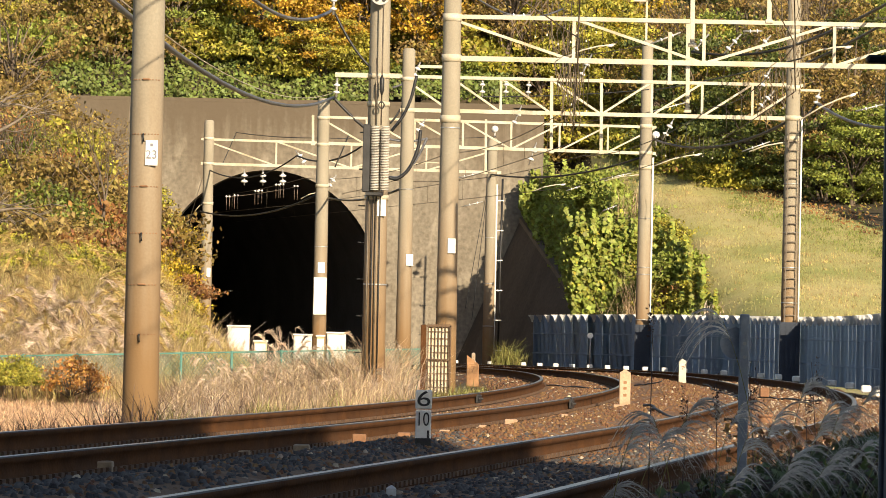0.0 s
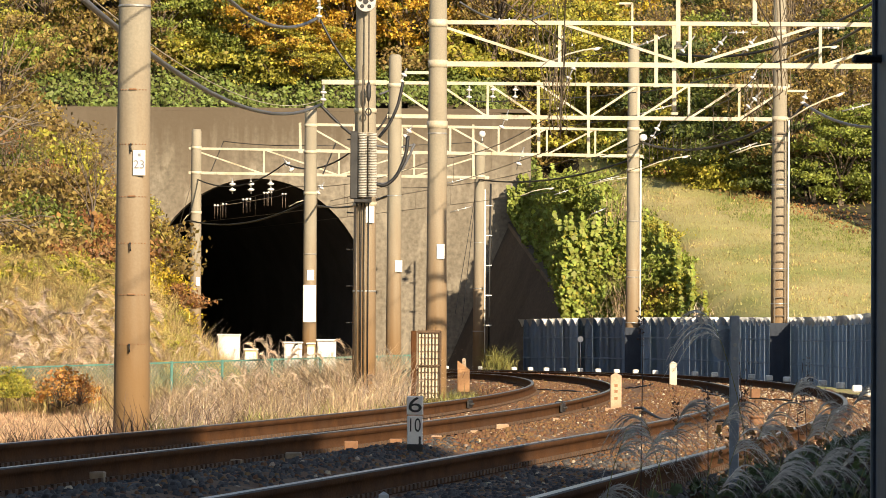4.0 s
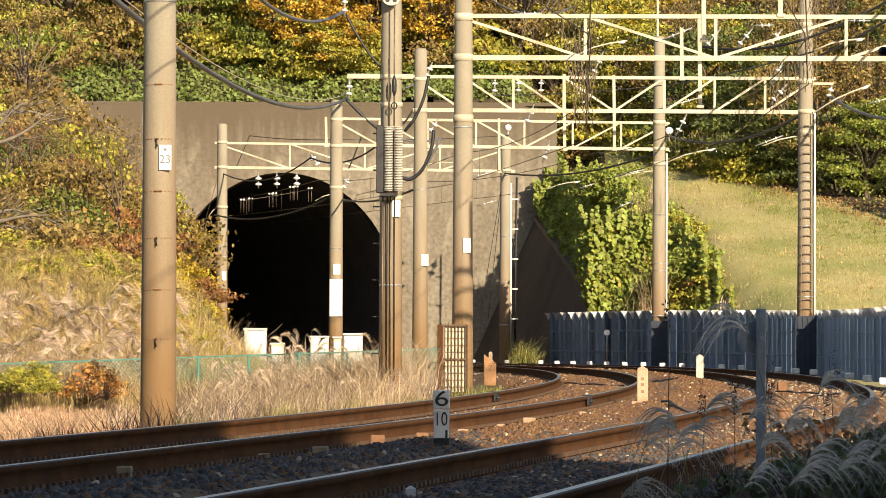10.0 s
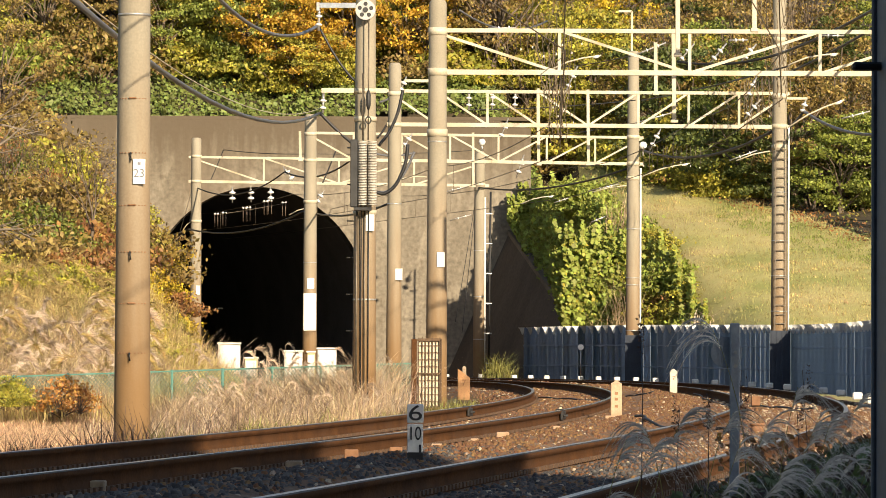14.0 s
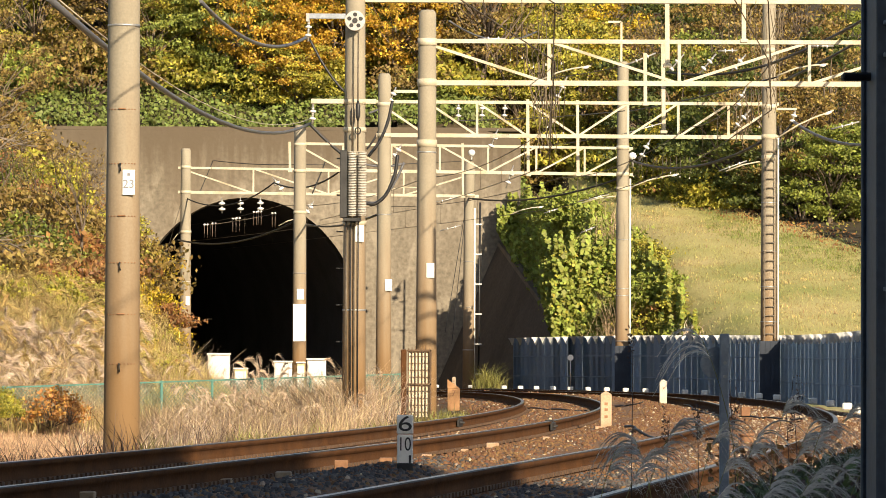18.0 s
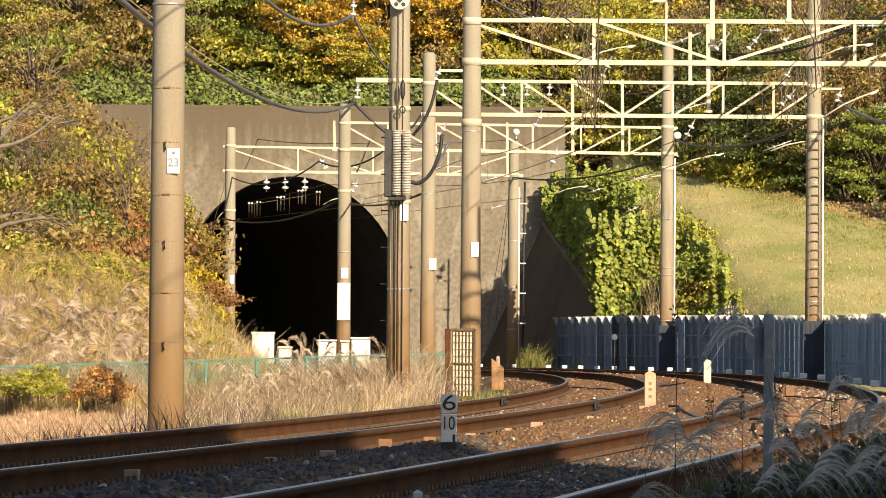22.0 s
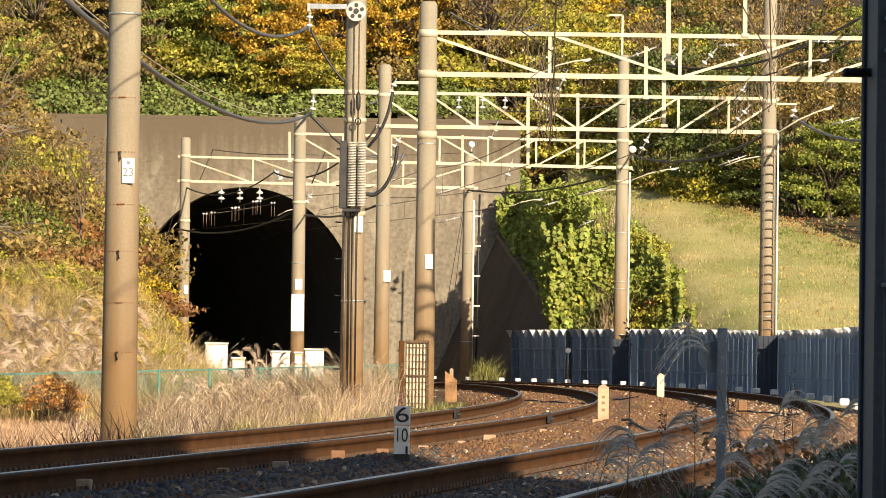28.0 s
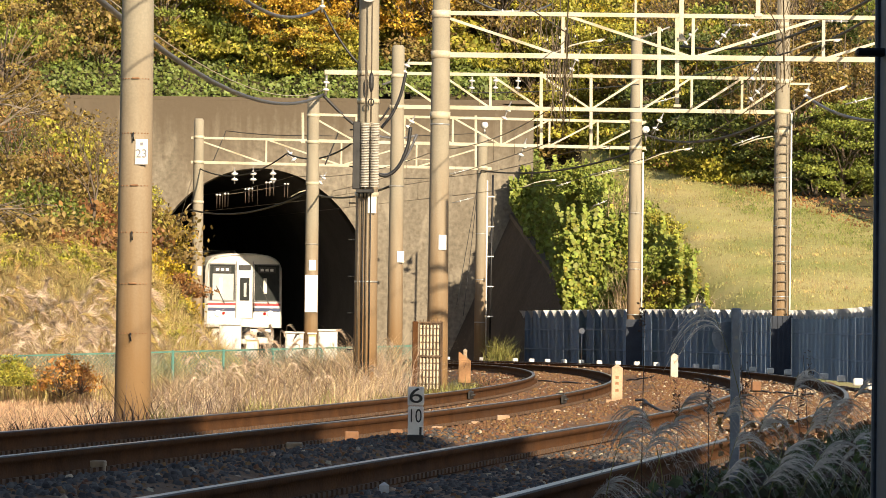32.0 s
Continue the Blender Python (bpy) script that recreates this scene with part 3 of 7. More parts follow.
for _a, _b in (((3.80, 82.16, 6.61), (4.41, 82.16, 6.86)), ((4.90, 105.64, 6.58), (5.83, 105.64, 6.85)), ((5.34, 77.84, 6.58), (5.70, 77.84, 6.59)), ((7.02, 77.84, 6.68), (7.50, 77.84, 6.68)),
               ((0.81, 73.95, 6.48), (1.31, 73.95, 6.49)), ((4.33, 123.24, 5.55), (5.24, 123.24, 5.76)), ((7.07, 102.70, 5.50), (7.76, 102.70, 5.76)), ((8.34, 87.00, 5.65), (8.92, 87.00, 5.81)),
               ((0.08, 132.05, 5.84), (0.79, 132.05, 6.02)), ((0.27, 132.05, 4.95), (0.94, 132.05, 5.13)), ((4.42, 123.24, 4.63), (4.83, 123.24, 4.80)), ((3.50, 129.73, 5.44), (3.94, 129.73, 5.58))):
    insulator(_a, _b, 0.042, 2, "white strain insulator in an overhead wire")
for _a, _b in (((5.72, 119.27, 5.57), (4.30, 119.27, 5.36)), ((7.79, 94.80, 5.38), (6.69, 94.80, 5.13)), ((6.65, 112.04, 5.86), (5.37, 112.04, 5.50)), ((3.50, 129.73, 5.65), (2.45, 129.73, 5.39)), ((3.13, 82.16, 6.60), (2.13, 82.16, 6.31)),
               ((7.39, 77.84, 6.34), (6.45, 77.84, 6.12)), ((-8.15, 136.94, 5.04), (-8.46, 136.94, 4.77)), ((-3.76, 123.24, 5.03), (-4.50, 123.24, 4.80)), ((8.10, 84.03, 5.86), (6.97, 84.03, 5.30)), ((-1.43, 123.24, 5.81), (-0.43, 123.24, 5.94))):
    arm(_a, _b)

# feeders and cables
_G, _K = "thick grey feeder cable with thin hanger wire", "black feeder cable slung between poles"
for _a, _b, _d, _r, _m, _l in (
        ((-4.54, 49.30, 5.02), (-3.48, 119.27, 7.59), 0.8, 0.042, GREYCABLE, _G), ((-4.54, 49.30, 5.10), (-3.48, 119.27, 7.72), 0.7, 0.010, CREAM, "thin pale hanger wire"),
        ((-3.48, 119.27, 7.59), (-2.46, 119.27, 6.66), 0.05, 0.05, CABLE, _K), ((-2.93, 52.82, 5.29), (-1.98, 67.22, 6.00), 0.35, 0.026, GREYCABLE, _G),
        ((-1.98, 67.22, 5.96), (-1.40, 67.22, 5.09), 0.08, 0.022, CABLE, _K), ((-0.92, 94.80, 6.68), (-1.47, 94.80, 5.60), 0.12, 0.026, CABLE, _K),
        ((-3.01, 119.27, 6.56), (-3.40, 119.27, 5.59), 0.02, 0.02, CABLE, _K), ((-0.62, 94.80, 5.30), (-1.42, 94.80, 4.39), 0.28, 0.03, GREYCABLE, _K), ((-0.66, 94.80, 5.27), (-1.52, 94.80, 5.26), 0.06, 0.026, GREYCABLE, _G),
        ((-0.92, 94.80, 6.73), (-1.43, 94.80, 6.42), 0.05, 0.026, GREYCABLE, _G), ((-2.46, 119.27, 6.36), (-4.80, 127.49, 6.26), 0.35, 0.026, CABLE, _K),
        ((-8.04, 136.94, 6.15), (-4.80, 127.49, 6.26), 0.45, 0.022, CABLE, _K), ((-8.04, 136.94, 6.15), (-8.28, 136.94, 4.96), 0.03, 0.02, CABLE, _K),
        ((-10.60, 147.89, 4.80), (-8.28, 136.94, 4.78), 0.12, 0.028, CABLE, _K), ((-8.28, 136.94, 4.78), (-4.01, 123.24, 4.94), 0.35, 0.028, CABLE, _K), ((-4.01, 123.24, 4.94), (-1.27, 98.60, 4.25), 0.22, 0.028, CABLE, _K),
        ((1.19, 136.94, 6.19), (5.42, 119.27, 6.08), 0.30, 0.030, CABLE, _K), ((5.71, 119.27, 6.57), (7.66, 94.80, 5.89), 0.42, 0.034, CABLE, _K),
        ((8.22, 94.80, 6.26), (9.28, 80.38, 5.18), 0.35, 0.034, GREYCABLE, _G), ((7.66, 94.80, 5.70), (8.22, 94.80, 6.26), 0.04, 0.03, CABLE, _K),
        ((5.35, 112.04, 7.55), (6.96, 84.03, 6.53), 0.05, 0.016, CABLE, _K), ((4.74, 84.03, 6.62), (6.62, 82.16, 6.64), 0.12, 0.027, CABLE, _K), ((7.01, 87.00, 6.99), (7.74, 67.22, 6.77), 0.1, 0.027, CABLE, _K),
        ((7.46, 92.43, 6.89), (8.11, 70.43, 6.78), 0.1, 0.027, CABLE, _K), ((0.61, 105.64, 6.89), (5.04, 108.75, 7.35), 0.05, 0.015, CABLE, _K),
        ((0.31, 73.95, 6.80), (2.02, 80.38, 7.13), 0.25, 0.018, GREYCABLE, _G), ((-8.17, 136.94, 6.11), (-9.31, 142.21, 3.42), 0.0, 0.008, GALV, "thin pale stay wire"), ((1.16, 136.94, 6.04), (0.69, 136.94, 1.40), 0.0, 0.01, CABLE, "dark stay wire beside the pole"),
        ((1.16, 136.94, 6.04), (0.47, 136.94, 1.77), 0.0, 0.01, CABLE, "dark stay wire beside the pole"), ((-7.16, 136.94, 7.39), (-3.91, 127.49, 6.82), 0.06, 0.014, CABLE, _K), ((-7.61, 136.94, 6.30), (-7.16, 136.94, 7.39), 0.0, 0.014, CABLE, _K),
        ((-3.78, 123.24, 6.61), (1.36, 136.94, 7.43), 0.06, 0.010, CABLE, _K), ((3.80, 82.16, 6.61), (2.26, 87.00, 6.67), 0.03, 0.009, WIRE, "thin brown overhead wire"), ((2.72, 123.24, 7.11), (5.20, 112.04, 6.94), 0.03, 0.009, WIRE, "thin brown overhead wire")):
    wire(_a, _b, _d, _r, _m, _l)




HANGROD = mat("dull brown rod", (0.16, 0.115, 0.085), (0.11, 0.08, 0.06), 6, 0.7, bump=0.0)


def smooth(points, n=5):
    """A soft curve through the points."""
    pts = [Vector(p) for p in points]
    pts = [pts[0] * 2 - pts[1]] + pts + [pts[-1] * 2 - pts[-2]]
    out = []
    for a, b, c, d in zip(pts, pts[1:], pts[2:], pts[3:]):
        for i in range(n):
            t = i / n
            out.append((b * 2 + (c - a) * t + (a * 2 - b * 5 + c * 4 - d) * t * t + (b * 3 - a - c * 3 + d) * t ** 3) / 2)
    return out + [pts[-2]]


for _pts, _r in (([(-0.65, 80, 4.72), (-0.7, 80, 4.35), (-0.87, 80, 3.96), (-1.09, 80, 3.78), (-1.28, 80, 3.81)], 0.034), ([(-0.75, 80, 5.76), (-0.85, 80, 5.32), (-1.01, 80, 4.96), (-1.21, 80, 4.69)], 0.03)):
    tagged(finish("feeder_loop", tube(B(), smooth(_pts), _r, 8), CABLE), "thick black feeder loop hanging beside the pole", "cable", "overhead wires")
for _a in [(-7.55, 140, 5.36), (-7.28, 140, 5.4), (-6.6, 140, 5.56), (-6.47, 140, 5.58), (-5.9, 140, 5.79), (-5.75, 140, 5.81), (-5.28, 140, 5.75)]:
    _h = thing("wire_hanger", _a, "rust-red rod pair with pale caps in the tunnel mouth", "hanger", "tunnel wire hangers")
    for _x in (-0.05, 0.05):
        part("rod", tube(B(), [(_x, 0, 0), (_x, 0, -0.42)], 0.012, 6), HANGROD, _h)
        part("cap", tube(B(), [(_x, 0, 0), (_x, 0, 0.06)], 0.028, 8), PORCELAIN, _h)
    part("bar", bar(B(), (-0.09, 0, 0.03), (0.09, 0, 0.03), 0.02), GALV, _h)
wire((-7.55, 140, 5.36), (-5.28, 140, 5.75), 0.02, 0.012, WIRE, "thin brown wire between the tunnel hangers")

# contact and carrier wires over both tracks, with droppers
def catenary(off, stagger):
    d0 = [-14, 28, 40, 60, 85, 106, 128]
    for k, (a, b) in enumerate(zip(d0, d0[1:])):
        s0, s1 = (stagger, -stagger) if k % 2 else (-stagger, stagger)
        p, q = beside(a, off + s0, 5.15), beside(b, off + s1, 5.15)
        wire(p, q, 0.02, 0.0085, WIRE, "brown copper contact wire over the track")
        up = Vector((0, 0, 0.85))
        wire(p + up, q + up, 0.28, 0.010, WIRE, "brown carrier wire over the track")
        n = max(2, int((b - a) / 4))
        for i in range(1, n):
            f = i / n
            lo = p.lerp(q, f) - Vector((0, 0, 0.08 * f * (1 - f)))
            hi = p.lerp(q, f) + up - Vector((0, 0, 4 * 0.28 * f * (1 - f)))
            tagged(finish("dropper", tube(B(), [lo, hi], 0.005, 4), WIRE), "thin dropper between contact and carrier wire", "wire", "droppers")


catenary(-SPACING / 2, 0.18)
catenary(SPACING / 2, -0.18)

# hanging bundles of thin wire
def dropper_bundle(c, n, width, h):
    b = thing("dropper_bundle", c, "bundle of thin hanging dropper wires", "wire", "dropper bundles")
    for i in range(n):
        x = (i / (n - 1) - 0.5) * width + random.uniform(-0.02, 0.02)
        l = h * random.uniform(0.6, 1.1)
        part("strand", tube(B(), [(x, 0, 0), (x + random.uniform(-0.04, 0.04), 0, -l * 0.5), (x, 0, -l)], 0.007, 4), WIRE, b)
        if i % 2:
            part("clip", box(B(), (x, 0, -l), (0.022, 0.022, 0.04)), GALV, b)


for _c, _n, _w, _h in (((1.66, 73.95, 6.75), 8, 0.7, 0.75), ((2.65, 92.43, 7.45), 10, 0.5, 1.6), ((6.31, 115.54, 6.49), 14, 1.7, 0.55), ((7.21, 94.80, 6.98), 11, 0.6, 1.0), ((2.51, 80.38, 7.01), 7, 0.6, 0.5)):
    dropper_bundle(_c, _n, _w, _h)


# dead vines tangled in the wires and up the pole
def dead_vine(c, w, h, n):
    t = thing("dead_vine", c, "tangle of dead vine on the overhead line", "vine", "dead vines")
    for _ in range(n):
        x, z = random.uniform(-w, w), 0.0
        pts, y = [], random.uniform(-0.1, 0.1)
        k = int(h / 0.22 * random.uniform(0.5, 1))
        for i in range(k + 3):
            pts.append((x, y, z))
            x += random.uniform(-0.09, 0.09) - 0.06 * (x / w)
            y += random.uniform(-0.04, 0.04)
            z -= random.uniform(0.12, 0.3)
        part("stem", tube(B(), pts, 0.008, 4), DEADVINE, t)


DEADVINE = mat("dead vine", (0.24, 0.19, 0.12), (0.16, 0.12, 0.075), 8, 0.9, bump=0.1)
for _c, _w, _h, _n in (((7.45, 92.43, 8.64), 0.5, 2.6, 16), ((2.28, 85.98, 7.45), 0.4, 2.0, 12), ((7.15, 94.80, 6.91), 0.35, 1.0, 8), ((2.65, 92.43, 6.70), 0.3, 1.1, 8)):
    dead_vine(_c, _w, _h, _n)


# fittings on the poles
def band(p, zs, material=CREAM, h=0.09):
    for z in zs:
        clamp(p, z - p.location.z, girth(p, z - p.location.z) + 0.014, material, h)


band(P1L, (7.17, 6.35, 5.04))
band(P1R, (7.01, 6.28))
band(P2L, (6.99, 6.23, 5.05))
band(P2R, (8.80, 6.94, 6.18, 5.76), h=0.11)
band(P3L, (6.62, 5.91))
band(P3R, (7.88, 6.60, 5.91, 5.44), h=0.11)
band(P4L, (6.42, 5.70, 4.62), h=0.13)
band(P5L, (4.64, 2.82, 4.22), h=0.07)
for _p, _zs in ((P1L, (1.9, 3.4)), (P1R, (1.2, 2.6, 4.1)), (P2L, (3.3,)), (P2R, (1.4, 2.7, 2.9, 4.3)), (P3R, (1.7, 2.5, 3.3, 4.4)), (P3L, (4.1,)), (P4L, (4.45,)), (P5L, (3.0, 1.5)), (P6L, (4.1,))):
    for _z in _zs:
        _h = _z - _p.location.z
        part("strap", tube(B(), [(0, 0, _h), (0, 0, _h + 0.025)], girth(_p, _h) + 0.004, 20), GALV, _p, "thin steel strap")


def number_plate(p, at, w, h):
    x, y, z = at
    bm = box(B(), (x - p.location.x, -girth(p, z - p.location.z) - 0.012, z - p.location.z), (w, 0.012, h), bevel=0.003)
    return part("plate", bm, WHITE, p, "white number plate")


number_plate(P1L, (-7.96, 136.94, 2.78), 0.13, 0.30)
number_plate(P2L, (-3.72, 119.27, 2.71), 0.20, 0.30)
number_plate(P2L, (-3.74, 119.27, 1.90), 0.36, 1.06)
number_plate(P3L, (-0.96, 94.80, 2.51), 0.16, 0.26)
number_plate(P4L, (-0.01, 73.95, 2.37), 0.14, 0.26)
number_plate(P5L, (-1.07, 62.67, 2.66), 0.13, 0.25)
PLATE23 = number_plate(P6L, (-3.05, 42.26, 2.52), 0.125, 0.255)
for _k, _h in enumerate((3.54, 2.99, 2.46, 1.99, 1.47, 0.97)):
    for _i in range(9):
        _u = radians(-48 + 12 * _i)
        _r = girth(P6L, _h) + 0.002
        part("stud", box(B(), (_r * math.sin(_u), -_r * math.cos(_u), _h), (0.014, 0.008, 0.010), turn=math.degrees(_u)), RUST, P6L)
    if _k % 2 == 0:
        part("strap_lock", box(B(), (0.0, -_r - 0.006, _h + 0.004), (0.075, 0.02, 0.016), bevel=0.004), RUST, P6L, "rusty strap lock")
        continue
    part("step_bolt", tube(B(), [(-0.02, -_r + 0.03, _h), (-0.015, -_r - 0.025, _h), (-0.01, -_r - 0.03, _h - 0.08)], 0.010, 6), BLACK, P6L, "dark step bolt")
for _i in range(7):
    part("step_bolt", tube(B(), [(-0.17, 0, 0.6 + _i * 0.55), (-0.27, -0.02, 0.6 + _i * 0.55)], 0.012, 6), BLACK, P5L, "dark step bolt")


# the tensioner on its pole: ribbed balance weight, guide case, rods and cables
WEIGHT = mat("pale weight iron", (0.56, 0.53, 0.46), (0.46, 0.43, 0.37), 9, 0.6, bump=0.05)


def tensioner():
    t = thing("wire_tensioner", (P5L.location.x, P5L.location.y - 0.30, 2.90), "ribbed grey balance weight of the wire tensioner on its pole", "tensioner")
    h = 3.89 - 2.90
    part("case", box(B(), (-0.16, 0.06, h / 2), (0.11, 0.20, h * 1.02), bevel=0.008), BLACK, t, "dark guide case")
    for k in range(40):
        for x in (-0.035, 0.115):
            part("weight", tube(B(), [(x, 0, 0.02 + k * h / 41), (x, 0, 0.02 + (k + 0.6) * h / 41)], 0.066, 12), WEIGHT, t)
    part("rod", tube(B(), [(-0.035, 0, h), (-0.035, 0, h + 1.0)], 0.011, 6), WIRE, t)
    part("rod", tube(B(), [(0.05, -0.02, h), (0.05, -0.02, h + 1.9)], 0.011, 6), WIRE, t)
    part("foot", box(B(), (-0.03, 0, -0.04), (0.26, 0.2, 0.05), bevel=0.006), BLACK, t)
    w = part("pulley", tube(B(), [(0, -0.03, h + 1.95), (0, 0.03, h + 1.95)], 0.15, 24), GALV, t, "grey steel pulley wheel")
    part("hub", tube(B(), [(0, -0.05, h + 1.95), (0, 0.05, h + 1.95)], 0.04, 12), BLACK, w)
    for k in range(5):
        a = k * math.tau / 5 + 0.3
        part("opening", tube(B(), [(0.09 * math.cos(a), -0.036, h + 1.95 + 0.09 * math.sin(a)), (0.09 * math.cos(a), 0.036, h + 1.95 + 0.09 * math.sin(a))], 0.032, 10), BLACK, w)
    part("turnbuckle", tube(B(), [(0.05, -0.03, h + 0.45), (0.05, -0.03, h + 0.52), (0.05, -0.03, h + 0.68), (0.05, -0.03, h + 0.75)], [0.012, 0.035, 0.035, 0.012], 8), BLACK, t)
    part("hook", tube(B(), [(0.05 + 0.04 * math.cos(a), -0.03, h + 0.3 + 0.05 * math.sin(a)) for a in (i * math.tau / 10 for i in range(11))], 0.011, 6), BLACK, t)
    for x, r in ((-0.12, 0.016), (-0.05, 0.009), (0.0, 0.012), (0.06, 0.008)):
        part("conduit", tube(B(), [(x, 0.10, -2.9), (x, 0.10, -0.05)], r, 6), WIRE if r > 0.01 else CABLE, t)


tensioner()
_ar = thing("cross_arm", (-1.81, 62.67, 4.65), "cream steel cross arm on the concrete pole", "bracket")
part("beam", bar(B(), (0, 0, 0), (0.98, 0, 0), 0.07), CREAM, _ar)
_ar = thing("cross_arm", (-1.87, 62.67, 5.93), "grey steel cross arm at the top of the pole", "bracket")
part("beam", bar(B(), (0, 0, 0), (0.62, 0, 0), 0.075), SIGNGREY, _ar)
part("end_plate", box(B(), (0.0, 0, -0.02), (0.05, 0.09, 0.13), bevel=0.006), GALV, _ar)
insulator((-1.85, 62.67, 5.9), (-1.86, 62.67, 5.55))
_ar = thing("cross_arm", (-0.78, 87.00, 6.40), "cream steel cross arm on the concrete pole", "bracket")
part("beam", bar(B(), (0, 0, 0), (0.6, 0, 0), 0.06), CREAM, _ar)
_ar = thing("cross_arm", (5.42, 119.27, 10.54), "cream bent bracket on top of the concrete pole", "bracket")
part("beam", bar(B(), (0, 0, 0), (-0.38, 0, 0), 0.06), CREAM, _ar)
part("upright", bar(B(), (0, 0, 0), (0, 0, -1.6), 0.06), CREAM, _ar)
_ar = thing("cross_arm", (7.80, 94.80, 6.55), "cream steel cross arm on the concrete pole", "bracket")
part("beam", bar(B(), (0, 0, 0), (0.5, 0, 0), 0.05), CREAM, _ar)

# posts hanging below the trusses
def hanger(a, b):
    a, b = Vector(a), Vector(b)
    h = thing("drop_post", a, "cream steel drop post below the truss", "bracket", "drop posts")
    part("post", bar(B(), (0, 0, 0), b - a, 0.07), CREAM, h)
    part("foot", box(B(), tuple(b - a), (0.13, 0.1, 0.06), bevel=0.01), CREAM, h)


for _a, _b in (((4.20, 82.16, 6.86), (4.21, 82.16, 5.85)), ((4.18, 75.46, 6.54), (4.20, 75.46, 4.93)), ((5.02, 67.22, 6.83), (5.03, 67.22, 5.94)), ((3.72, 66.02, 6.71), (3.73, 66.02, 5.45)), ((-4.19, 123.24, 7.28), (-4.17, 123.24, 6.41)), ((-2.33, 136.94, 6.46), (-2.32, 136.94, 5.35)),
               ((2.24, 97.30, 6.91), (2.26, 97.30, 5.14)), ((3.40, 97.30, 6.89), (3.42, 97.30, 5.15)), ((0.92, 123.24, 7.26), (0.94, 123.24, 5.67))):
    hanger(_a, _b)


LADDER = mat("weathered ladder steel", (0.20, 0.165, 0.12), (0.13, 0.105, 0.08), 5, 0.7, 0.3, bump=0.1)


def pole_ladder():
    l = thing("pole_ladder", (P3R.location.x, P3R.location.y - 0.22, -0.1), "narrow steel ladder on the concrete pole", "ladder")
    top = 5.89 + 0.1
    for x in (-0.12, 0.12):
        part("side_rail", bar(B(), (x, 0, 0.3), (x + 0.02, 0, top), 0.022), LADDER, l)
    n = 26
    for i in range(n):
        part("rung", bar(B(), (-0.12, 0, 0.5 + (top - 0.6) * i / n), (0.13, 0, 0.5 + (top - 0.6) * i / n), 0.024), LADDER, l)
    part("conduit", tube(B(), [(0.20, 0.1, 0), (0.20, 0.1, top)], 0.02, 8), WHITE, l)


pole_ladder()
for _p, _x, _t in ((P2R, 0.21, 6.05), (P1R, 0.18, 5.86)):
    part("conduit", tube(B(), [(_x, -0.08, 0), (_x, -0.08, _t - _p.location.z)], 0.028, 8), WHITE, _p, "white cable conduit")
_c = thing("cable_riser", (1.59, 139.52, -0.08), "thin dark cable riser with white clips", "pole")
part("pipe", tube(B(), [(0, 0, 0), (0.05, 0, 6.15 - -0.08)], 0.035, 8), CABLE, _c)
for _k in range(6):
    part("clip", box(B(), (0, -0.03, 0.5 + _k * 1.0), (0.22, 0.05, 0.04)), PORCELAIN, _c)
for _a in ((1.32, 136.94, 7.68), (5.75, 119.27, 6.70)):
    _b = thing("lamp_globe", _a, "small white round fitting on the pole", "fitting")
    part("globe", tube(B(), [(0, 0, -0.12), (0, 0, -0.08), (0, 0, 0), (0, 0, 0.08), (0, 0, 0.11)], [0.03, 0.09, 0.12, 0.09, 0.02], 14), PORCELAIN, _b)
    part("neck", tube(B(), [(0, 0, -0.3), (0, 0, -0.1)], 0.03, 8), GALV, _b)


# ---------------------------------------------------------------- fences
def fence_off(d):
    """The fence keeps a hand's width from the poles."""
    return 3.86 + 0.26 * step(58, 84, d)


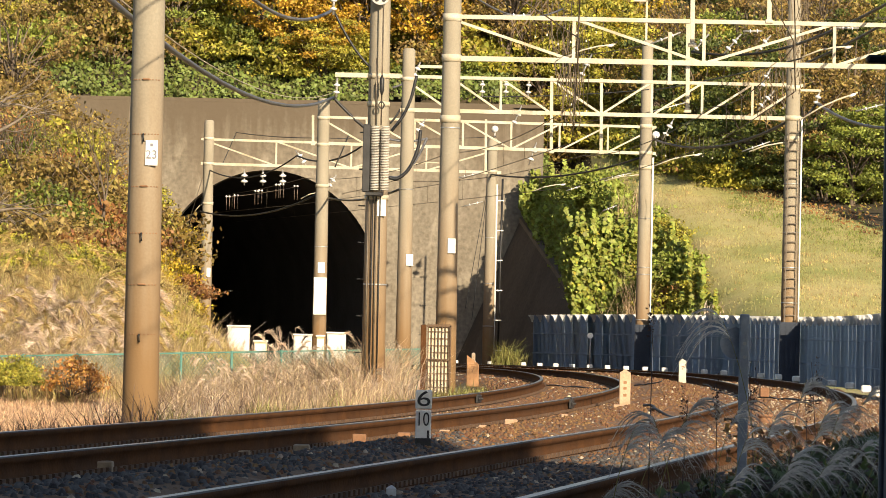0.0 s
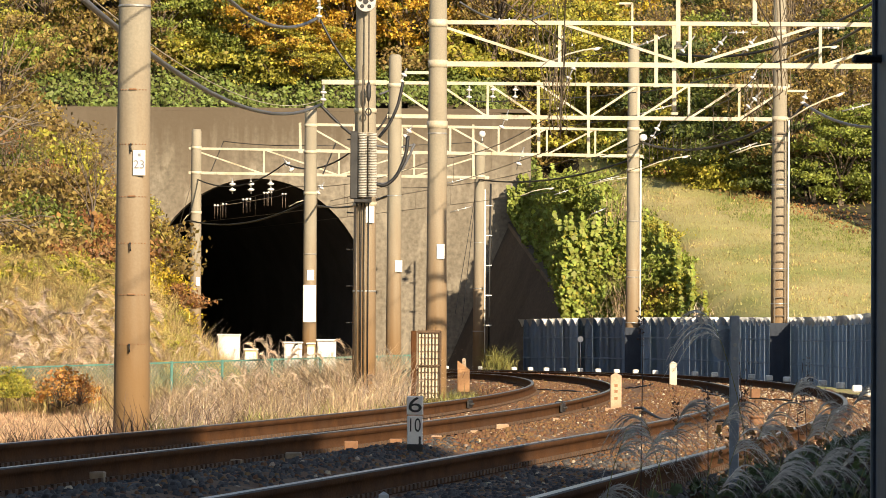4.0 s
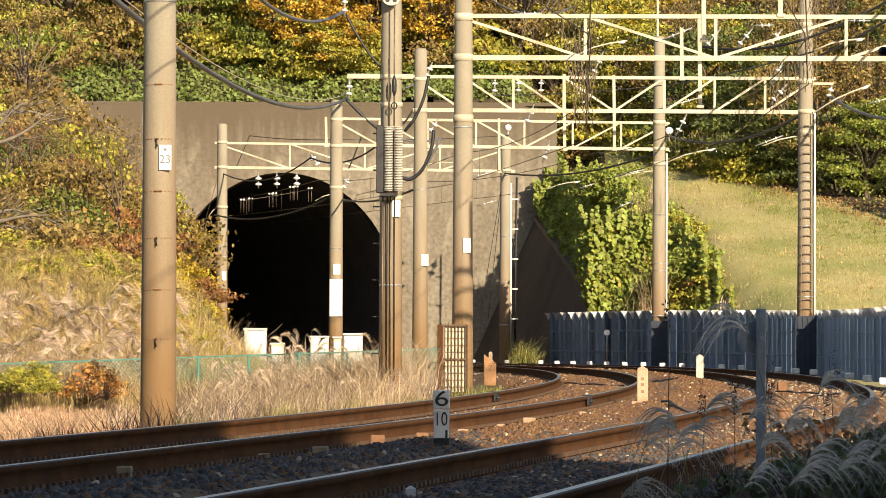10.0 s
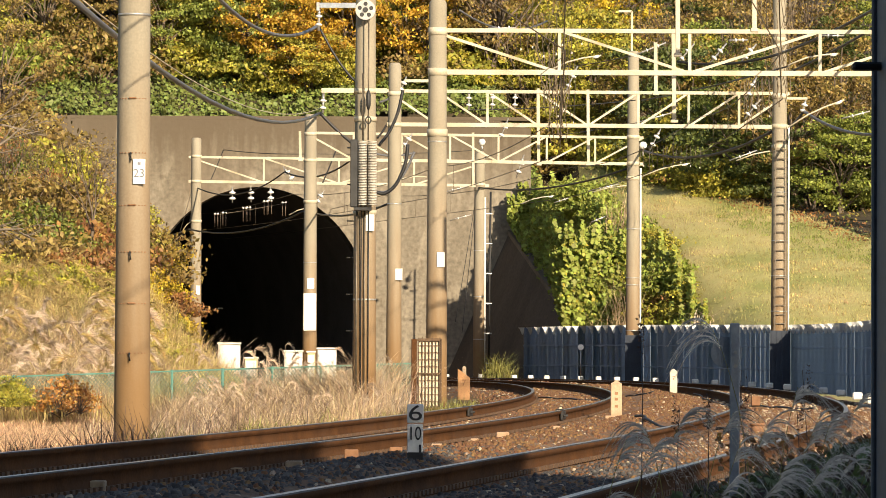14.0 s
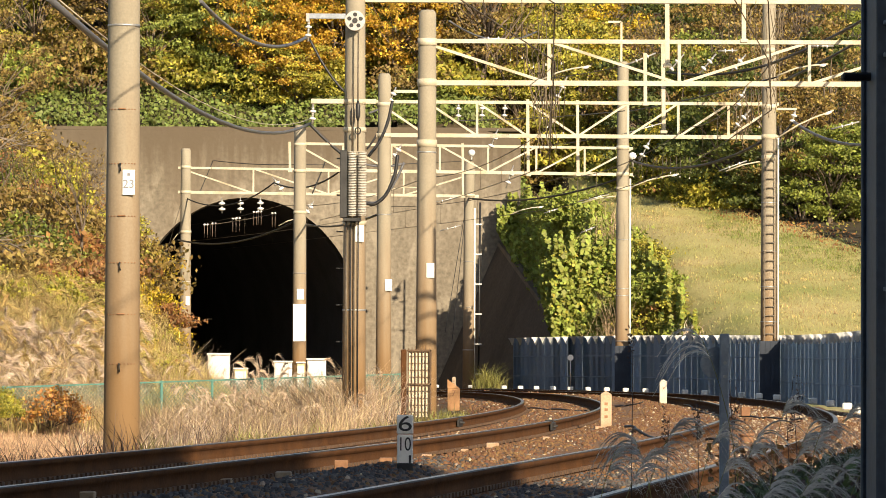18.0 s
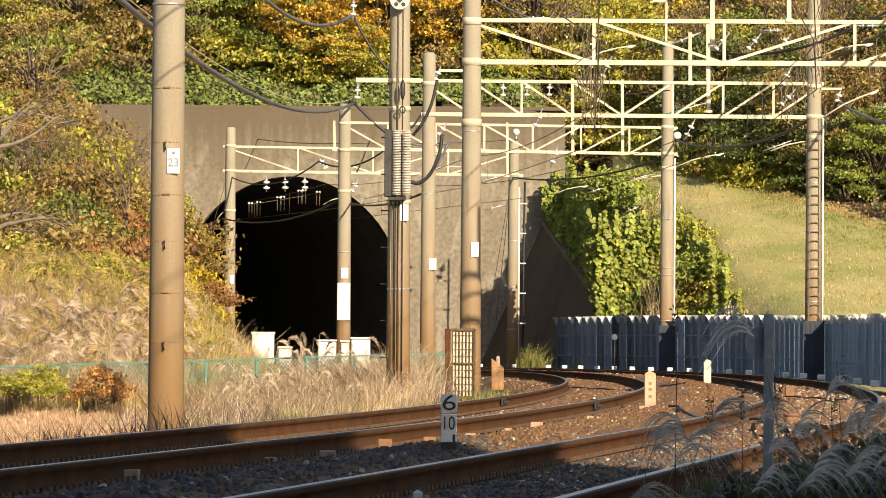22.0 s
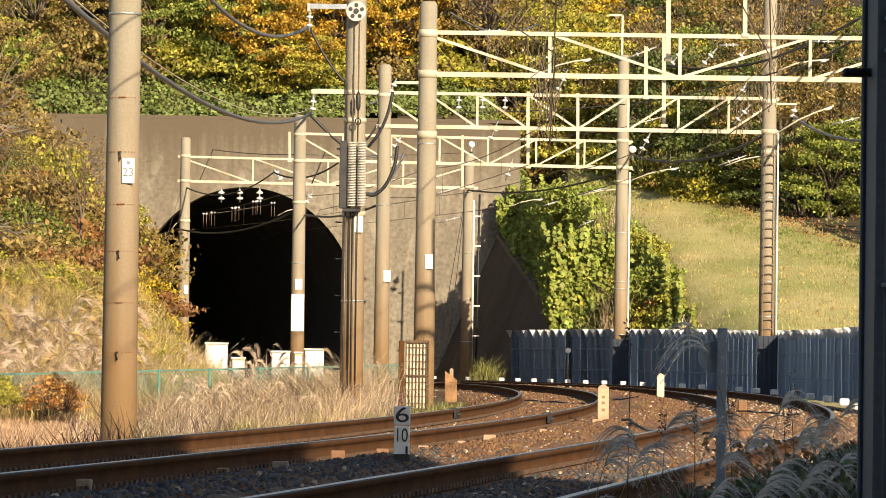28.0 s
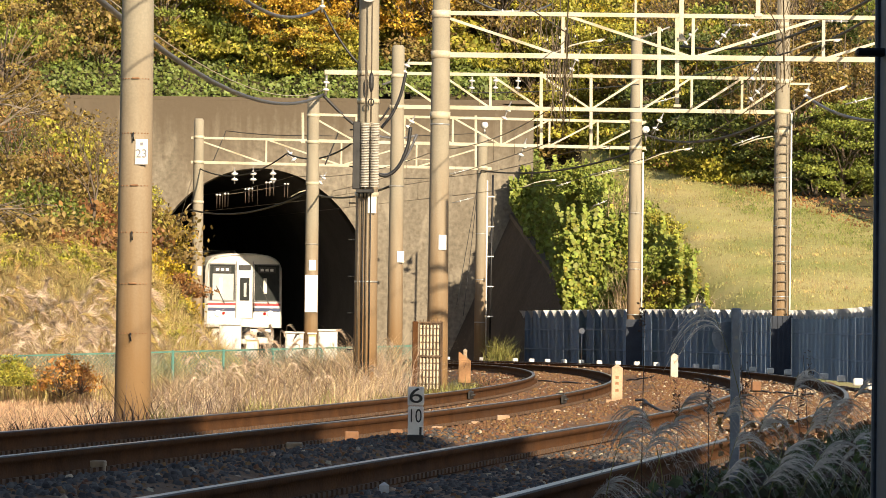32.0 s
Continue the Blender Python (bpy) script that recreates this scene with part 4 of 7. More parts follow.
def build_navy_fence():
    f = thing("corrugated_fence", (0, 0, 0), "navy blue corrugated steel fence with pale cut tops", "fence")
    w, d, mesh = 0.85, 36.65, None
    while beside(d, fence_off(d)).x > 0.0214 * beside(d, fence_off(d)).y:
        p, q = beside(d, fence_off(d)), beside(d + w, fence_off(d + w))
        d += w
        v = q - p
        hgt = 1.30 + 0.25 * step(80, 128, p.y)
        if mesh is None:
            bm = B()
            prof, x = [], 0.0
            while x < 0.8:
                prof += [(x, 0), (x + 0.016, -0.03), (x + 0.092, -0.03), (x + 0.108, 0)]
                x += 0.1415
            prof.append((0.85, 0))
            lo = [bm.verts.new((x, y, 0)) for x, y in prof]
            hi = [bm.verts.new((x, y, 1.0)) for x, y in prof]
            for i in range(len(prof) - 1):
                bm.faces.new((lo[i], lo[i + 1], hi[i + 1], hi[i]))
            bmesh.ops.solidify(bm, geom=bm.faces[:], thickness=0.006)
            mesh = part("panel", bm, NAVY, f)
            rail = part("rail", box(B(), (0.425, -0.042, 0), (0.85, 0.012, 0.02)), NAVY, f)
            bm = B()
            c = ((-0.12, 0, 1.0), (0.10, 0, 1.0), (0.085, 0, 0.95), (0.045, 0, 0.87), (0.01, 0, 0.86), (-0.05, 0, 0.95))
            bm.faces.new([bm.verts.new(k) for k in c])
            bmesh.ops.solidify(bm, geom=bm.faces[:], thickness=0.02)
            cap = part("cap", bm, NAVYTOP, f, "pale pointed fence cap")
            first = True
        a = math.degrees(math.atan2(-v.y, -v.x))
        m = pose(q.x, q.y, lean(p.x) - 0.15, 0, 0, a) @ Matrix.Diagonal((1, 1, hgt + 0.15, 1))
        made = [(mesh, m)] + [(rail, m @ Matrix.Translation((0, 0, z))) for z in (0.3, 0.66)]
        made.append((cap, pose(q.x - 0.09, q.y - 0.06, lean(p.x) - 0.15, 0, 0, 4) @ Matrix.Diagonal((1, 1, hgt + 0.16, 1))))
        for k, (o, mm) in enumerate(made):
            if not first or k == 2:
                n = new(o.name.split(".")[0], o.data)
                n.parent = f
                if o is cap:
                    n["label"] = "pale pointed fence cap"
                o = n
            o.matrix_basis = mm
        first = False
    # sheets added before two poles, coloured dark for the shade at their feet
    for p in (P2R, P3R):
        x, y = p.location.x, p.location.y
        bm = box(B(), (x, y - 0.30, 0.55), (0.46, 0.02, 1.45), bevel=0.004)
        for k in range(4):
            box(bm, (x - 0.17 + k * 0.113, y - 0.315, 0.55), (0.06, 0.02, 1.43))
        part("pole_guard", bm, NAVYSHADE, f, "navy sheet added for the shade on the pole's foot")


build_navy_fence()

# ---------------------------------------------------------------- train
BODYWHITE = mat("ivory train paint", (0.80, 0.78, 0.72), (0.74, 0.71, 0.65), 2, 0.35, bump=0.0)
STRIPE_RED = mat("red stripe", (0.50, 0.045, 0.05), (0.45, 0.04, 0.045), 2, 0.4, bump=0.0)
STRIPE_NAVY = mat("navy stripe", (0.03, 0.045, 0.12), (0.025, 0.04, 0.10), 2, 0.4, bump=0.0)
GREYROOF = mat("grey roof", (0.30, 0.30, 0.29), (0.24, 0.24, 0.23), 3, 0.7, bump=0.05)
CABGLASS = mat("dark cab glass", (0.05, 0.055, 0.055), (0.035, 0.04, 0.04), 2, 0.08, bump=0.0)
# paints the light on the left cab glass; the door notice shares it
LIT_GLASS_NOTICE = mat("pale cab blind", (0.55, 0.56, 0.54), (0.46, 0.47, 0.46), 4, 0.6, bump=0.0)
UNDER = mat("underframe grey", (0.07, 0.07, 0.07), (0.05, 0.05, 0.05), 5, 0.8, bump=0.1)
HEAD = glow("headlight", (1.0, 0.85, 0.6), 9.0)
LAMPRED = mat("red lamp glass", (0.35, 0.02, 0.02), (0.3, 0.02, 0.02), 5, 0.2, bump=0.0)


def carriage(tr, y0, length):
    """One carriage; its front end at y0, the rest behind it."""
    w, hb, ht = 1.46, 0.95, 3.42
    side = [(w, hb), (w, 2.95), (w - 0.03, 3.15), (w - 0.11, 3.32), (w - 0.25, 3.46), (w - 0.5, 3.56), (0.5, 3.63)]
    sec = [(-x, z) for x, z in side] + side[::-1]
    bm = B()
    rings = [[bm.verts.new((x * k, y, z - dz * (z > 2.9))) for x, z in sec]
             for y, k, dz in ((y0, 0.93, 0.07), (y0 + 0.12, 0.985, 0.02), (y0 + 0.4, 1, 0), (y0 + length, 1, 0))]
    for r, q in zip(rings, rings[1:]):
        for j in range(len(sec)):
            k = (j + 1) % len(sec)
            bm.faces.new((r[j], q[j], q[k], r[k]))
    bm.faces.new(rings[0]), bm.faces.new(rings[-1][::-1])
    part("body", bm, BODYWHITE, tr)
    bm = box(B(), (0, y0 + length / 2 + 1.2, ht + 0.3), (1.9, length * 0.6, 0.2), bevel=0.06)
    part("roof_unit", bm, GREYROOF, tr)
    part("underframe", box(B(), (0, y0 + length / 2 + 0.2, 0.68), (2.3, length - 1.2, 0.5), bevel=0.04), UNDER, tr)
    for s in (-1, 1):
        part("red_stripe", box(B(), (s * (w + 0.003), y0 + length / 2 + 0.3, 1.78), (0.012, length - 0.7, 0.12)), STRIPE_RED, tr)
        part("navy_stripe", box(B(), (s * (w + 0.003), y0 + length / 2 + 0.3, 1.53), (0.012, length - 0.7, 0.2)), STRIPE_NAVY, tr)
        for k in range(5):
            yy = y0 + 3.4 + k * (length - 4) / 4.4
            part("side_window", box(B(), (s * (w + 0.002), yy, 2.5), (0.016, 1.7, 0.85), bevel=0.004), CABGLASS, tr)
            d = part("sliding_door", box(B(), (s * (w + 0.001), yy - 1.75, 2.0), (0.014, 1.25, 1.95), bevel=0.004), BODYWHITE, tr)
            part("door_window", box(B(), (s * (w + 0.008), yy - 1.75, 2.5), (0.012, 0.8, 0.8), bevel=0.003), CABGLASS, d)
        for k in (2.6, length - 2.6):
            for e in (-1.0, 1.0):
                part("wheel", tube(B(), [(s * 0.62, y0 + k + e, 0.43), (s * 0.75, y0 + k + e, 0.43)], 0.43, 18), UNDER, tr)
    for k in (2.6, length - 2.6):
        part("bogie", box(B(), (0, y0 + k, 0.48), (2.2, 2.9, 0.28), bevel=0.05), UNDER, tr)


def build_train():
    tr = thing("commuter_train", (0, 0, 0), "ivory commuter train with red and navy stripes in the tunnel", "train")
    carriage(tr, 0, 17.5)
    carriage(tr, 18.2, 17.5)
    y = -0.012
    # the flat cab end: two tall windows that reach to the corners, and a narrow gangway door between them
    for sx in (-0.83, 0.83):
        w = part("cab_window", box(B(), (sx, y, 2.56), (0.94, 0.03, 1.30), bevel=0.012), CABGLASS, tr, "tall dark cab window")
        for z in (3.22, 1.90):
            part("window_frame", box(B(), (sx, y - 0.012, z), (0.96, 0.03, 0.04), bevel=0.006), GREYROOF, w)
        for x in (sx - 0.48, sx + 0.48):
            part("window_frame", box(B(), (x, y - 0.012, 2.56), (0.04, 0.03, 1.34), bevel=0.006), GREYROOF, w)
        sign = part("destination_sign", box(B(), (sx, y - 0.018, 3.02), (0.66, 0.012, 0.22), bevel=0.003), UNDER, w, "dark destination sign with pale unreadable writing")
        for k in range(3):
            part("bar", box(B(), (sx - 0.18 + 0.18 * k, y - 0.026, 3.02), (0.12, 0.006, 0.09)), WHITE, sign)
        part("wiper", bar(B(), (sx + 0.1, y - 0.03, 1.78), (sx - 0.24, y - 0.03, 2.45), 0.025), UNDER, w)
        part("sun_visor", box(B(), (sx - 0.06, y - 0.017, 2.45), (0.13, 0.01, 0.55)), WHITE, w)
        # left pane is painted pale grey as lit glass, right one stays dark
        part("cab_blind", box(B(), (sx + 0.03, y - 0.0165, 2.40), (0.78, 0.006, 0.94)), LIT_GLASS_NOTICE if sx < 0 else CABGLASS, w)
    d = part("gangway_door", box(B(), (0, y, 2.30), (0.60, 0.04, 2.05), bevel=0.012), BODYWHITE, tr)
    for sx in (-0.31, 0.31):
        part("door_seal", box(B(), (sx, y - 0.014, 2.3), (0.022, 0.03, 2.05)), GREYROOF, d)
    part("door_window", box(B(), (0, y - 0.02, 2.32), (0.36, 0.014, 0.82), bevel=0.004), CABGLASS, d)
    part("door_notice", box(B(), (0.02, y - 0.03, 2.3), (0.10, 0.006, 0.5)), LIT_GLASS_NOTICE, d)
    part("route_sign", box(B(), (0, y - 0.02, 3.10), (0.46, 0.014, 0.19), bevel=0.004), UNDER, d)
    part("handrail", tube(B(), [(0.36, y - 0.05, 1.5), (0.36, y - 0.05, 2.9)], 0.014, 6), GALV, d)
    part("red_stripe", box(B(), (0, y + 0.004, 1.78), (2.70, 0.03, 0.085), bevel=0.004), STRIPE_RED, tr)
    for a, b in ((-1.35, -0.34), (-0.28, 0.28), (0.34, 1.35)):
        part("navy_stripe", box(B(), ((a + b) / 2, y + 0.004, 1.59), (b - a, 0.03, 0.12), bevel=0.004), STRIPE_NAVY, tr)
    part("roof_brow", tube(B(), [(-1.12, -0.01, 3.40), (-0.9, -0.03, 3.50), (-0.4, -0.03, 3.57), (0.4, -0.03, 3.57), (0.9, -0.03, 3.50), (1.12, -0.01, 3.40)], 0.035, 8), BODYWHITE, tr)
    part("apron", box(B(), (0, 0.16, 0.62), (2.3, 0.16, 0.55), bevel=0.05), BODYWHITE, tr)
    for sx in (-0.75, 0.75):
        part("buffer_beam", box(B(), (sx, -0.03, 0.72), (0.5, 0.12, 0.12), bevel=0.02), UNDER, tr)
    part("coupler", box(B(), (0, -0.22, 0.85), (0.26, 0.5, 0.24), bevel=0.03), UNDER, tr)
    part("hose", tube(B(), [(0.3, -0.05, 0.8), (0.34, -0.2, 0.6), (0.3, -0.12, 0.45)], 0.03, 6), CABLE, tr)
    for sx in (-0.98, 0.98):
        lamp = part("headlight", tube(B(), [(sx, y + 0.02, 1.45), (sx, y - 0.05, 1.45)], 0.085, 16), HEAD, tr, "lit round headlight")
        part("lamp_ring", tube(B(), [(sx, y + 0.02, 1.45), (sx, y - 0.03, 1.45)], 0.115, 16), GALV, lamp)
        part("tail_lamp", tube(B(), [(sx * 0.78, y + 0.02, 1.45), (sx * 0.78, y - 0.025, 1.45)], 0.055, 12), LAMPRED, tr)
    return tr


train = build_train()


def build_cabinet():
    """A tall steel relay cabinet close to the camera, in the shade."""
    h = thing("relay_cabinet", (1.238, 11.58, -0.35), "tall blue grey steel relay cabinet in the shade", "cabinet")
    part("body", box(B(), (0.4, 0.21, 1.2), (0.78, 0.40, 2.4), bevel=0.01), SLATE, h)
    for k in range(14):
        part("panel", box(B(), (0.42, 0.004, 0.10 + k * 0.166), (0.70, 0.014, 0.15), bevel=0.004), SLATE, h)
    for x, y in ((0.012, 0.012), (0.012, 0.41), (0.79, 0.012), (0.79, 0.41)):
        part("corner_post", box(B(), (x, y, 1.2), (0.03, 0.03, 2.42), bevel=0.005), SLATE, h)
    for z in (1.25, 1.90, 1.99):
        part("band", box(B(), (0.41, 0.004, z), (0.79, 0.045, 0.012), bevel=0.002), SIGNGREY, h, "grey steel band")
    part("bracket", box(B(), (-0.02, 0.3, 1.86), (0.10, 0.06, 0.022), bevel=0.006), BLACK, h)


build_cabinet()


def add_shade_block():
    """Tall unseen block added behind the camera; keeps sun and sky from near ground."""
    b = thing("apartment_building", (-9.8, -11, -0.3), "tall unseen block added behind the camera to cast shade", "building")
    part("wall", box(B(), (0, 0, 10.2), (54, 10, 20.4)), WALL, b)
    part("roof", box(B(), (0, 0, 20.55), (54.1, 10.1, 0.3)), WALLDARK, b)


add_shade_block()


# ---------------------------------------------------------------- things beside the line
def letters(text, parent, at, size, material, turn=0.0, tilt=90.0):
    """Raised characters as a mesh part."""
    cu = bpy.data.curves.new("letters", "FONT")
    cu.body, cu.size, cu.align_x, cu.align_y, cu.extrude = text, size, "CENTER", "CENTER", 0.002
    tmp = new("letters", cu)
    bpy.context.view_layer.update()
    me = bpy.data.meshes.new_from_object(tmp.evaluated_get(bpy.context.evaluated_depsgraph_get()))
    bpy.data.objects.remove(tmp)
    me.materials.clear()
    me.materials.append(material)
    ob = new("lettering", me)
    ob.parent = parent
    ob.matrix_basis = pose(*at, tilt, 0, turn)
    return ob


_q = Vector((-3.05, 42.26, 2.52)) - P6L.location
letters("23", PLATE23, (_q.x, _q.y - girth(P6L, _q.z) - 0.021, _q.z - 0.02), 0.12, mat("grey ink", (0.25, 0.25, 0.27)))
part("bar", box(B(), (_q.x, _q.y - girth(P6L, _q.z) - 0.019, _q.z + 0.08), (0.03, 0.004, 0.03)), mat("grey ink", (0.25, 0.25, 0.27)), PLATE23)


def curve_sign():
    g = thing("curve_sign", (-0.18, 29.82, -0.08), "white numbered curve sign on a small black post", "sign")
    part("foot", box(B(), (0, 0, -0.03), (0.115, 0.06, 0.20), bevel=0.006), BLACK, g)
    part("upper_plate", box(B(), (0, 0, 0.345), (0.118, 0.03, 0.135), bevel=0.006), WHITE, g)
    part("lower_plate", box(B(), (0, 0, 0.165), (0.112, 0.03, 0.215), bevel=0.006), WHITE, g)
    letters("6", g, (0, -0.018, 0.345), 0.17, BLACK).scale = (1.3, 0.92, 1)
    letters("10", g, (-0.005, -0.018, 0.20), 0.125, BLACK).scale = (0.8, 1.1, 1)
    part("bar", box(B(), (0.035, -0.017, 0.095), (0.016, 0.004, 0.06)), BLACK, g)


curve_sign()
MARKER = mat("pinkish concrete", (0.56, 0.40, 0.27), (0.46, 0.31, 0.20), 5, 0.9, bump=0.2, dirt=(0.30, 0.17, 0.09))


def marker(at, w, h, label, number="", slanted=False, material=None):
    m = thing("marker_post", at, label, "marker post", "marker posts")
    bm = box(B(), (0, 0, h / 2 - 0.1), (w, w * 0.7, h + 0.2), bevel=w * 0.05)
    part("post", bm, material or MARKER, m)
    bm = B()
    if slanted:
        vs = [bm.verts.new((x, y, z)) for y in (-w * 0.35, w * 0.35) for x, z in ((-w / 2, h), (w / 2, h), (-w / 2, h + w * 0.75))]
        for f in ((0, 1, 2), (5, 4, 3), (0, 3, 4, 1), (1, 4, 5, 2), (2, 5, 3, 0)):
            bm.faces.new([vs[i] for i in f])
    else:
        c = [bm.verts.new((x * w / 2, y * w * 0.35, h)) for x, y in ((-1, -1), (1, -1), (1, 1), (-1, 1))]
        t = bm.verts.new((0, 0, h + w * 0.32))
        for i in range(4):
            bm.faces.new((c[i], c[(i + 1) % 4], t))
    part("cap", bm, material or MARKER, m)
    if number:
        letters(number, m, (0, -w * 0.36, h * 0.6), w * 0.75, RUST)
    else:
        for k in (0.3, 0.52, 0.7):
            part("mark", box(B(), (0, -w * 0.352, h * k), (w * 0.3, 0.004, h * 0.09)), RUST, m)


marker((2.30, 54.78, -0.10), 0.145, 0.42, "pinkish concrete marker post in the ballast")
marker((4.90, 88.03, -0.01), 0.155, 0.38, "pale concrete marker post with a worn number", "7", material=mat("pale concrete", (0.66, 0.60, 0.48), (0.55, 0.49, 0.38), 5, 0.9))
marker((0.51, 92.43, -0.11), 0.27, 0.30, "orange-brown slanted concrete marker with a number", "7", True, mat("rust-stained concrete", (0.42, 0.235, 0.11), (0.30, 0.16, 0.075), 5, 0.9, bump=0.2))
marker((0.63, 112.04, 0.15), 0.10, 0.22, "small grey concrete marker post", material=SLEEPER)
marker((-0.30, 22.41, -0.25), 0.055, 0.14, "small pale pointed boundary peg near the rail", material=mat("pale peg", (0.60, 0.62, 0.62), (0.5, 0.52, 0.52), 5, 0.8))


for _at, _w, _h, _m in (((-2.47, 24.65, -0.17), 0.13, 0.10, SLEEPER), ((-2.10, 25.50, -0.17), 0.12, 0.08, SLEEPER), ((-0.70, 32.87, -0.14), 0.11, 0.08, RUST), ((-0.35, 32.87, -0.14), 0.10, 0.10, RUST),
                        ((-0.02, 36.07, -0.11), 0.12, 0.03, MARKER), ((0.58, 38.92, -0.08), 0.12, 0.05, MARKER), ((-1.08, 30.81, -0.12), 0.12, 0.02, SLEEPER), ((-1.44, 29.58, -0.15), 0.09, 0.03, SLEEPER),
                        ((0.31, 37.92, -0.10), 0.08, 0.03, MARKER), ((1.24, 44.82, -0.10), 0.08, 0.03, MARKER), ((4.72, 62.67, 0.03), 0.13, 0.06, RUST), ((2.12, 52.82, -0.10), 0.09, 0.03, MARKER)):
    _b = thing("concrete_block", _at, "small concrete block in the ballast", "block", "concrete blocks")
    part("block", box(B(), (0, 0, _h / 2 - 0.04), (_w, 0.16, _h + 0.08), bevel=0.008), _m, _b)

# white ends of the outer sleepers along the curve
_d = 10.0
while _d < 118:
    _d += 1.86 + max(0.0, 92 - _d) * 0.06
    _p = beside(_d, SPACING / 2 + 1.22, -0.02)
    _k = thing("white_block", _p, "small white block at the sleeper end", "block", "white blocks", turn=math.degrees(mid(_d)[2]))
    part("block", box(B(), (0, 0, 0.03), (0.16, 0.12, 0.12), bevel=0.02), WHITE, _k)


GRATE = mat("dark rusted bar", (0.13, 0.08, 0.045), (0.08, 0.05, 0.03), 6, 0.85, bump=0.1)
PALEPANEL = mat("sunlit cream sheet", (0.70, 0.62, 0.47), (0.60, 0.51, 0.36), 4, 0.7, bump=0.05, dirt=(0.42, 0.29, 0.16), dirt_amount=0.25)


def grating():
    g = thing("steel_grating", (-0.29, 68.47, -0.19), "rust brown steel grating over a cream panel", "grating")
    w, h = 0.54, 1.14
    part("panel", box(B(), (0.1, 0.03, h / 2), (0.36, 0.01, h * 0.94), bevel=0.002), PALEPANEL, g)
    part("frame", box(B(), (-0.15, 0, h / 2), (0.09, 0.08, h), bevel=0.01), RAILSIDE, g, "rust brown side post")
    part("frame", box(B(), (0.29, 0, h / 2), (0.03, 0.05, h), bevel=0.008), GRATE, g)
    for z in (0.02, h * 0.5, h - 0.02):
        part("rail", box(B(), (0.1, 0, z), (0.40, 0.05, 0.03), bevel=0.004), GRATE, g)
    for k in range(7):
        part("bar", box(B(), (-0.07 + k * 0.056, -0.005, h / 2 + 0.02), (0.012, 0.02, h * (1.0 + 0.03 * (k % 3)))), GRATE, g)
    for k in range(10):
        part("crossbar", box(B(), (0.1, -0.003, 0.12 + k * h / 10), (0.38, 0.012, 0.008)), GRATE, g)


grating()


YELLOWBOX = mat("yellowed cream paint", (0.72, 0.62, 0.36), (0.62, 0.5, 0.26), 3, 0.5, bump=0.03)


def white_boxes():
    for at, w, h in (((-7.12, 119.27, 0.01), 0.62, 0.85), ((-6.04, 119.27, 0.02), 0.62, 0.96), ((-5.41, 119.27, -0.05), 0.36, 0.62), ((-4.14, 117.38, -0.03), 0.50, 0.80), ((-3.70, 119.27, -0.03), 0.22, 0.78), ((-3.15, 115.54, -0.00), 0.52, 0.84)):
        b = thing("signal_box", at, "white painted trackside equipment box before the tunnel", "equipment box", "white equipment boxes")
        part("body", box(B(), (0, 0, h / 2), (w, 0.45, h), bevel=0.02), WHITE if w > 0.4 else YELLOWBOX, b)
        part("lid", box(B(), (0, -0.02, h + 0.015), (w + 0.05, 0.52, 0.05), bevel=0.012), WHITE, b)
        d = part("door", box(B(), (0, -0.232, h * 0.5), (w * 0.86, 0.014, h * 0.8), bevel=0.004), WHITE, b)
        part("handle", box(B(), (w * 0.3, -0.25, h * 0.55), (0.03, 0.03, 0.1), bevel=0.004), GALV, d, "grey steel handle")
        for z in (0.22, 0.78):
            part("hinge", box(B(), (-w * 0.43, -0.242, h * z), (0.02, 0.02, 0.07), bevel=0.003), GALV, d)


white_boxes()


def teal_fence():
    f = thing("mesh_fence", (0, 0, 0), "teal wire mesh fence behind the dry grass", "fence")
    a, b = Vector((-8.87, 77.03, 0.22)), Vector((-0.51, 84.03, 0.52))
    n, h = 9, 1.0
    for i in range(n + 1):
        p = a.lerp(b, i / n)
        part("post", tube(B(), [p - Vector((0, 0, h + 0.2)), p + Vector((0, 0, 0.03))], 0.026, 8), TEAL, f)
    for i in range(n):
        p, q = a.lerp(b, i / n), a.lerp(b, (i + 1) / n)
        part("top_rail", bar(B(), p, q, 0.028), TEAL, f)
        bm = B()
        v = q - p
        l = v.length
        u = v / l
        m = int((l + h) / 0.085)
        for k in range(m):
            t = k * 0.085
            for lean_ in (-1, 1):
                t0, t1 = (t, t - h) if lean_ < 0 else (t - h, t)
                za, zb = 0.0, -h
                if lean_ > 0:
                    za, zb = -h, 0.0
                    t0, t1 = t - h, t
                    c0, c1 = max(t0, 0), min(t1, l)
                    if c1 <= c0:
                        continue
                    bar(bm, p + u * c0 + Vector((0, 0, za + (c0 - t0))), p + u * c1 + Vector((0, 0, za + (c1 - t0))), 0.007)
                else:
                    c0, c1 = max(t - h, 0), min(t, l)
                    if c1 <= c0:
                        continue
                    bar(bm, p + u * c0 + Vector((0, 0, -(c0 - (t - h)))), p + u * c1 + Vector((0, 0, -(c1 - (t - h)))), 0.007)
        part("mesh_panel", bm, TEAL, f)


teal_fence()


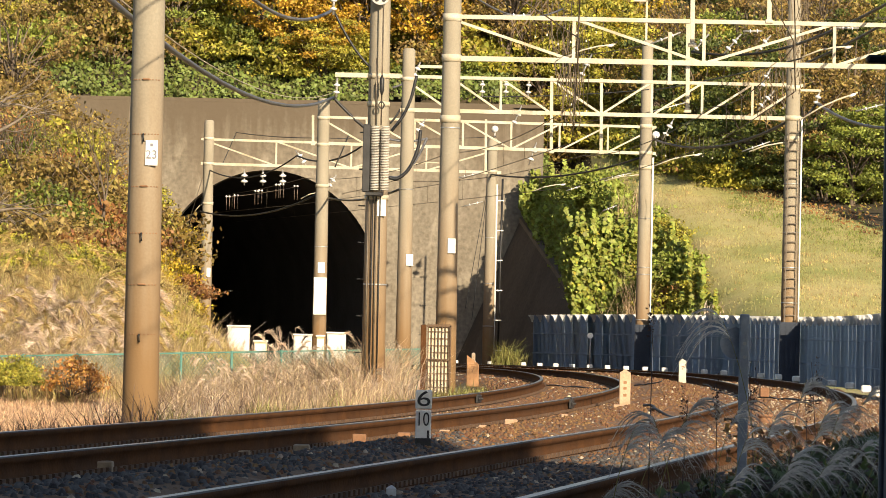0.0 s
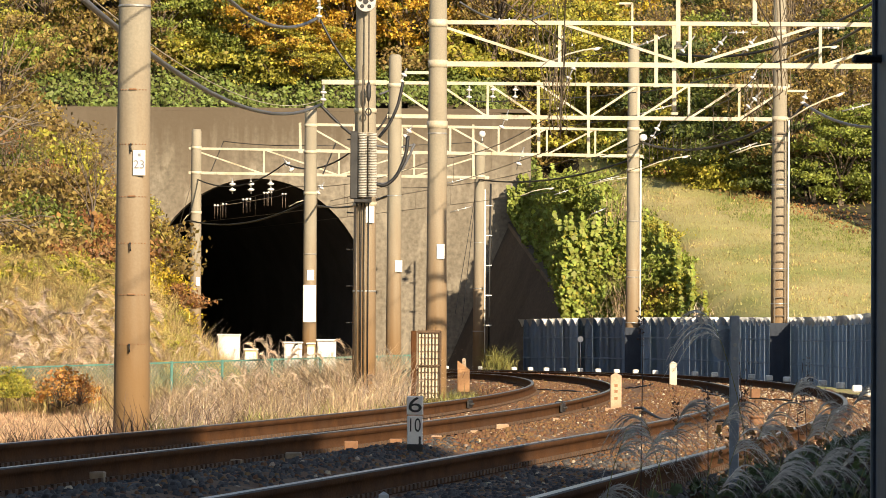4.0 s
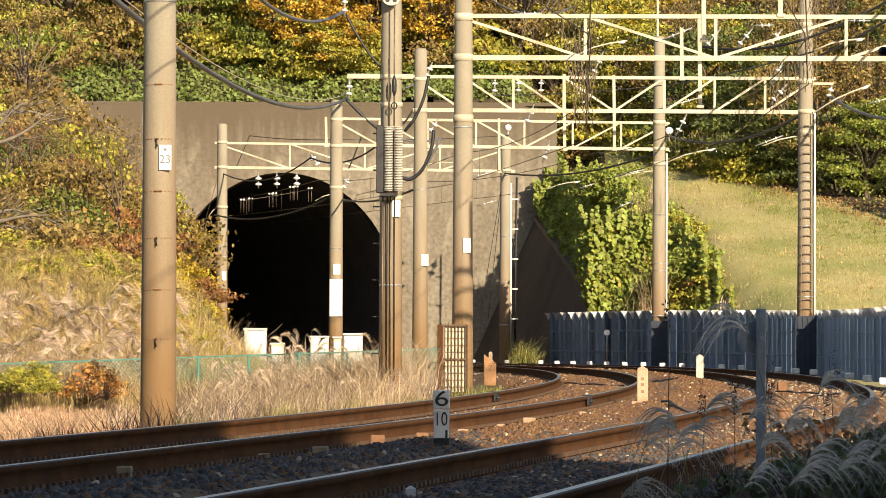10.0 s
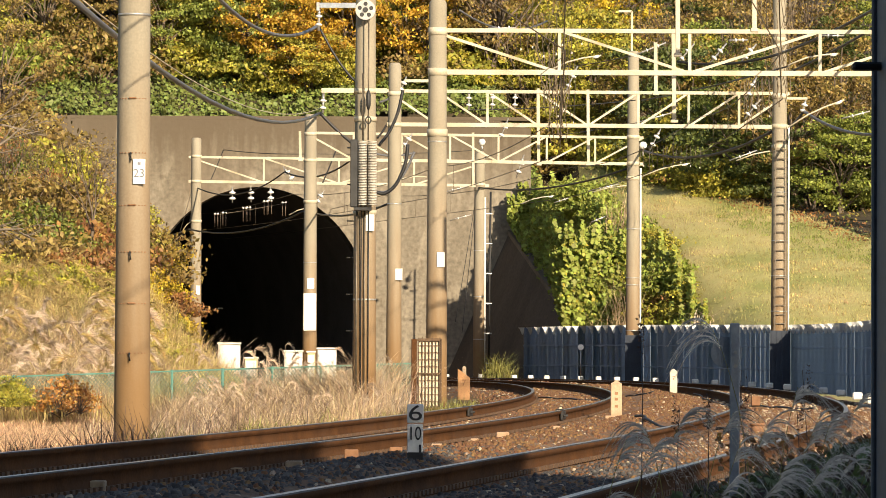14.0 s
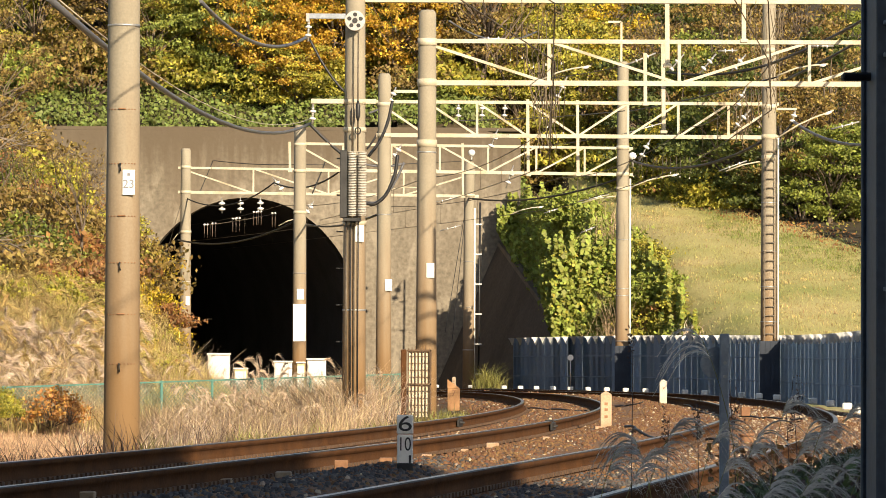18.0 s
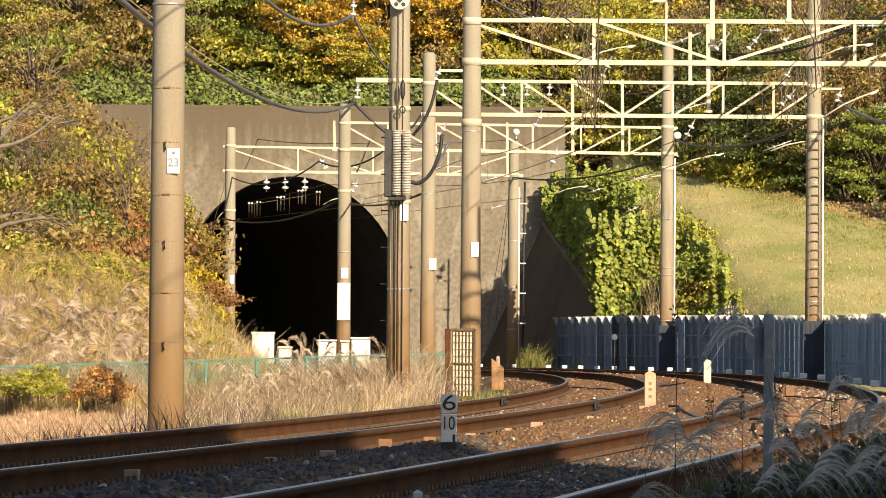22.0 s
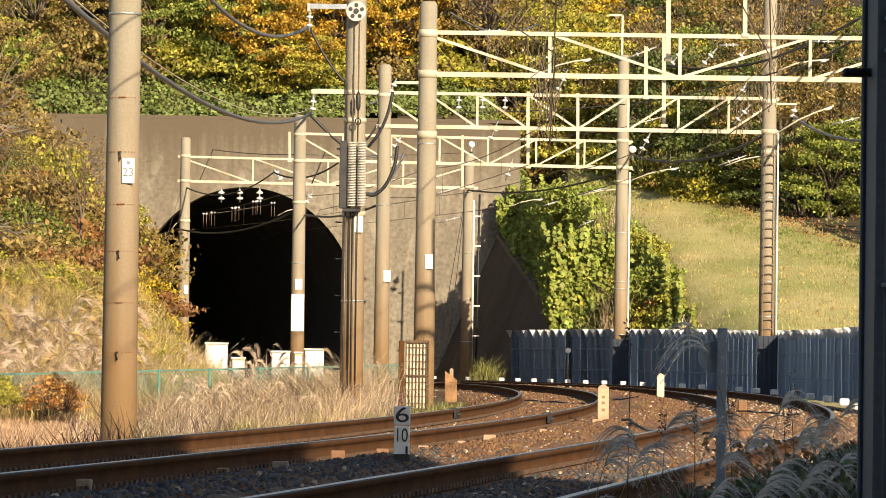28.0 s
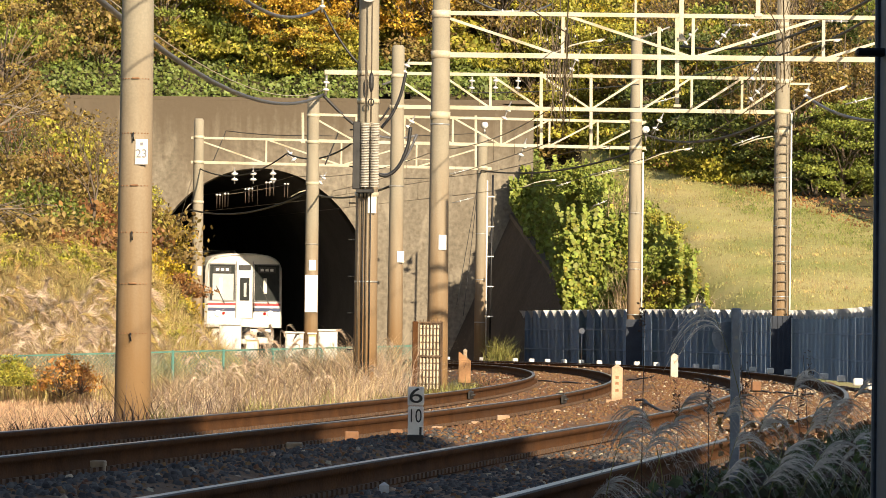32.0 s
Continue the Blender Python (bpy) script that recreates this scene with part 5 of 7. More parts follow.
def near_sign():
    """A round sign on a thin post, its back to the camera."""
    g = thing("round_sign", (1.30, 18.49, 0.07), "round sign on a thin grey post seen in the shade", "sign")
    part("post", box(B(), (0, 0, 0.33), (0.042, 0.03, 0.86), bevel=0.004), SIGNGREY, g)
    part("disc", tube(B(), [(-0.035, 0.03, 0.63), (-0.035, 0.022, 0.63)], 0.07, 24), SIGNGREY, g)
    part("bolt", tube(B(), [(0, -0.045, 0.63), (0, -0.03, 0.63)], 0.008, 8), GALV, g)
    part("bolt", tube(B(), [(0, -0.045, 0.57), (0, -0.03, 0.57)], 0.008, 8), GALV, g)


near_sign()
_g = thing("marker_reflector", (4.09, 122.23, 0.01), "thin post with a round white reflector before the fence", "reflector")
part("post", tube(B(), [(0, 0, 0), (0, 0, 0.88)], 0.018, 8), GALV, _g)
part("reflector", tube(B(), [(0, -0.03, 0.93), (0, 0.0, 0.93)], 0.085, 18), WHITE, _g)
for _at in ((-8.32, 157.33, 2.42), (-5.22, 157.33, 2.61)):
    _l = thing("tunnel_lamp", _at, "small pale fitting inside the tunnel", "fitting", "tunnel fittings")
    part("body", box(B(), (0, 0, 0), (0.18, 0.06, 0.04), bevel=0.006), WHITE, _l)


# ---------------------------------------------------------------- plants
rng = np.random.default_rng(7)


def quad_mesh(name, corners, material):
    """A mesh of loose four-cornered leaves; corners: n x 4 x 3."""
    n = len(corners)
    me = bpy.data.meshes.new(name)
    me.vertices.add(n * 4)
    me.vertices.foreach_set("co", np.ascontiguousarray(corners, dtype=np.float32).ravel())
    me.loops.add(n * 4)
    me.loops.foreach_set("vertex_index", np.arange(n * 4, dtype=np.int32))
    me.polygons.add(n)
    me.polygons.foreach_set("loop_start", np.arange(0, n * 4, 4, dtype=np.int32))
    me.update(calc_edges=True)
    me.materials.append(material)
    return me


def unit(v):
    return v / np.maximum(np.linalg.norm(v, axis=-1, keepdims=True), 1e-9)


def leaves(centres, size, droop=0.3, ratio=0.6, loose=0.85, face=(0.15, -0.5, 0.55)):
    """Kite-shaped leaves about the centres."""
    n = len(centres)
    nrm = unit(rng.normal(size=(n, 3)) * loose + np.array(face))
    u = unit(np.cross(nrm, rng.normal(size=(n, 3))))
    u[:, 2] -= droop
    u = unit(u)
    v = unit(np.cross(nrm, u))
    l = (size * rng.uniform(0.6, 1.3, n))[:, None]
    w = l * ratio
    c = np.asarray(centres)
    return np.stack([c - u * l * 0.5, c + v * w * 0.5 - u * l * 0.05, c + u * l * 0.5 + nrm * l * 0.08, c - v * w * 0.5 - u * l * 0.05], 1)


def blades(feet, height, bend, width, spread=0.25):
    """Grass blades as two joined strips each, bent over by a random wind."""
    n = len(feet)
    a = rng.uniform(0, 2 * math.pi, n)
    d = np.stack([np.cos(a), np.sin(a), np.zeros(n)], 1)
    side = np.stack([-np.sin(a + 0.6), np.cos(a + 0.6), np.zeros(n)], 1) * (width * rng.uniform(0.6, 1.3, n))[:, None]
    h = (height * rng.uniform(0.55, 1.2, n))[:, None]
    f = np.asarray(feet)
    up = np.array([0, 0, 1.0])
    m = f + up * h * 0.55 + d * h * (spread * 0.5)
    t = f + up * h * (1 - 0.3 * bend) + d * h * (spread + bend * rng.uniform(0.1, 0.8, (n, 1)))
    q1 = np.stack([f - side, f + side, m + side * 0.8, m - side * 0.8], 1)
    q2 = np.stack([m - side * 0.8, m + side * 0.8, t + side * 0.12, t - side * 0.12], 1)
    return np.concatenate([q1, q2])


def leafmat(name, a, b, k=0.24, tr=0.22):
    return mat(name, tuple(c * 1.12 for c in a), tuple(c * 0.72 for c in b), 2.6, 0.6, bump=0.0, island=k, translucent=tr, fine=3, edge=0.09)


GREENLEAF = leafmat("green leaves", (0.29, 0.32, 0.055), (0.17, 0.21, 0.04))
YELLOWGREEN = leafmat("yellow green leaves", (0.47, 0.41, 0.055), (0.28, 0.28, 0.04))
YELLOW = leafmat("yellow autumn leaves", (0.60, 0.43, 0.03), (0.46, 0.34, 0.03))
ORANGE = leafmat("orange autumn leaves", (0.60, 0.37, 0.04), (0.44, 0.28, 0.035))
OLIVE = leafmat("olive brown leaves", (0.33, 0.235, 0.065), (0.20, 0.135, 0.04))
RUSSET = leafmat("russet leaves", (0.37, 0.18, 0.06), (0.24, 0.12, 0.045))
DARKGREEN = leafmat("dark evergreen leaves", (0.125, 0.15, 0.032), (0.07, 0.095, 0.022))
IVY = leafmat("ivy leaves", (0.28, 0.32, 0.055), (0.29, 0.335, 0.055), 0.3)
STRAW = leafmat("dry straw", (0.62, 0.46, 0.29), (0.48, 0.34, 0.20), 0.35, 0.3)
STRAWPALE = leafmat("pale plumes", (0.74, 0.60, 0.46), (0.62, 0.48, 0.35), 0.25, 0.3)
GOLDGRASS = leafmat("golden dry grass", (0.60, 0.45, 0.20), (0.44, 0.33, 0.13), 0.4, 0.3)
STRAWGREEN = leafmat("half green grass", (0.26, 0.24, 0.07), (0.17, 0.17, 0.045), 0.35, 0.2)
DARKWEED = leafmat("dead dark weed", (0.085, 0.05, 0.036), (0.06, 0.036, 0.027), 0.3, 0.1)
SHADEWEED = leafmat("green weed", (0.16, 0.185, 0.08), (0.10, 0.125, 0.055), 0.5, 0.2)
PLUME = leafmat("silver grass plume", (0.74, 0.70, 0.64), (0.64, 0.60, 0.54), 0.25, 0.3)
BARK = mat("grey brown bark", (0.20, 0.155, 0.11), (0.12, 0.09, 0.065), 4, 0.95, bump=0.4, stretch=(1, 1, 0.3))


def clump_cloud(n_clump, per, radii, clump_r, seed_z=0.0, shell=0.55):
    """Leaf centres gathered in clumps through an uneven ellipsoid."""
    d = unit(rng.normal(size=(n_clump, 3)))
    r = rng.uniform(shell, 1.0, (n_clump, 1)) ** 0.6
    lump = 1 + 0.25 * np.sin(d[:, :1] * 5 + seed_z) * np.cos(d[:, 1:2] * 4 + seed_z * 2)
    c = d * r * lump * np.array(radii)
    p = np.repeat(c, per, 0) + rng.normal(size=(n_clump * per, 3)) * clump_r * np.array([1.25, 1.25, 0.5])
    return c, p


def limbs(bm, ends, base, r):
    for e in ends:
        e = Vector(e)
        b = Vector(base)
        m = b.lerp(e, 0.5) + Vector((random.uniform(-0.2, 0.2), random.uniform(-0.2, 0.2), 0.25)) * (e - b).length * 0.4
        tube(bm, [b, b.lerp(m, 0.6), m, e], [r, r * 0.75, r * 0.5, r * 0.12], 5)


def make_tree(label, leaf, height, radii, n_clump=62, per=130, size=0.135, twigs=18, trunk=0.14, clump_r=0.17, category="tree", name="tree"):
    t = thing(name, (0, 0, -200), label, category)
    top = Vector((random.uniform(-0.3, 0.3), random.uniform(-0.3, 0.3), height))
    c, p = clump_cloud(n_clump, per, radii, clump_r, random.uniform(0, 6))
    bm = tube(B(), [(0, 0, -0.4), (0.05, 0, height * 0.4), top * 0.75, top], [trunk, trunk * 0.8, trunk * 0.55, trunk * 0.2], 8)
    part("trunk", bm, BARK, t)
    bm = B()
    pick = c[rng.permutation(len(c))[:twigs]] + np.array(top)
    for k, e in enumerate(pick):
        limbs(bm, [e], top * random.uniform(0.4, 0.85), trunk * 0.35)
    part("branch_work", bm, BARK, t)
    ob = new("crown", quad_mesh("crown", leaves(p + np.array(top), size), leaf))
    ob.parent = t
    return t


def make_shrub(label, leaf, radii, n_clump=34, per=80, size=0.115, twigs=12, clump_r=0.16):
    t = thing("shrub", (0, 0, -200), label, "shrub")
    c, p = clump_cloud(n_clump, per, radii, clump_r, random.uniform(0, 6), 0.4)
    c[:, 2], p[:, 2] = np.abs(c[:, 2]), np.abs(p[:, 2])
    bm = B()
    limbs(bm, c[:twigs] * 1.12, (0, 0, -0.2), 0.03)
    part("branch_work", bm, BARK, t)
    ob = new("leaves", quad_mesh("leaves", leaves(p, size), leaf))
    ob.parent = t
    return t


def make_bare(label, height, leaf):
    """A tree that has lost most of its leaves."""
    t = thing("bare_tree", (0, 0, -200), label, "tree")
    bm = B()
    tips = []

    def grow(a, d, l, r, lev):
        b = a + d * l
        m = a.lerp(b, 0.5) + Vector((random.uniform(-1, 1), random.uniform(-1, 1), 0.3)) * l * 0.08
        tube(bm, [a, m, b], [r, r * 0.85, r * 0.65], 5 if lev < 2 else 3)
        tips.append(b)
        if lev < 4:
            for _ in range(3 if lev else 4):
                e = (d + Vector((random.uniform(-1, 1), random.uniform(-1, 1), random.uniform(-0.3, 0.8))) * 0.75).normalized()
                grow(b if lev else a.lerp(b, random.uniform(0.5, 1)), e, l * random.uniform(0.55, 0.75), r * 0.55, lev + 1)

    grow(Vector((0, 0, -0.4)), Vector((0.08, 0, 1)).normalized(), height * 0.42, 0.10, 0)
    part("trunk", bm, BARK, t)
    tp = np.array([tuple(v) for v in tips[12:]])
    p = np.repeat(tp, 3, 0) + rng.normal(size=(len(tp) * 3, 3)) * 0.16
    ob = new("crown", quad_mesh("crown", leaves(p, 0.13), leaf))
    ob.parent = t
    return t


def place(proto, x, y, scale=1.0, turn=0.0, z=None, sink=0.0):
    ob = copy_thing(proto, pose(x, y, (land(x, y) if z is None else z) - sink, 0, 0, turn))
    ob.scale = (scale, scale, scale * random.uniform(0.9, 1.1))
    return ob


def plan_x(col, y):
    """x at the depth y for a bearing given in thousandths."""
    return col * 0.001 * y


T_GREEN = [make_tree("leafy broad tree with yellow-green autumn leaves on the hill", YELLOWGREEN, 3.6, (2.0, 2.0, 1.9)) for _ in range(2)]
T_DEEP = [make_tree("dense green tree on the wooded hill", GREENLEAF, 3.4, (2.0, 2.0, 1.8)) for _ in range(2)]
T_ORANGE = [make_tree("maple with orange autumn leaves on the hill", ORANGE, 3.8, (2.1, 2.0, 1.6), 56, 130, 0.14) for _ in range(2)]
T_YELLOW = [make_tree("tree with bright yellow autumn leaves on the hill", YELLOW, 3.8, (1.8, 1.8, 2.0), 54, 130, 0.14)]
T_OLIVE = [make_tree("tree with thinning olive brown leaves on the hill", OLIVE, 3.8, (2.1, 2.0, 2.1), 58, 75, 0.13, 32) for _ in range(2)]
T_DARK = [make_tree("dark evergreen tree at the wood's edge", DARKGREEN, 3.2, (2.2, 2.0, 2.1), 60, 130, 0.135) for _ in range(2)]
T_BARE = [make_bare("nearly bare grey tree with a few brown leaves", 6.5, OLIVE), make_bare("nearly bare tree with russet leaves", 5.5, RUSSET)]
S_GREEN = [make_shrub("green leafy shrub on the bank", GREENLEAF, (1.0, 1.0, 0.95)) for _ in range(2)]
S_YG = [make_shrub("yellow-green shrub on the bank", YELLOWGREEN, (1.0, 1.0, 0.95)) for _ in range(2)]
S_YELLOW = [make_shrub("shrub with yellow autumn leaves on the bank", YELLOW, (0.9, 0.9, 0.9), 26, 70)]
S_OLIVE = [make_shrub("olive brown shrub with bare twigs on the bank", OLIVE, (1.1, 1.1, 0.9), 34, 62, 0.10, 30) for _ in range(2)]
S_RUSSET = [make_shrub("shrub with russet autumn leaves on the bank", RUSSET, (0.9, 0.9, 0.8), 28, 62, 0.105, 20)]
S_ORANGE = [make_shrub("low weed with orange autumn leaves by the fence", leafmat("orange weed leaves", (0.60, 0.30, 0.07), (0.55, 0.27, 0.07)), (0.9, 0.9, 1.25), 18, 40, 0.14, 14)]
S_IVY = [make_shrub("mound of broad ivy leaves over the wing wall", IVY, (1.15, 1.1, 0.9), 34, 70, 0.165, 4, 0.2) for _ in range(3)]
PROTOS = T_GREEN + T_DEEP + T_ORANGE + T_YELLOW + T_OLIVE + T_DARK + T_BARE + S_GREEN + S_YG + S_YELLOW + S_OLIVE + S_RUSSET + S_ORANGE + S_IVY


def wood():
    """Trees above the portal and along the top of the lawn, by bearing."""
    bands = [(-125, -70, T_OLIVE + T_OLIVE + T_GREEN + T_BARE, 20), (-72, -42, T_GREEN * 2 + T_DEEP * 2 + T_OLIVE[:1], 13), (-48, -18, T_ORANGE * 4 + T_GREEN + T_DEEP, 16),
             (-22, 4, T_ORANGE + T_OLIVE + T_DEEP, 10), (2, 30, T_OLIVE + T_BARE + T_GREEN, 11), (26, 44, T_YELLOW + T_GREEN, 7),
             (42, 75, T_OLIVE + T_BARE + T_DARK + T_GREEN[:1], 22), (62, 112, T_DARK * 2 + T_OLIVE + T_DEEP[:1] + T_BARE, 34)]
    for a, b, kinds, n in bands:
        for i in range(n):
            col = a + (b - a) * (i + random.random()) / n
            y = random.choice((149, 151.5, 154, 157)) + random.uniform(-1, 1)
            if col > 40:
                y = 146 - 13 * (col - 44) / 56 + random.choice((1.5, 4, 6.5, 9, 12, 15, 18, 21, 24)) + random.uniform(-1, 1)
            place(random.choice(kinds), plan_x(col, y), y, random.uniform(0.75, 1.15), random.uniform(0, 360), sink=random.uniform(0.9, 1.7))
    # the low bushes where the lawn ends
    for i in range(20):
        col = 40 + 31 * (i + random.random()) / 20
        y = 146 - 13 * (col - 44) / 56 + random.uniform(-0.6, 1.2)
        kind = random.choice(S_YG * 3 + S_GREEN + S_RUSSET + S_OLIVE[:1])
        place(kind, plan_x(col, y), y, random.uniform(0.7, 1.4), random.uniform(0, 360), sink=0.1)
    # undergrowth in front of and between the trunks
    for i in range(62):
        col = -125 + 240 * (i + random.random()) / 62
        y = 148.2 + random.uniform(0, 5) if col < 40 else 146 - 13 * (col - 44) / 56 + random.uniform(2, 12) + (4 if col > 66 else 0)
        kind = random.choice(S_YG * 2 + S_GREEN[:1] if -74 < col < -16 else S_YG + S_GREEN + S_OLIVE + S_OLIVE) if col < 66 else random.choice(S_GREEN + S_OLIVE)
        place(kind, plan_x(col, y), y, random.uniform(1.2, 2.0), random.uniform(0, 360), sink=0.1)


wood()


def left_bank():
    """Shrubs on the upper bank beside the portal."""
    for i in range(140):
        y = random.uniform(100, 140)
        e = -random.uniform(7.6, 17)
        x = mid_x(y) + e
        col = x / y * 1000
        if col < -125 or col > -66:
            continue
        z = land(x, y)
        if (z - 0.68) / y < 0.016 + random.uniform(-0.006, 0.004):
            continue
        kind = random.choice(S_OLIVE * 4 + S_RUSSET * 2 + S_YG[:1] + S_GREEN[:1] + (S_YELLOW if i % 3 == 0 else S_OLIVE))
        place(kind, x, y, random.uniform(0.9, 1.7), random.uniform(0, 360), sink=0.1)
    for i in range(9):
        col, y = random.uniform(-122, -78), random.uniform(104, 122)
        place(random.choice(T_BARE), plan_x(col, y), y, random.uniform(0.4, 0.55), random.uniform(0, 360), sink=0.3)
    # single bright bushes in the dry grass
    for i in range(40):
        col, y = random.uniform(-118, -72), random.uniform(96, 118)
        x = plan_x(col, y)
        if away(x, y) < -8:
            place(random.choice(S_YELLOW + S_YG + S_YG + S_OLIVE), x, y, random.uniform(0.5, 0.95), random.uniform(0, 360))
    # taller growth that hides the end of the portal wall
    for i in range(36):
        col = random.uniform(-124, -74)
        y = random.uniform(128, 143)
        kind = random.choice(S_OLIVE + S_OLIVE + S_YG + S_RUSSET + T_BARE + T_OLIVE)
        tall = kind in T_BARE or kind in T_OLIVE
        x = plan_x(col, y)
        place(kind, x, y, random.uniform(0.6, 0.85) if tall else random.uniform(1.0, 1.4), random.uniform(0, 360), sink=0.9 if tall else 0.1)
    for i in range(16):
        col, y = -78 - random.uniform(0, 9), random.uniform(128, 136)
        place(random.choice(S_OLIVE + S_YG + S_RUSSET), plan_x(col, y), y, random.uniform(0.7, 1.0), random.uniform(0, 360))
    # low russet and yellow growth on the bank's end before the mouth
    for i in range(26):
        y = random.uniform(94, 113)
        col = random.uniform(-70, -62.5)
        place(random.choice(S_RUSSET * 2 + S_YELLOW + S_YG + S_OLIVE), plan_x(col, y), y, random.uniform(0.32, 0.6), random.uniform(0, 360), sink=0.05)
    # the russet and yellow bush beside the mouth
    for col, y, z, kind in ((-72, 116, 3.9, 1), (-67, 117, 3.4, 0), (-69, 114, 2.6, 0), (-65, 115, 2.4, 0), (-62.5, 114, 2.0, 2), (-68, 113, 1.5, 1), (-64, 112, 1.3, 0),
                            (-61, 115, 1.1, 2), (-59, 115, 0.6, 2), (-66, 112, 0.5, 3), (-62, 113, 0.2, 1), (-58, 114, 0.0, 2), (-73, 116, 4.6, 1)):
        k = (S_YELLOW + S_YG[:1] + S_RUSSET + S_OLIVE[:1])[kind]
        place(k, plan_x(min(col - 0.6, -63.0), y), y, random.uniform(0.65, 0.85), random.uniform(0, 360), z=z - 0.3)


for _a, _b, _r in (((11.77, 136.94, 4.65), (12.52, 138.22, 6.42), 0.10), ((12.14, 136.94, 4.69), (11.99, 137.96, 5.93), 0.08), ((12.60, 137.45, 4.60), (13.25, 139.00, 6.27), 0.07)):
    _a, _b = Vector(_a), Vector(_b)
    _t = thing("leaning_tree", _a, "leaning bare trunk at the edge of the wood", "tree", "leaning trees")
    part("trunk", tube(B(), [(0, 0, -1.2), (0, 0, 0), (_b - _a) * 0.5 + Vector((0.08, 0, 0)), _b - _a], [_r * 1.2, _r, _r * 0.8, _r * 0.5], 8), BARK, _t)
    part("branch", tube(B(), [(_b - _a) * 0.55, (_b - _a) * 0.8 + Vector((-0.3, 0, 0.2))], [_r * 0.4, _r * 0.15], 6), BARK, _t)

left_bank()


def big_limbs(col, y, z, reach, rise, n, label):
    """A tree that stands beyond the view and stretches its bare grey boughs into it."""
    t = thing("bare_tree", (plan_x(col, y), y, land(plan_x(col, y), y)), label, "tree", "bare boughs")
    h = z - t.location.z
    part("trunk", tube(B(), [(0, 0, -0.4), (0.1, 0, h * 0.5), (0.25, 0, h)], [0.16, 0.14, 0.12], 8), BOUGH, t)
    for i in range(n):
        f = i / max(n - 1, 1)
        p = Vector((0.2, random.uniform(-0.2, 0.2), h * (0.75 + 0.25 * f)))
        d = Vector((1.0, random.uniform(-0.2, 0.2), rise * random.uniform(0.5, 1.4))).normalized()
        l, pts, rr, side = reach * random.uniform(0.7, 1.1), [p], [0.075], []
        for k in range(9):
            d = (d + Vector((0, random.uniform(-0.15, 0.15), random.uniform(-0.28, 0.2)))).normalized()
            pts.append(pts[-1] + d * l / 9)
            rr.append(0.075 * (1 - k / 9.5))
            side.append((pts[-1].copy(), d.copy(), rr[-1]))
        part("bough", tube(B(), pts, rr, 6), BOUGH, t)
        bm = B()
        for q, d, r in side:
            for _ in range(1):
                v = (d + Vector((random.uniform(-0.5, 0.7), random.uniform(-0.6, 0.6), random.uniform(-0.9, 0.9)))).normalized()
                s = random.uniform(0.3, 1.0)
                m = q + v * s * 0.5 + Vector((0, 0, random.uniform(-0.08, 0.08)))
                tube(bm, [q, m, q + v * s], [min(r * 0.5, 0.025), 0.014, 0.006], 4)
                for _k in range(2):
                    u = (v + Vector((random.uniform(-0.7, 0.7), random.uniform(-0.7, 0.7), random.uniform(-0.7, 0.7)))).normalized()
                    tube(bm, [m, m + u * s * 0.6], [0.011, 0.004], 3)
        tagged(part("twig_work", bm, BOUGH, t), kind="stuff")


BOUGH = mat("grey lichen bark", (0.25, 0.205, 0.155), (0.16, 0.13, 0.10), 5, 0.95, bump=0.3)
big_limbs(-123, 104, 5.6, 2.6, 0.75, 4, "bare grey boughs reaching over the shrubs of the bank")
big_limbs(-120, 102, 3.6, 2.0, 0.3, 3, "low bare grey boughs among the shrubs of the bank")
big_limbs(108, 131, 7.2, 3.0, -0.15, 3, "bare grey boughs before the dark trees of the wood")
place(S_ORANGE[0], -6.75, 74.2, 0.55, 0, z=-0.35)
place(S_ORANGE[0], -6.35, 73.6, 0.40, 40, z=-0.3)
for _x, _y, _s in ((-7.75, 74.0, 0.62), (-8.1, 73.2, 0.55), (-7.4, 72.6, 0.34)):
    place(S_YG[0], _x, _y + 0.6, _s * 0.8, _x * 90, z=-0.25)


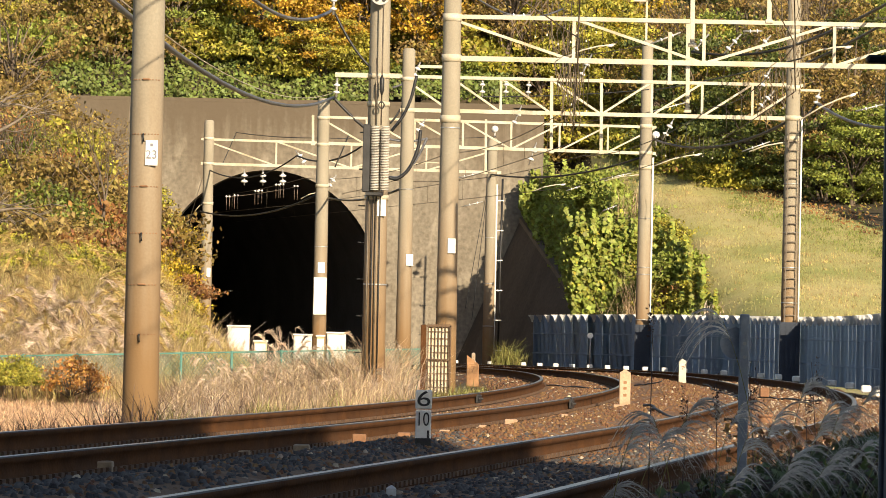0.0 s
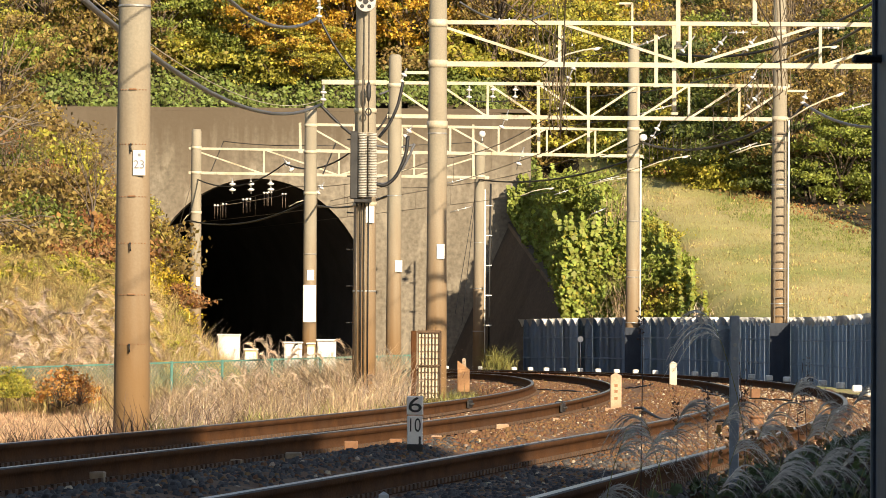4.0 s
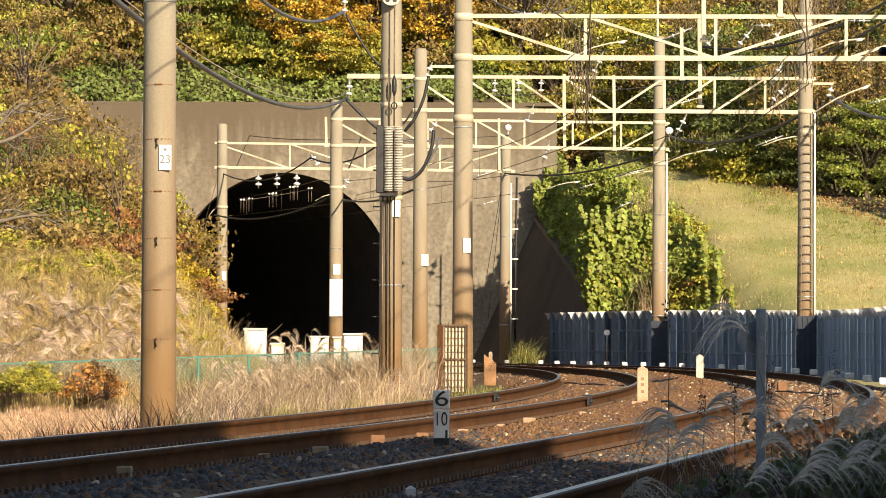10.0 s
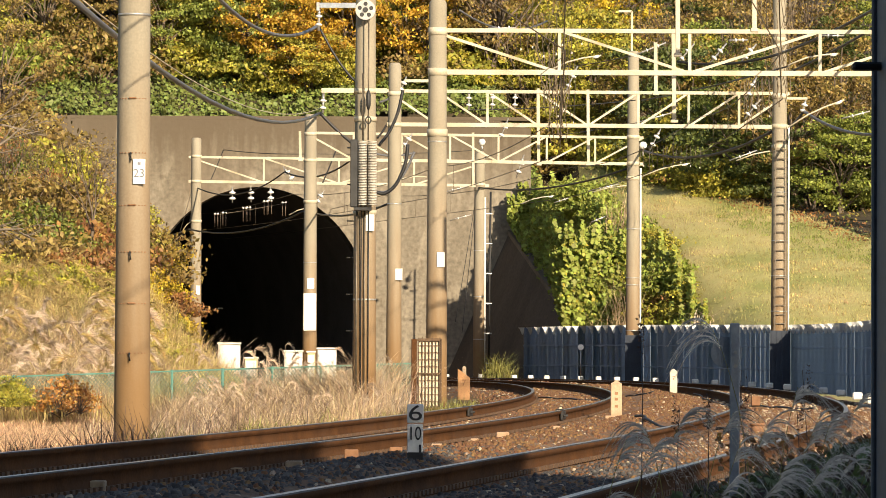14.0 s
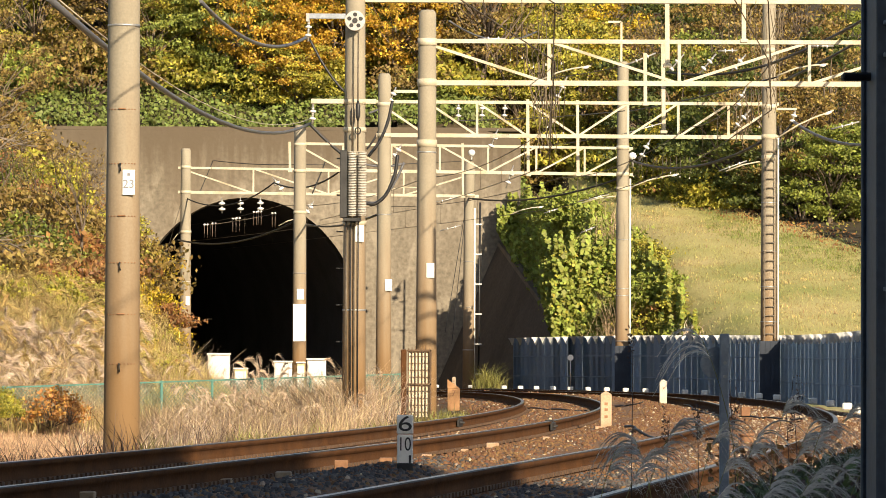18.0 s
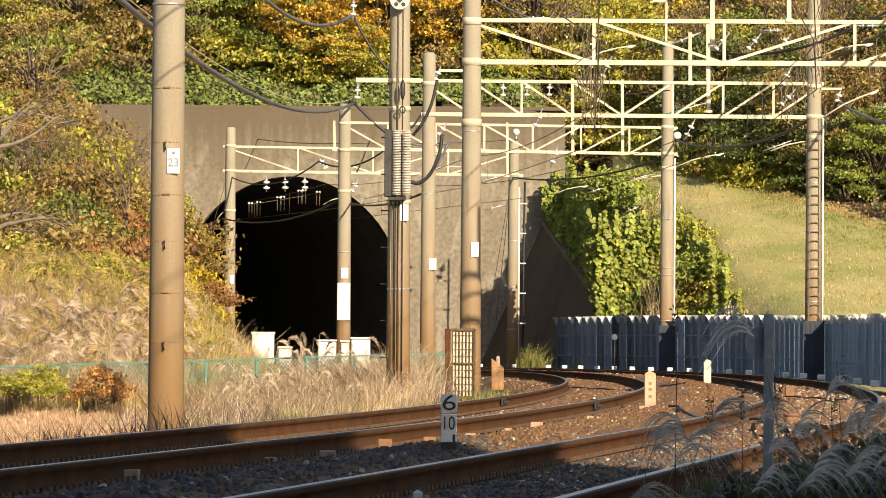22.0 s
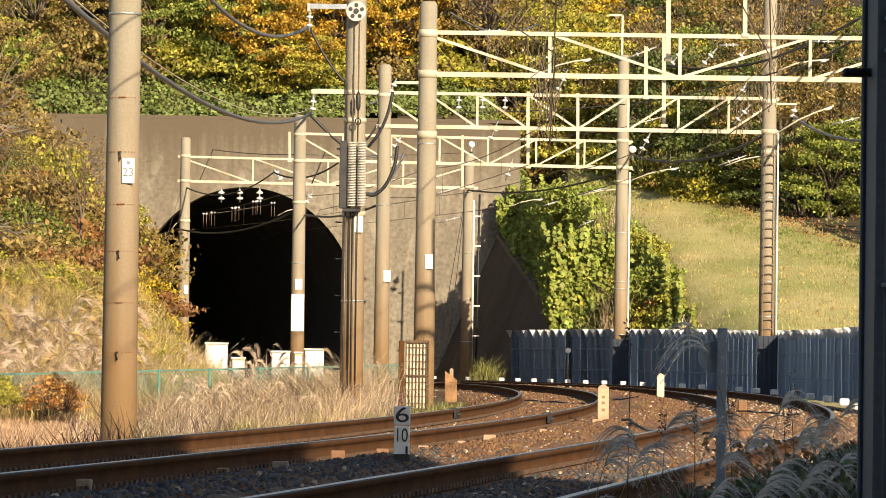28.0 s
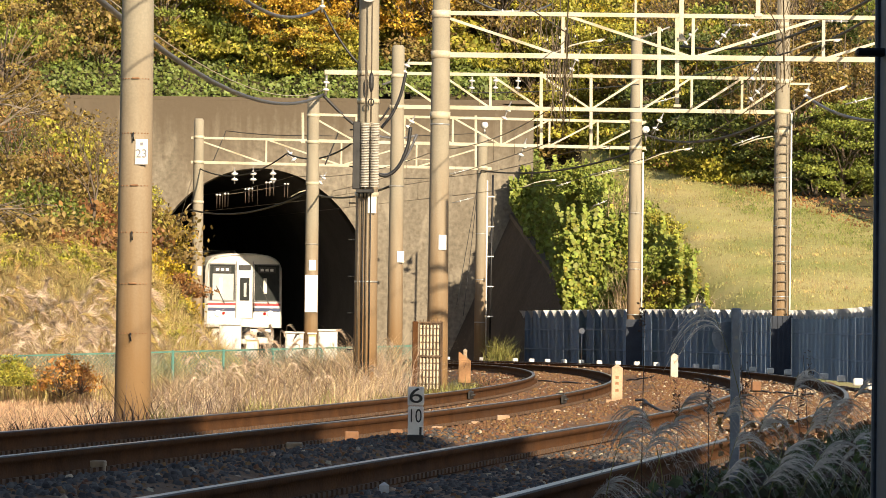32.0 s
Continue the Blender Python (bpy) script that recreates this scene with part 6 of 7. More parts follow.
def hedge():
    """Ivy mounds behind the fence and over the wing wall."""
    def back(col):
        """The nearest depth behind fence and wing wall on that bearing."""
        y = 108.0
        while y < 144.4:
            x = plan_x(col, y)
            if away(x, y) > 6.0 and (y < 128 or x > 4.95 - (y - 130) * 0.172):
                return y
            y += 0.25
        return 144.4

    def fence_depth(col):
        y = 100.0
        while y < 136 and away(plan_x(col, y), y) < 4.2:
            y += 0.2
        return y

    tops = ((15, 5.9), (17, 6.3), (21, 6.6), (27, 6.6), (34, 6.3), (40, 5.6), (44, 4.9), (50, 4.5), (56, 3.9), (61, 2.6), (66, 1.5), (70, 0.9))
    for i in range(50):
        col = 33 + 35 * random.random() ** 1.1
        top = float(np.interp(col, [c for c, _ in tops], [z for _, z in tops]))
        low = max(0.3, 5.2 - 0.30 * (col - 18))
        k = random.random()
        z = low + (top - low) * k
        y = back(col) + 0.3 + 4.0 * k
        kind = random.choice(S_IVY) if col < 46 else random.choice(S_IVY + S_YG + S_YG + S_RUSSET[:1])
        place(kind, plan_x(col, y), y, random.uniform(0.55, 0.95), random.uniform(0, 360), z=z - 0.45)

    n = 27000
    col = 16.0 + 53.5 * rng.random(n)
    tp = np.interp(col, [c for c, _ in tops], [z for _, z in tops]) + 0.25 * np.sin(col * 1.7) + 0.2 * np.sin(col * 4.1)
    lw = np.maximum(0.3, 4.9 - 0.30 * (col - 18))
    k = rng.random(n)
    lump = 0.35 * np.sin(col * 2.1 + 5 * k) + 0.25 * np.sin(col * 5.3 - 9 * k)
    yy = np.interp(col, np.arange(16, 71), [back(c) for c in range(16, 71)]) + 0.2 + 3.6 * k + lump + rng.normal(size=n) * 0.3
    yy = np.where(col * 0.001 * yy < 3.4, np.minimum(yy, 144.85 - rng.random(n) * 0.9), yy)
    p = np.stack([col * 0.001 * yy, yy, lw + (tp - lw) * k - 0.1], 1)
    keep = (tp > lw)
    for part_of, material, size in ((0, IVY, 0.165), (1, YELLOWGREEN, 0.13)):
        pick = keep & ((col > 47) & (rng.random(n) < 0.5) if part_of else rng.random(n) < 0.8)
        tagged(new("ivy", quad_mesh("ivy", leaves(p[pick], size, 0.15, 0.95, 0.5, (0.35, -0.8, 0.45)), material)), "sunlit ivy hanging over wing wall and fence", "ivy", kind="stuff")

    # the lower growth that leans on the fence and hides the end of the wing wall
    n = 12500
    col = 26.5 + 21.5 * rng.random(n)
    front = np.interp(col, np.arange(24, 62), [fence_depth(c) for c in range(24, 62)])
    hi = np.interp(col, (24.5, 27, 44, 48), (4.1, 4.5, 4.4, 3.7)) + 0.22 * np.sin(col * 1.9) + 0.16 * np.sin(col * 4.7)
    lo = np.interp(col, (25, 27, 29.5, 31), (3.4, 2.6, 1.3, 0.9))
    k = rng.random(n) ** 0.85
    lump = 0.3 * np.sin(col * 1.6 + 6 * k) + 0.22 * np.sin(col * 4.3 - 8 * k) + 0.15 * np.sin(col * 9 + 17 * k)
    yy = np.maximum(front + 0.7, 129.3) + 0.9 * k + 0.30 * np.sin(col * 0.9 + 7 * k) * np.sin(11 * k + 0.5 * col) + rng.normal(size=n) * 0.3
    p = np.stack([col * 0.001 * yy, yy, lo + (hi - lo) * k + rng.normal(size=n) * 0.1], 1)
    q = rng.random(n) < 0.12
    for pick, material, size in ((~q, IVY, 0.165), (q, YELLOWGREEN, 0.13)):
        tagged(new("ivy", quad_mesh("ivy", leaves(p[pick], size, 0.15, 0.95, 0.5, (0.35, -0.8, 0.45)), material)), "sunlit ivy leaning on the fence", "ivy", kind="stuff")
    p = np.stack([(np.linspace(60, 66, 160) + rng.normal(size=160)) * 0.122, 122.5 + rng.normal(size=160) * 0.4, 0.9 + rng.random(160) * 0.5], 1)
    tagged(new("plume_grass", quad_mesh("plume_grass", blades(p, np.full(160, 1.0), 0.9, 0.012), STRAWPALE)), "pale plume grass behind the fence", "grass", kind="stuff")


hedge()


def leaf_floor():
    """Fallen leaves, twigs and seedlings on the wooded slopes."""
    for n, x0, x1, y0, y1, material, size in ((9000, -17, -5, 100, 145, OLIVE, 0.10), (5000, -17, -5, 100, 145, RUSSET, 0.10), (3000, -17, -5, 100, 145, YELLOWGREEN, 0.10),
                                              (3500, 3, 18, 134, 170, OLIVE, 0.13), (2500, -20, 4, 148, 165, OLIVE, 0.14), (1800, 3, 18, 134, 160, GREENLEAF, 0.13), (9000, 8, 18, 126, 146, RUSSET, 0.11)):
        x, y = rng.uniform(x0, x1, n), rng.uniform(y0, y1, n)
        z = np.array([land(a, b) for a, b in zip(x, y)])
        if y0 == 100:
            ok = np.array([away(a, b) < -8.4 and (c - 0.68) / b > 0.013 for a, b, c in zip(x, y, z)])
        elif x0 == 3:
            ok = np.array([wood_edge(a, b) > 0.2 for a, b in zip(x, y)])
        elif x0 == 8:
            ok = np.array([-2.2 < wood_edge(a, b) < 2.0 and a / b > 0.064 for a, b in zip(x, y)])
        else:
            ok = y > 0
        p = np.stack([x, y, z + rng.uniform(0, 1, n) ** 2 * (0.06 if x0 == 8 else 0.55)], 1)[ok]
        ob = new("undergrowth", quad_mesh("undergrowth", leaves(p, size), material))
        tagged(ob, "low brown and green undergrowth on the slope", "ground cover", kind="stuff")


leaf_floor()


def ivy_strip():
    """Creeper on the slope right above the portal."""
    n = 12000
    x = rng.uniform(-18, 3.5, n)
    y = 145.6 + rng.uniform(0, 1, n) ** 1.3 * 4.0
    z = np.array([land(a, b) for a, b in zip(x, y)]) + rng.uniform(0.0, 0.45, n) * (0.6 + 0.4 * np.sin(x * 2.3))
    ob = new("creeper", quad_mesh("creeper", leaves(np.stack([x, y, z], 1), 0.155, 0.15, 0.9), leafmat("creeper leaves", (0.20, 0.245, 0.055), (0.17, 0.21, 0.05), 0.3)))
    tagged(ob, "green creeper over the slope above the portal", "ground cover", kind="stuff")


ivy_strip()


def tufts(name, label, n_tuft, per, area, height, bend, width, material, r=0.10, keep=None, lift=0.0, tall=None):
    """Tufts of grass over an area (x0, x1, y0, y1), as one sheet of growth."""
    x0, x1, y0, y1 = area
    c = np.stack([rng.uniform(x0, x1, n_tuft), rng.uniform(y0, y1, n_tuft)], 1)
    if keep:
        c = np.array([p for p in c if keep(p[0], p[1])]).reshape(-1, 2)
    k = np.repeat(np.arange(len(c)), per)
    f = c[k] + rng.normal(size=(len(k), 2)) * r
    zc = np.array([land(a, b) for a, b in c])
    hk = (rng.uniform(0.65, 1.25, len(c)) * (np.array([tall(a / b * 1000) for a, b in c]) if tall else 1.0))[k]
    feet = np.concatenate([f, (zc[k] + lift)[:, None]], 1)
    me = quad_mesh(name, blades(feet, height * hk, bend, width), material)
    return tagged(new(name, me), label, "grass", kind="stuff")


def in_view(x, y):
    return -0.122 < x / y < 0.112


tufts("verge_grass", "tall dry straw grass along the track verge", 5200, 32, (-8.5, 1.0, 36, 78), 0.72, 0.4, 0.0034, STRAW, 0.12,
      lambda x, y: in_view(x, y) and not (x / y < -0.070 and y > 50) and not (x / y > -0.013 and y > 48) and -9 < away(x, y) < -3.35 - 1.2 * step(62, 72, y) - 0.3 * math.sin(y), tall=lambda c: float(np.interp(c, (-90, -66, -58, -30), (0.16, 0.18, 0.5, 0.85))))
tufts("verge_grass", "half green grass at the foot of the verge", 700, 24, (-6, 0.5, 36, 72), 0.30, 0.3, 0.006, STRAWGREEN, 0.12,
      lambda x, y: in_view(x, y) and -3.9 < away(x, y) < -3.0)
tufts("verge_grass", "fresh green grass at the foot of the pole", 260, 22, (-4.5, -1.2, 38, 56), 0.26, 0.4, 0.005, leafmat("fresh grass", (0.34, 0.36, 0.05), (0.24, 0.26, 0.04), 0.3, 0.3), 0.10,
      lambda x, y: in_view(x, y) and -6.0 < away(x, y) < -3.2 and -0.072 < x / y < -0.036)
tufts("dead_weeds", "dark dead stalks in the verge", 150, 14, (-5, 0, 40, 66), 0.7, 0.35, 0.0035, DARKWEED, 0.12,
      lambda x, y: in_view(x, y) and -5.5 < away(x, y) < -3.4)
tufts("dead_weeds", "dark dead weeds along the rail", 260, 16, (-5, 0, 30, 44), 0.42, 0.4, 0.0028, DARKWEED, 0.12,
      lambda x, y: in_view(x, y) and -3.9 < away(x, y) < -3.0)
tufts("dead_weeds", "dark dead weeds in the near verge", 620, 14, (-6.5, -2, 34, 50), 0.48, 0.35, 0.0058, DARKWEED, 0.14,
      lambda x, y: in_view(x, y) and -5.2 < away(x, y) < -3.1 and x / y < -0.066)
tufts("verge_grass", "short dry grass before the mesh fence", 5200, 24, (-9.5, -3, 44, 76), 0.20, 0.5, 0.008, leafmat("peach dry grass", (0.76, 0.52, 0.33), (0.70, 0.47, 0.29), 0.25, 0.3), 0.16,
      lambda x, y: in_view(x, y) and -12 < away(x, y) < -3.6 and x / y < -0.066)
tufts("bank_grass", "tall pale grass on the slope beside the tunnel", 6000, 30, (-16, -3, 74, 135), 0.62, 0.45, 0.006, GOLDGRASS, 0.16,
      lambda x, y: in_view(x, y) and away(x, y) < -5.0 and (land(x, y) - 0.68) / y < 0.019)
tufts("bank_grass", "yellow-green grass on the slope", 2600, 24, (-16, -4, 80, 140), 0.55, 0.5, 0.008, leafmat("yellow green grass", (0.44, 0.38, 0.12), (0.34, 0.31, 0.09), 0.3, 0.25), 0.16,
      lambda x, y: in_view(x, y) and away(x, y) < -5.4 and 0.004 < (land(x, y) - 0.68) / y < 0.03)
tufts("plume_grass", "pale feathery plumes of silver grass on the slope", 900, 40, (-13, -6.5, 80, 112), 0.8, 0.7, 0.0055, GOLDGRASS, 0.2,
      lambda x, y: in_view(x, y) and away(x, y) < -7 and x / y < -0.072)
tufts("plume_grass", "dry plume grass before the tunnel", 420, 18, (-9, 1, 84, 128), 0.85, 0.5, 0.008, STRAW, 0.16,
      lambda x, y: in_view(x, y) and -7.5 < away(x, y) < -5.0)
tufts("verge_weeds", "tall fluffy dry weeds before the mesh fence", 900, 34, (-8, 0.6, 60, 77), 1.25, 0.55, 0.0055, STRAW, 0.2,
      lambda x, y: in_view(x, y) and -9.5 < away(x, y) < -4.0 and x / y < -0.012 and (x / y > -0.066 or random.random() < 0.15), tall=lambda c: float(np.interp(c, (-80, -50, -12), (0.5, 0.72, 1.1))))
tufts("verge_weeds", "pale seed heads among the dry weeds", 500, 20, (-8, 0.6, 55, 77), 1.2, 0.95, 0.008, STRAWPALE, 0.2,
      lambda x, y: in_view(x, y) and -9.5 < away(x, y) < -4.0 and x / y < -0.012 and (x / y > -0.066 or random.random() < 0.10), tall=lambda c: float(np.interp(c, (-80, -50, -12), (0.5, 0.72, 1.1))))
tufts("bank_grass", "dry grass at the foot of the slope", 1100, 24, (-11.5, -6, 75, 90), 0.75, 0.5, 0.007, STRAW, 0.16)
tufts("plume_grass", "dry plume grass before the white boxes", 260, 16, (-6.4, -1.5, 110, 117), 1.15, 0.5, 0.008, STRAWPALE, 0.2)
tufts("lawn_grass", "short dry grass on the lawn bank", 52000, 4, (1, 17, 84, 150), 0.10, 0.6, 0.006, mat("lawn blades", (0.46, 0.38, 0.17), (0.30, 0.275, 0.095), 0.35, 0.8, bump=0.0, island=0.42, translucent=0.2, fine=3), 0.12,
      lambda x, y: in_view(x, y) and away(x, y) > 4.8 and land(x, y) > 0.9 and wood_edge(x, y) < 0.5)
tufts("lawn_grass", "pale dead tufts on the lawn bank", 2600, 9, (1, 17, 100, 148), 0.13, 0.7, 0.009, GOLDGRASS, 0.14,
      lambda x, y: in_view(x, y) and away(x, y) > 5.5 and land(x, y) > 1.2 and wood_edge(x, y) < 0.3 and noise.noise(Vector((x * 0.5, y * 0.18, 5))) > 0.02)
tufts("lawn_grass", "greener grass under the wood's edge", 4200, 8, (8, 17, 118, 146), 0.12, 0.6, 0.008, leafmat("green lawn blades", (0.24, 0.28, 0.05), (0.17, 0.21, 0.035), 0.4, 0.2), 0.14,
      lambda x, y: in_view(x, y) and -6 < wood_edge(x, y) < -1.8 and x / y > 0.066)
tufts("reeds", "dry upright reeds among the ivy", 16, 24, (4.6, 6.0, 130.5, 133), 1.15, 0.35, 0.008, STRAW, 0.3, lift=3.6)
tufts("reeds", "dry upright reeds behind the fence", 14, 18, (5.1, 5.9, 126.2, 127.2), 2.3, 0.2, 0.007, STRAW, 0.3, lift=0.2)
tufts("fence_grass", "green tuft of grass beside the pole", 10, 70, (1.63, 2.52, 130, 132), 0.85, 0.6, 0.010, STRAWGREEN, 0.2)


tufts("dead_weeds", "tall dark dead weeds before the foot of the pole", 16, 13, (-3.25, -2.7, 38.5, 41.2), 0.62, 0.3, 0.006, DARKWEED, 0.09)

DRY_TOP = (2.83 - 0.68) / 105.64   # rise of sight to the upper edge of the dry grass


def plumes(label, n, area, height, length, width, material, keep, hairs=120):
    """Feathery seed heads that nod on their stalks, over an area."""
    x0, x1, y0, y1 = area
    c = [(a, b) for a, b in zip(rng.uniform(x0, x1, n), rng.uniform(y0, y1, n)) if in_view(a, b) and keep(a, b)]
    foot = np.array([(a, b, land(a, b)) for a, b in c])
    n = len(foot)
    turn = rng.normal(size=n) * 0.9 + np.where(rng.random(n) < 0.3, math.pi, 0.0)
    d = np.stack([np.cos(turn), np.sin(turn), np.zeros(n)], 1)
    up = np.array([0, 0, 1.0])
    ln = (length * rng.uniform(0.6, 1.2, n))[:, None]
    head = foot + up * (height * rng.uniform(0.6, 1.15, n))[:, None] + d * ln * 0.3
    i = np.repeat(np.arange(n), hairs)
    t = rng.random(n * hairs)[:, None]
    base = head[i] + d[i] * ln[i] * 0.75 * t + up * ln[i] * (0.35 * t - 0.8 * t * t)
    way = unit(d[i] * 0.8 + up * (0.3 - 1.1 * t) + rng.normal(size=(n * hairs, 3)) * 0.2)
    tip = base + way * ln[i] * rng.uniform(0.2, 0.45, (n * hairs, 1))
    side = unit(np.cross(way, rng.normal(size=(n * hairs, 3)))) * width
    hair = np.stack([base - side, base + side, tip + side * 0.3, tip - side * 0.3], 1)
    s = np.array([width * 0.7, 0, 0])
    stalk = np.stack([foot - s, foot + s, head + s * 0.6, head - s * 0.6], 1)
    tagged(new("plume_grass", quad_mesh("plume_grass", np.concatenate([hair, stalk]), material)), label, "grass", kind="stuff")


plumes("fluffy pale plumes of silver grass on the slope", 620, (-13, -6.3, 80, 112), 0.85, 0.62, 0.0055, STRAWPALE, lambda x, y: away(x, y) < -7 and x / y < -0.072 and (land(x, y) + 0.1) / y < DRY_TOP * 0.62)
plumes("golden plumes of silver grass on the slope", 400, (-13, -6, 82, 124), 0.9, 0.55, 0.0055, leafmat("golden plumes", (0.60, 0.44, 0.18), (0.46, 0.34, 0.13), 0.35, 0.3), lambda x, y: away(x, y) < -6.6 and x / y < -0.07 and (land(x, y) + 0.1) / y < DRY_TOP * 1.25)
plumes("fluffy seed heads along the mesh fence", 420, (-6, 0.4, 58, 78), 0.95, 0.2, 0.0032, STRAWPALE, lambda x, y: -9 < away(x, y) < -4.2 and -0.060 < x / y < -0.014)
plumes("tall pale plumes before the tunnel", 80, (-6.5, 0.0, 78, 84), 1.45, 0.27, 0.005, STRAWPALE, lambda x, y: -0.062 < x / y < -0.012)


# ---------------------------------------------------------------- near weeds in the shade
def silver_grass(x, y, z, height, fall, turn):
    """An arching stem with a hanging feathery plume."""
    g = thing("silver_grass", (x, y, z), "silver grass with an arching feathery plume in the shade", "grass", "silver grass stems")
    c, s = math.cos(turn), math.sin(turn)

    def at(t):
        r = fall * t ** 2.6
        return Vector((c * r, s * r, height * (t - 0.38 * fall / max(height, 0.1) * t ** 4)))

    part("stem", tube(B(), [at(i / 10) for i in range(11)], [0.0032 - 0.002 * i / 10 for i in range(11)], 5), STRAWGREEN, g)
    q = []
    for k in range(random.randint(8, 12)):
        p = np.array(at(random.uniform(0.84, 1.0) ** (1 if height < 0.95 else 0.6)))
        t2 = turn + random.gauss(0, 0.3)
        l = random.uniform(0.13, 0.32)
        arch_up, fall_off = random.uniform(0.55, 0.95), random.uniform(0.95, 1.35)
        pts = []
        for i in range(9):
            f = i / 8
            pts.append(p + np.array([math.cos(t2), math.sin(t2), 0]) * l * 0.75 * f + np.array([0, 0, 1]) * l * (arch_up * f - fall_off * f * f))
        for i in range(8):
            a, b = pts[i], pts[i + 1]
            w = np.array([-0.3, 0, 1.0]) * 0.0034 * (1 - 0.6 * i / 8)
            q.append([a - w, a + w, b + w, b - w])
            for _ in range(7):
                o = a + (b - a) * random.random()
                e = o + unit((b - a) * 1.2 / 0.03 * 0.4 + rng.normal(size=3) * 0.45) * random.uniform(0.012, 0.030)
                w2 = np.array([-0.4, 0, 0.8]) * 0.0008
                q.append([o - w2, o + w2, e + w2 * 0.4, e - w2 * 0.4])
    ob = new("plume", quad_mesh("plume", np.array(q), PLUME))
    ob.parent = g
    return g


def near_weeds():
    # bearing, distance, height of the tip
    spots = ((30, 16, 0.06), (38, 16, 0.26), (43, 16.5, 0.24), (49, 17, 0.33), (55, 17, 0.28), (62, 18, 0.34), (66, 17, 0.22), (71, 17.5, 0.30), (75, 18, 0.62),
             (80, 18, 0.42), (84, 18.5, 0.32), (92, 19, 0.40), (97, 18.5, 0.36), (100, 18.5, 0.42), (105, 19, 0.62), (108, 18, 0.42), (60, 15.5, 0.14), (69, 15.5, 0.15), (76, 16, 0.16),
             (82, 15.5, 0.2), (90, 16, 0.22), (96, 16, 0.26), (103, 16.5, 0.32), (88, 17.5, 0.3))
    for col, y, tip in spots:
        lean_way = 0.15 if random.random() < 0.93 else 2.9
        h = tip + (0.45 if tip < 0.5 else 0.50)
        silver_grass(plan_x(col, y), y, -0.38, h * 1.12, 0.14 * random.uniform(0.7, 1.5), lean_way + random.uniform(-0.35, 0.35))
    for i in range(9):
        col, y = random.uniform(76, 112), random.uniform(15.6, 18.5)
        silver_grass(plan_x(col, y), y, -0.38, random.uniform(0.42, 0.8), 0.14 * random.uniform(0.7, 1.6), random.uniform(-0.3, 0.6))
    # thin upright stalks
    for col, y, tip in ((-12, 15, 0.02), (-6, 15.2, 0.08), (-3, 15, 0.1), (0, 15.1, 0.05), (48, 20, 0.86), (71, 20, 0.62), (73, 20, 0.52), (64, 20, 0.5), (56, 19.5, 0.45), (88, 20, 0.62), (86, 20.3, 0.5)):
        x = plan_x(col, y)
        st = thing("weed_stalk", (x, y, -0.35), "thin dead weed stalk in the shade", "weed", "weed stalks")
        h = tip + 0.35
        part("stem", tube(B(), [(0, 0, 0), (0.004, 0, h * 0.5), (random.uniform(-0.03, 0.03), 0, h)], [0.004, 0.003, 0.0015], 5), DARKWEED, st)
        c = rng.normal(size=(60, 3)) * [0.010, 0.010, 0.05] + [0, 0, h - 0.07]
        ob = tagged(new("seed_head", quad_mesh("seed_head", leaves(c, 0.02, 0.2, 0.4), DARKWEED)), kind="stuff")
        ob.parent = st
    cols = 112 - np.abs(rng.normal(size=270)) * 30
    cols = cols[cols > 38]
    ys = rng.uniform(15.5, 20.5, len(cols))
    f = np.stack([cols * 0.001 * ys, ys, np.full(len(cols), -0.38)], 1)
    hh = 0.40 + 0.34 * np.clip((cols - 40) / 60, 0, 1) * rng.uniform(0.5, 1.1, len(cols))
    tagged(new("weed_blades", quad_mesh("weed_blades", blades(np.repeat(f, 7, 0) + rng.normal(size=(len(f) * 7, 3)) * [0.06, 0.06, 0], np.repeat(hh, 7), 0.6, 0.0045, 0.35), SHADEWEED)),
           "tangled long grass blades in the shade", "grass", kind="stuff")
    y = rng.uniform(16, 20.5, 6500)
    col = 114 - np.abs(rng.normal(size=6500)) * 27
    z = -0.38 + rng.uniform(0.1, 1, 6500) * (0.36 + 0.34 * np.clip((col - 48) / 60, 0, 1))
    c = np.stack([col * 0.001 * y, y, z], 1)[col > 44]
    pick = rng.random(len(c)) < 0.68
    tagged(new("broad_weeds", quad_mesh("broad_weeds", leaves(c[pick], 0.065, 0.5, 0.8), leafmat("deep green weed", (0.10, 0.125, 0.04), (0.06, 0.075, 0.025), 0.5, 0.2))),
           "broad green weed leaves in the shade", "weeds", kind="stuff")
    tagged(new("broad_weeds", quad_mesh("broad_weeds", leaves(c[~pick], 0.055, 0.5, 0.7), DARKWEED)), "withered brown weed leaves in the shade", "weeds", kind="stuff")
    dry = np.stack([rng.uniform(0.07, 0.108, 900) * 21, rng.uniform(20.5, 22.5, 900), rng.uniform(-0.25, 0.28, 900)], 1)
    tagged(new("dry_weeds", quad_mesh("dry_weeds", leaves(dry, 0.05, 0.4, 0.7), RUSSET)), "dry russet weed leaves beside the rail", "weeds", kind="stuff")


near_weeds()


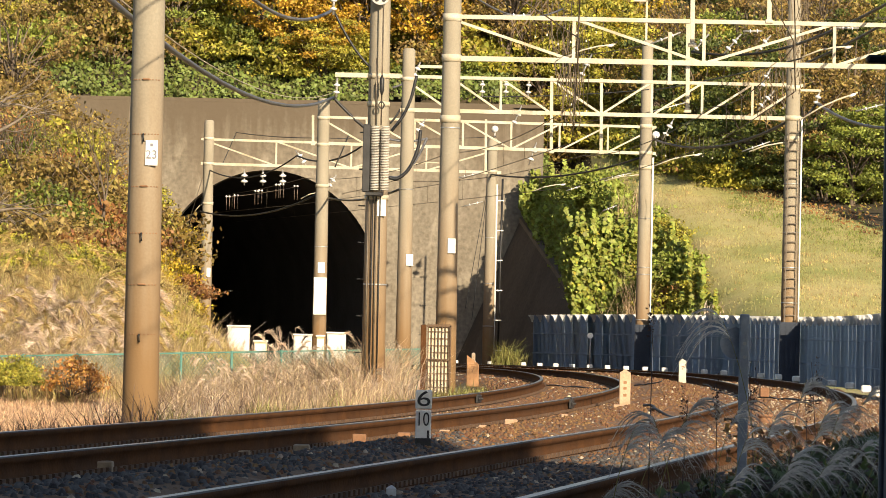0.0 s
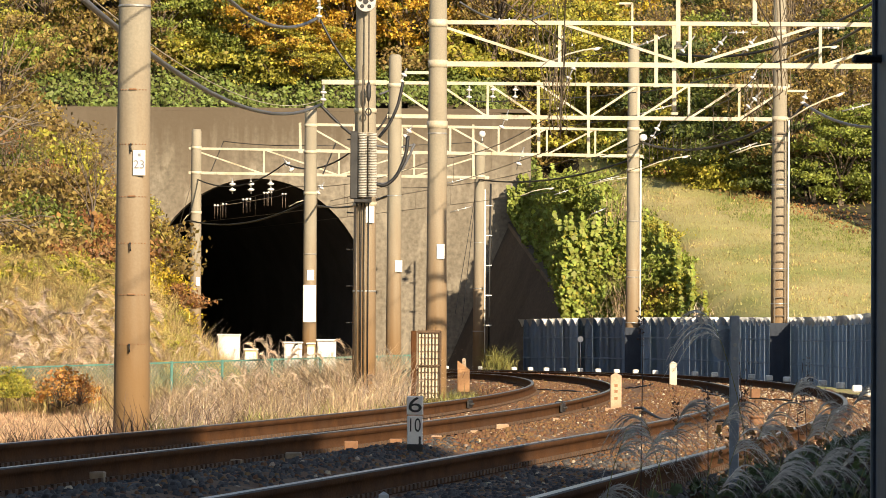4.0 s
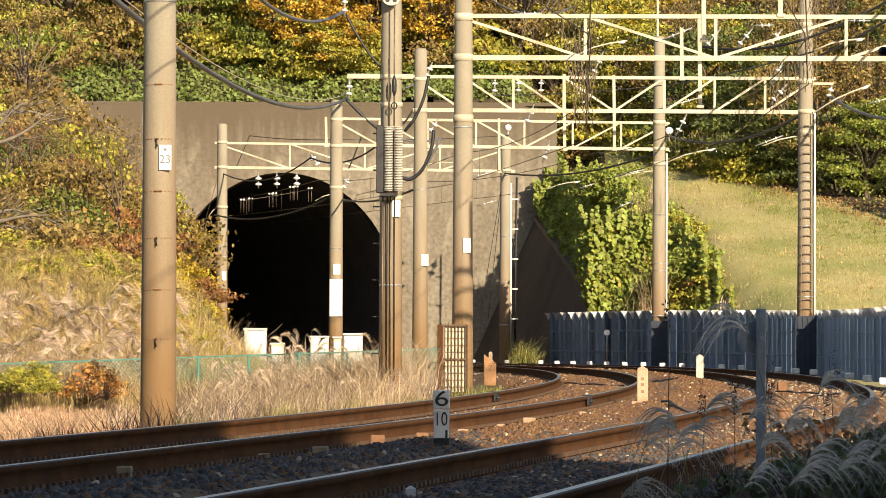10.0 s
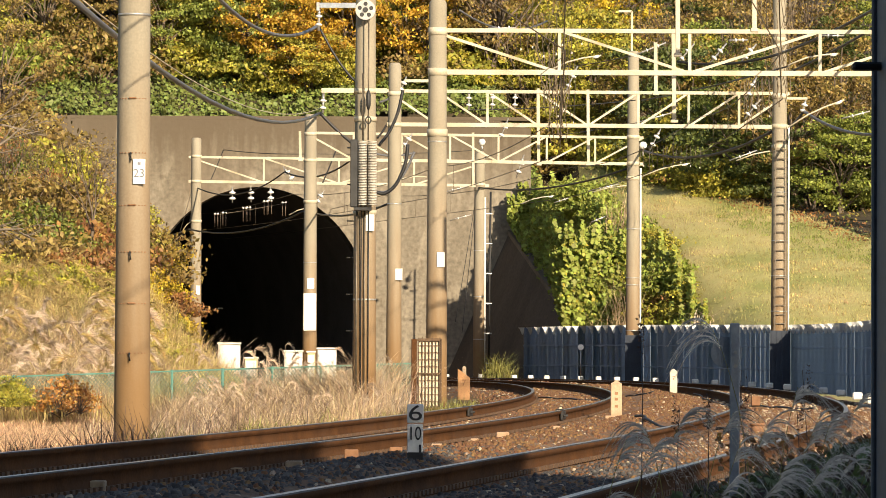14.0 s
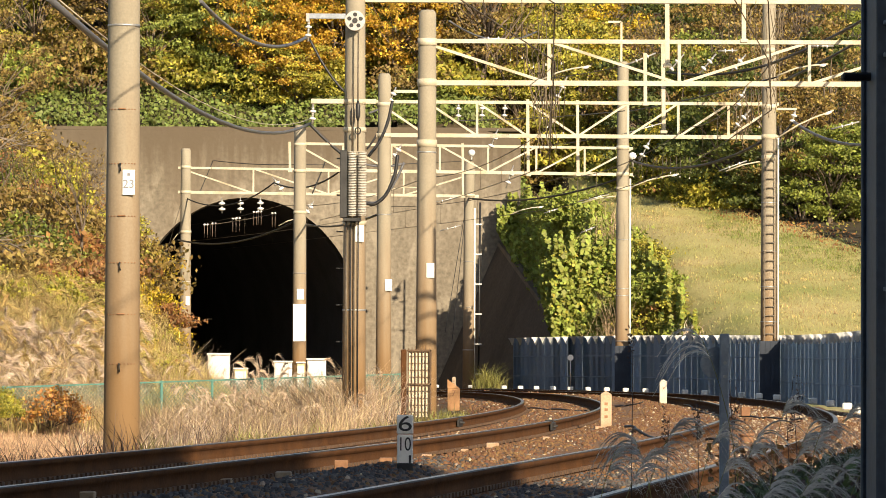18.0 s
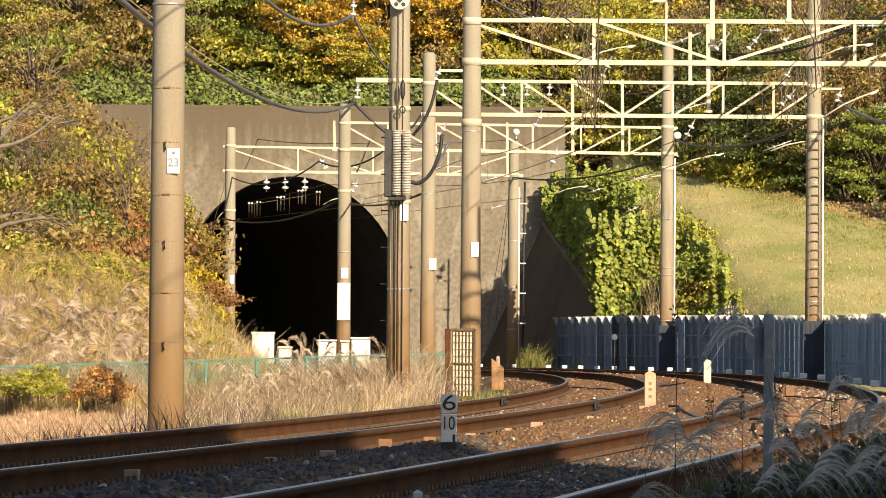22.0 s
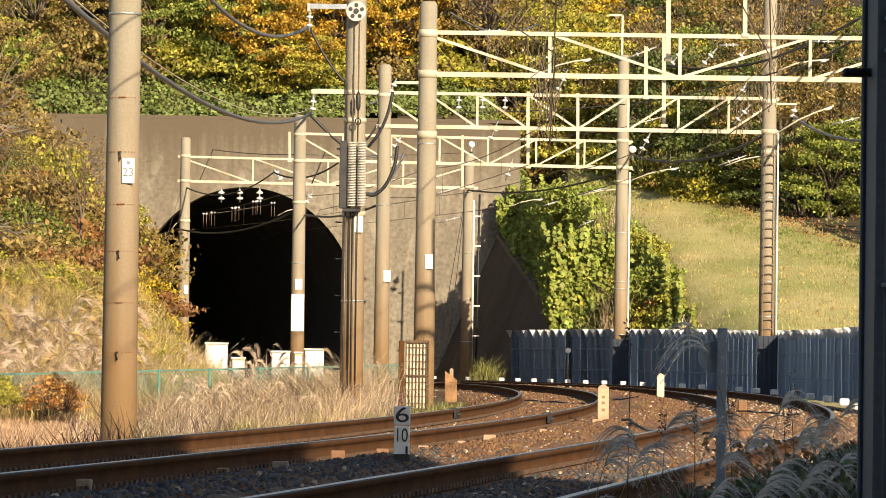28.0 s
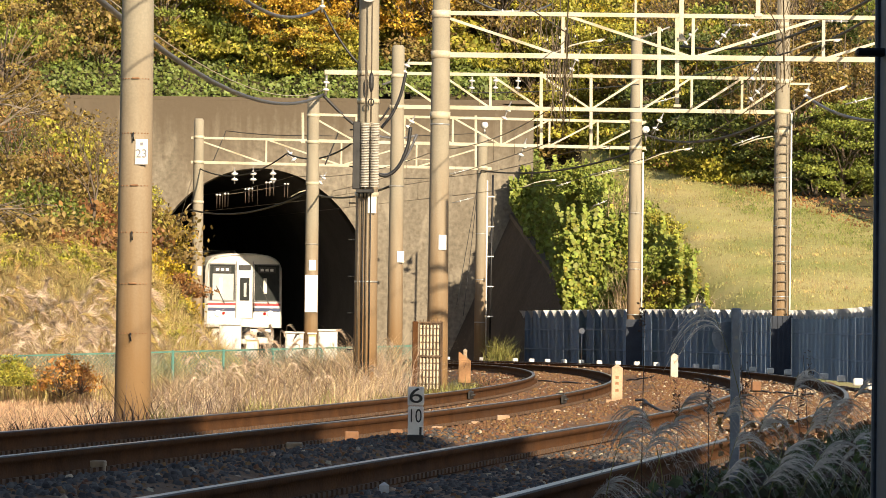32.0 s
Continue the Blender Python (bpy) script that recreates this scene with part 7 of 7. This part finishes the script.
# ---------------------------------------------------------------- ballast stones
def ballast():
    """Loose stones over the bed: real lumps, joined."""
    base = [(-1, -1, 0), (1, -0.8, 0), (0.9, 1, 0), (-1, 0.8, 0), (-0.5, -0.4, 0.9), (0.6, -0.4, 0.8), (0.4, 0.6, 1.0), (-0.6, 0.4, 0.7)]
    base = np.array(base)
    faces = np.array([(4, 5, 6, 7), (0, 1, 5, 4), (1, 2, 6, 5), (2, 3, 7, 6), (3, 0, 4, 7)])
    out, side = [], []
    want = [(14, 24, 12000, 0.016), (24, 37, 24000, 0.0135), (37, 62, 24000, 0.012), (62, 100, 10000, 0.019), (100, 125, 2500, 0.025)]
    for y0, y1, n, r in want:
        d = rng.uniform(y0 - 34, y1 - 34, n)
        off = rng.uniform(-3.5, 3.7, n)
        for dd, o in zip(d, off):
            a = abs(abs(o) - SPACING / 2)
            if abs(a - GAUGE / 2) < 0.10:
                continue
            p = beside(dd, o)
            z = land(p.x, p.y) - 0.006
            k = r * random.uniform(0.6, 1.5)
            t = random.uniform(0, 6.28)
            c, s = math.cos(t) * k, math.sin(t) * k
            v = base * (1, 1, random.uniform(0.7, 1.5)) * np.array([1, 1, k]) + rng.normal(size=(8, 3)) * [0.15, 0.15, 0.1 * k]
            w = np.stack([v[:, 0] * c - v[:, 1] * s + p.x, v[:, 0] * s + v[:, 1] * c + p.y, v[:, 2] + z], 1)
            out.append(w)
            side.append(o)
    v = np.array(out)
    n = len(v)
    me = bpy.data.meshes.new("ballast_stones")
    me.vertices.add(n * 8)
    me.vertices.foreach_set("co", v.astype(np.float32).ravel())
    idx = (np.arange(n)[:, None, None] * 8 + faces[None]).astype(np.int32).ravel()
    me.loops.add(len(idx))
    me.loops.foreach_set("vertex_index", idx)
    me.polygons.add(n * 5)
    me.polygons.foreach_set("loop_start", np.arange(0, n * 20, 4, dtype=np.int32))
    me.update(calc_edges=True)
    me.materials.append(STONE)
    me.materials.append(GREYSTONE)
    me.materials.append(PALESTONE)
    # towards the camera most stones take the grey darkened for shade
    near = (rng.random(n) < np.clip((35 - v[:, 0, 1]) / 7, 0.0, 0.85)).astype(np.int32)
    side = np.array(side)
    near[rng.random(n) < np.where(v[:, 0, 1] < 34, 0.02, np.where(side > 0.75, 0.28, 0.05))] = 2
    me.polygons.foreach_set("material_index", np.repeat(near, 5))
    tagged(new("ballast_stones", me), "brown and grey crushed stone ballast", "ballast", kind="stuff")


ballast()

for _p in PROTOS:
    for _o in (*_p.children_recursive, _p):
        bpy.data.objects.remove(_o)

def motions():
    """The train rolls out of the dark along the right-hand track."""
    x, y, a = -7.145, 150.62, mid(190)[2]
    speed = 10.8
    rows = []
    for t in (0.0, 16.0, 30.0, 31.0, 32.0):
        d = (32.0 - t) * speed
        rows.append((t, pose(x - math.sin(a) * d, y + math.cos(a) * d, 0.03, 0, 0, math.degrees(a))))
    walk(train, rows)


motions()
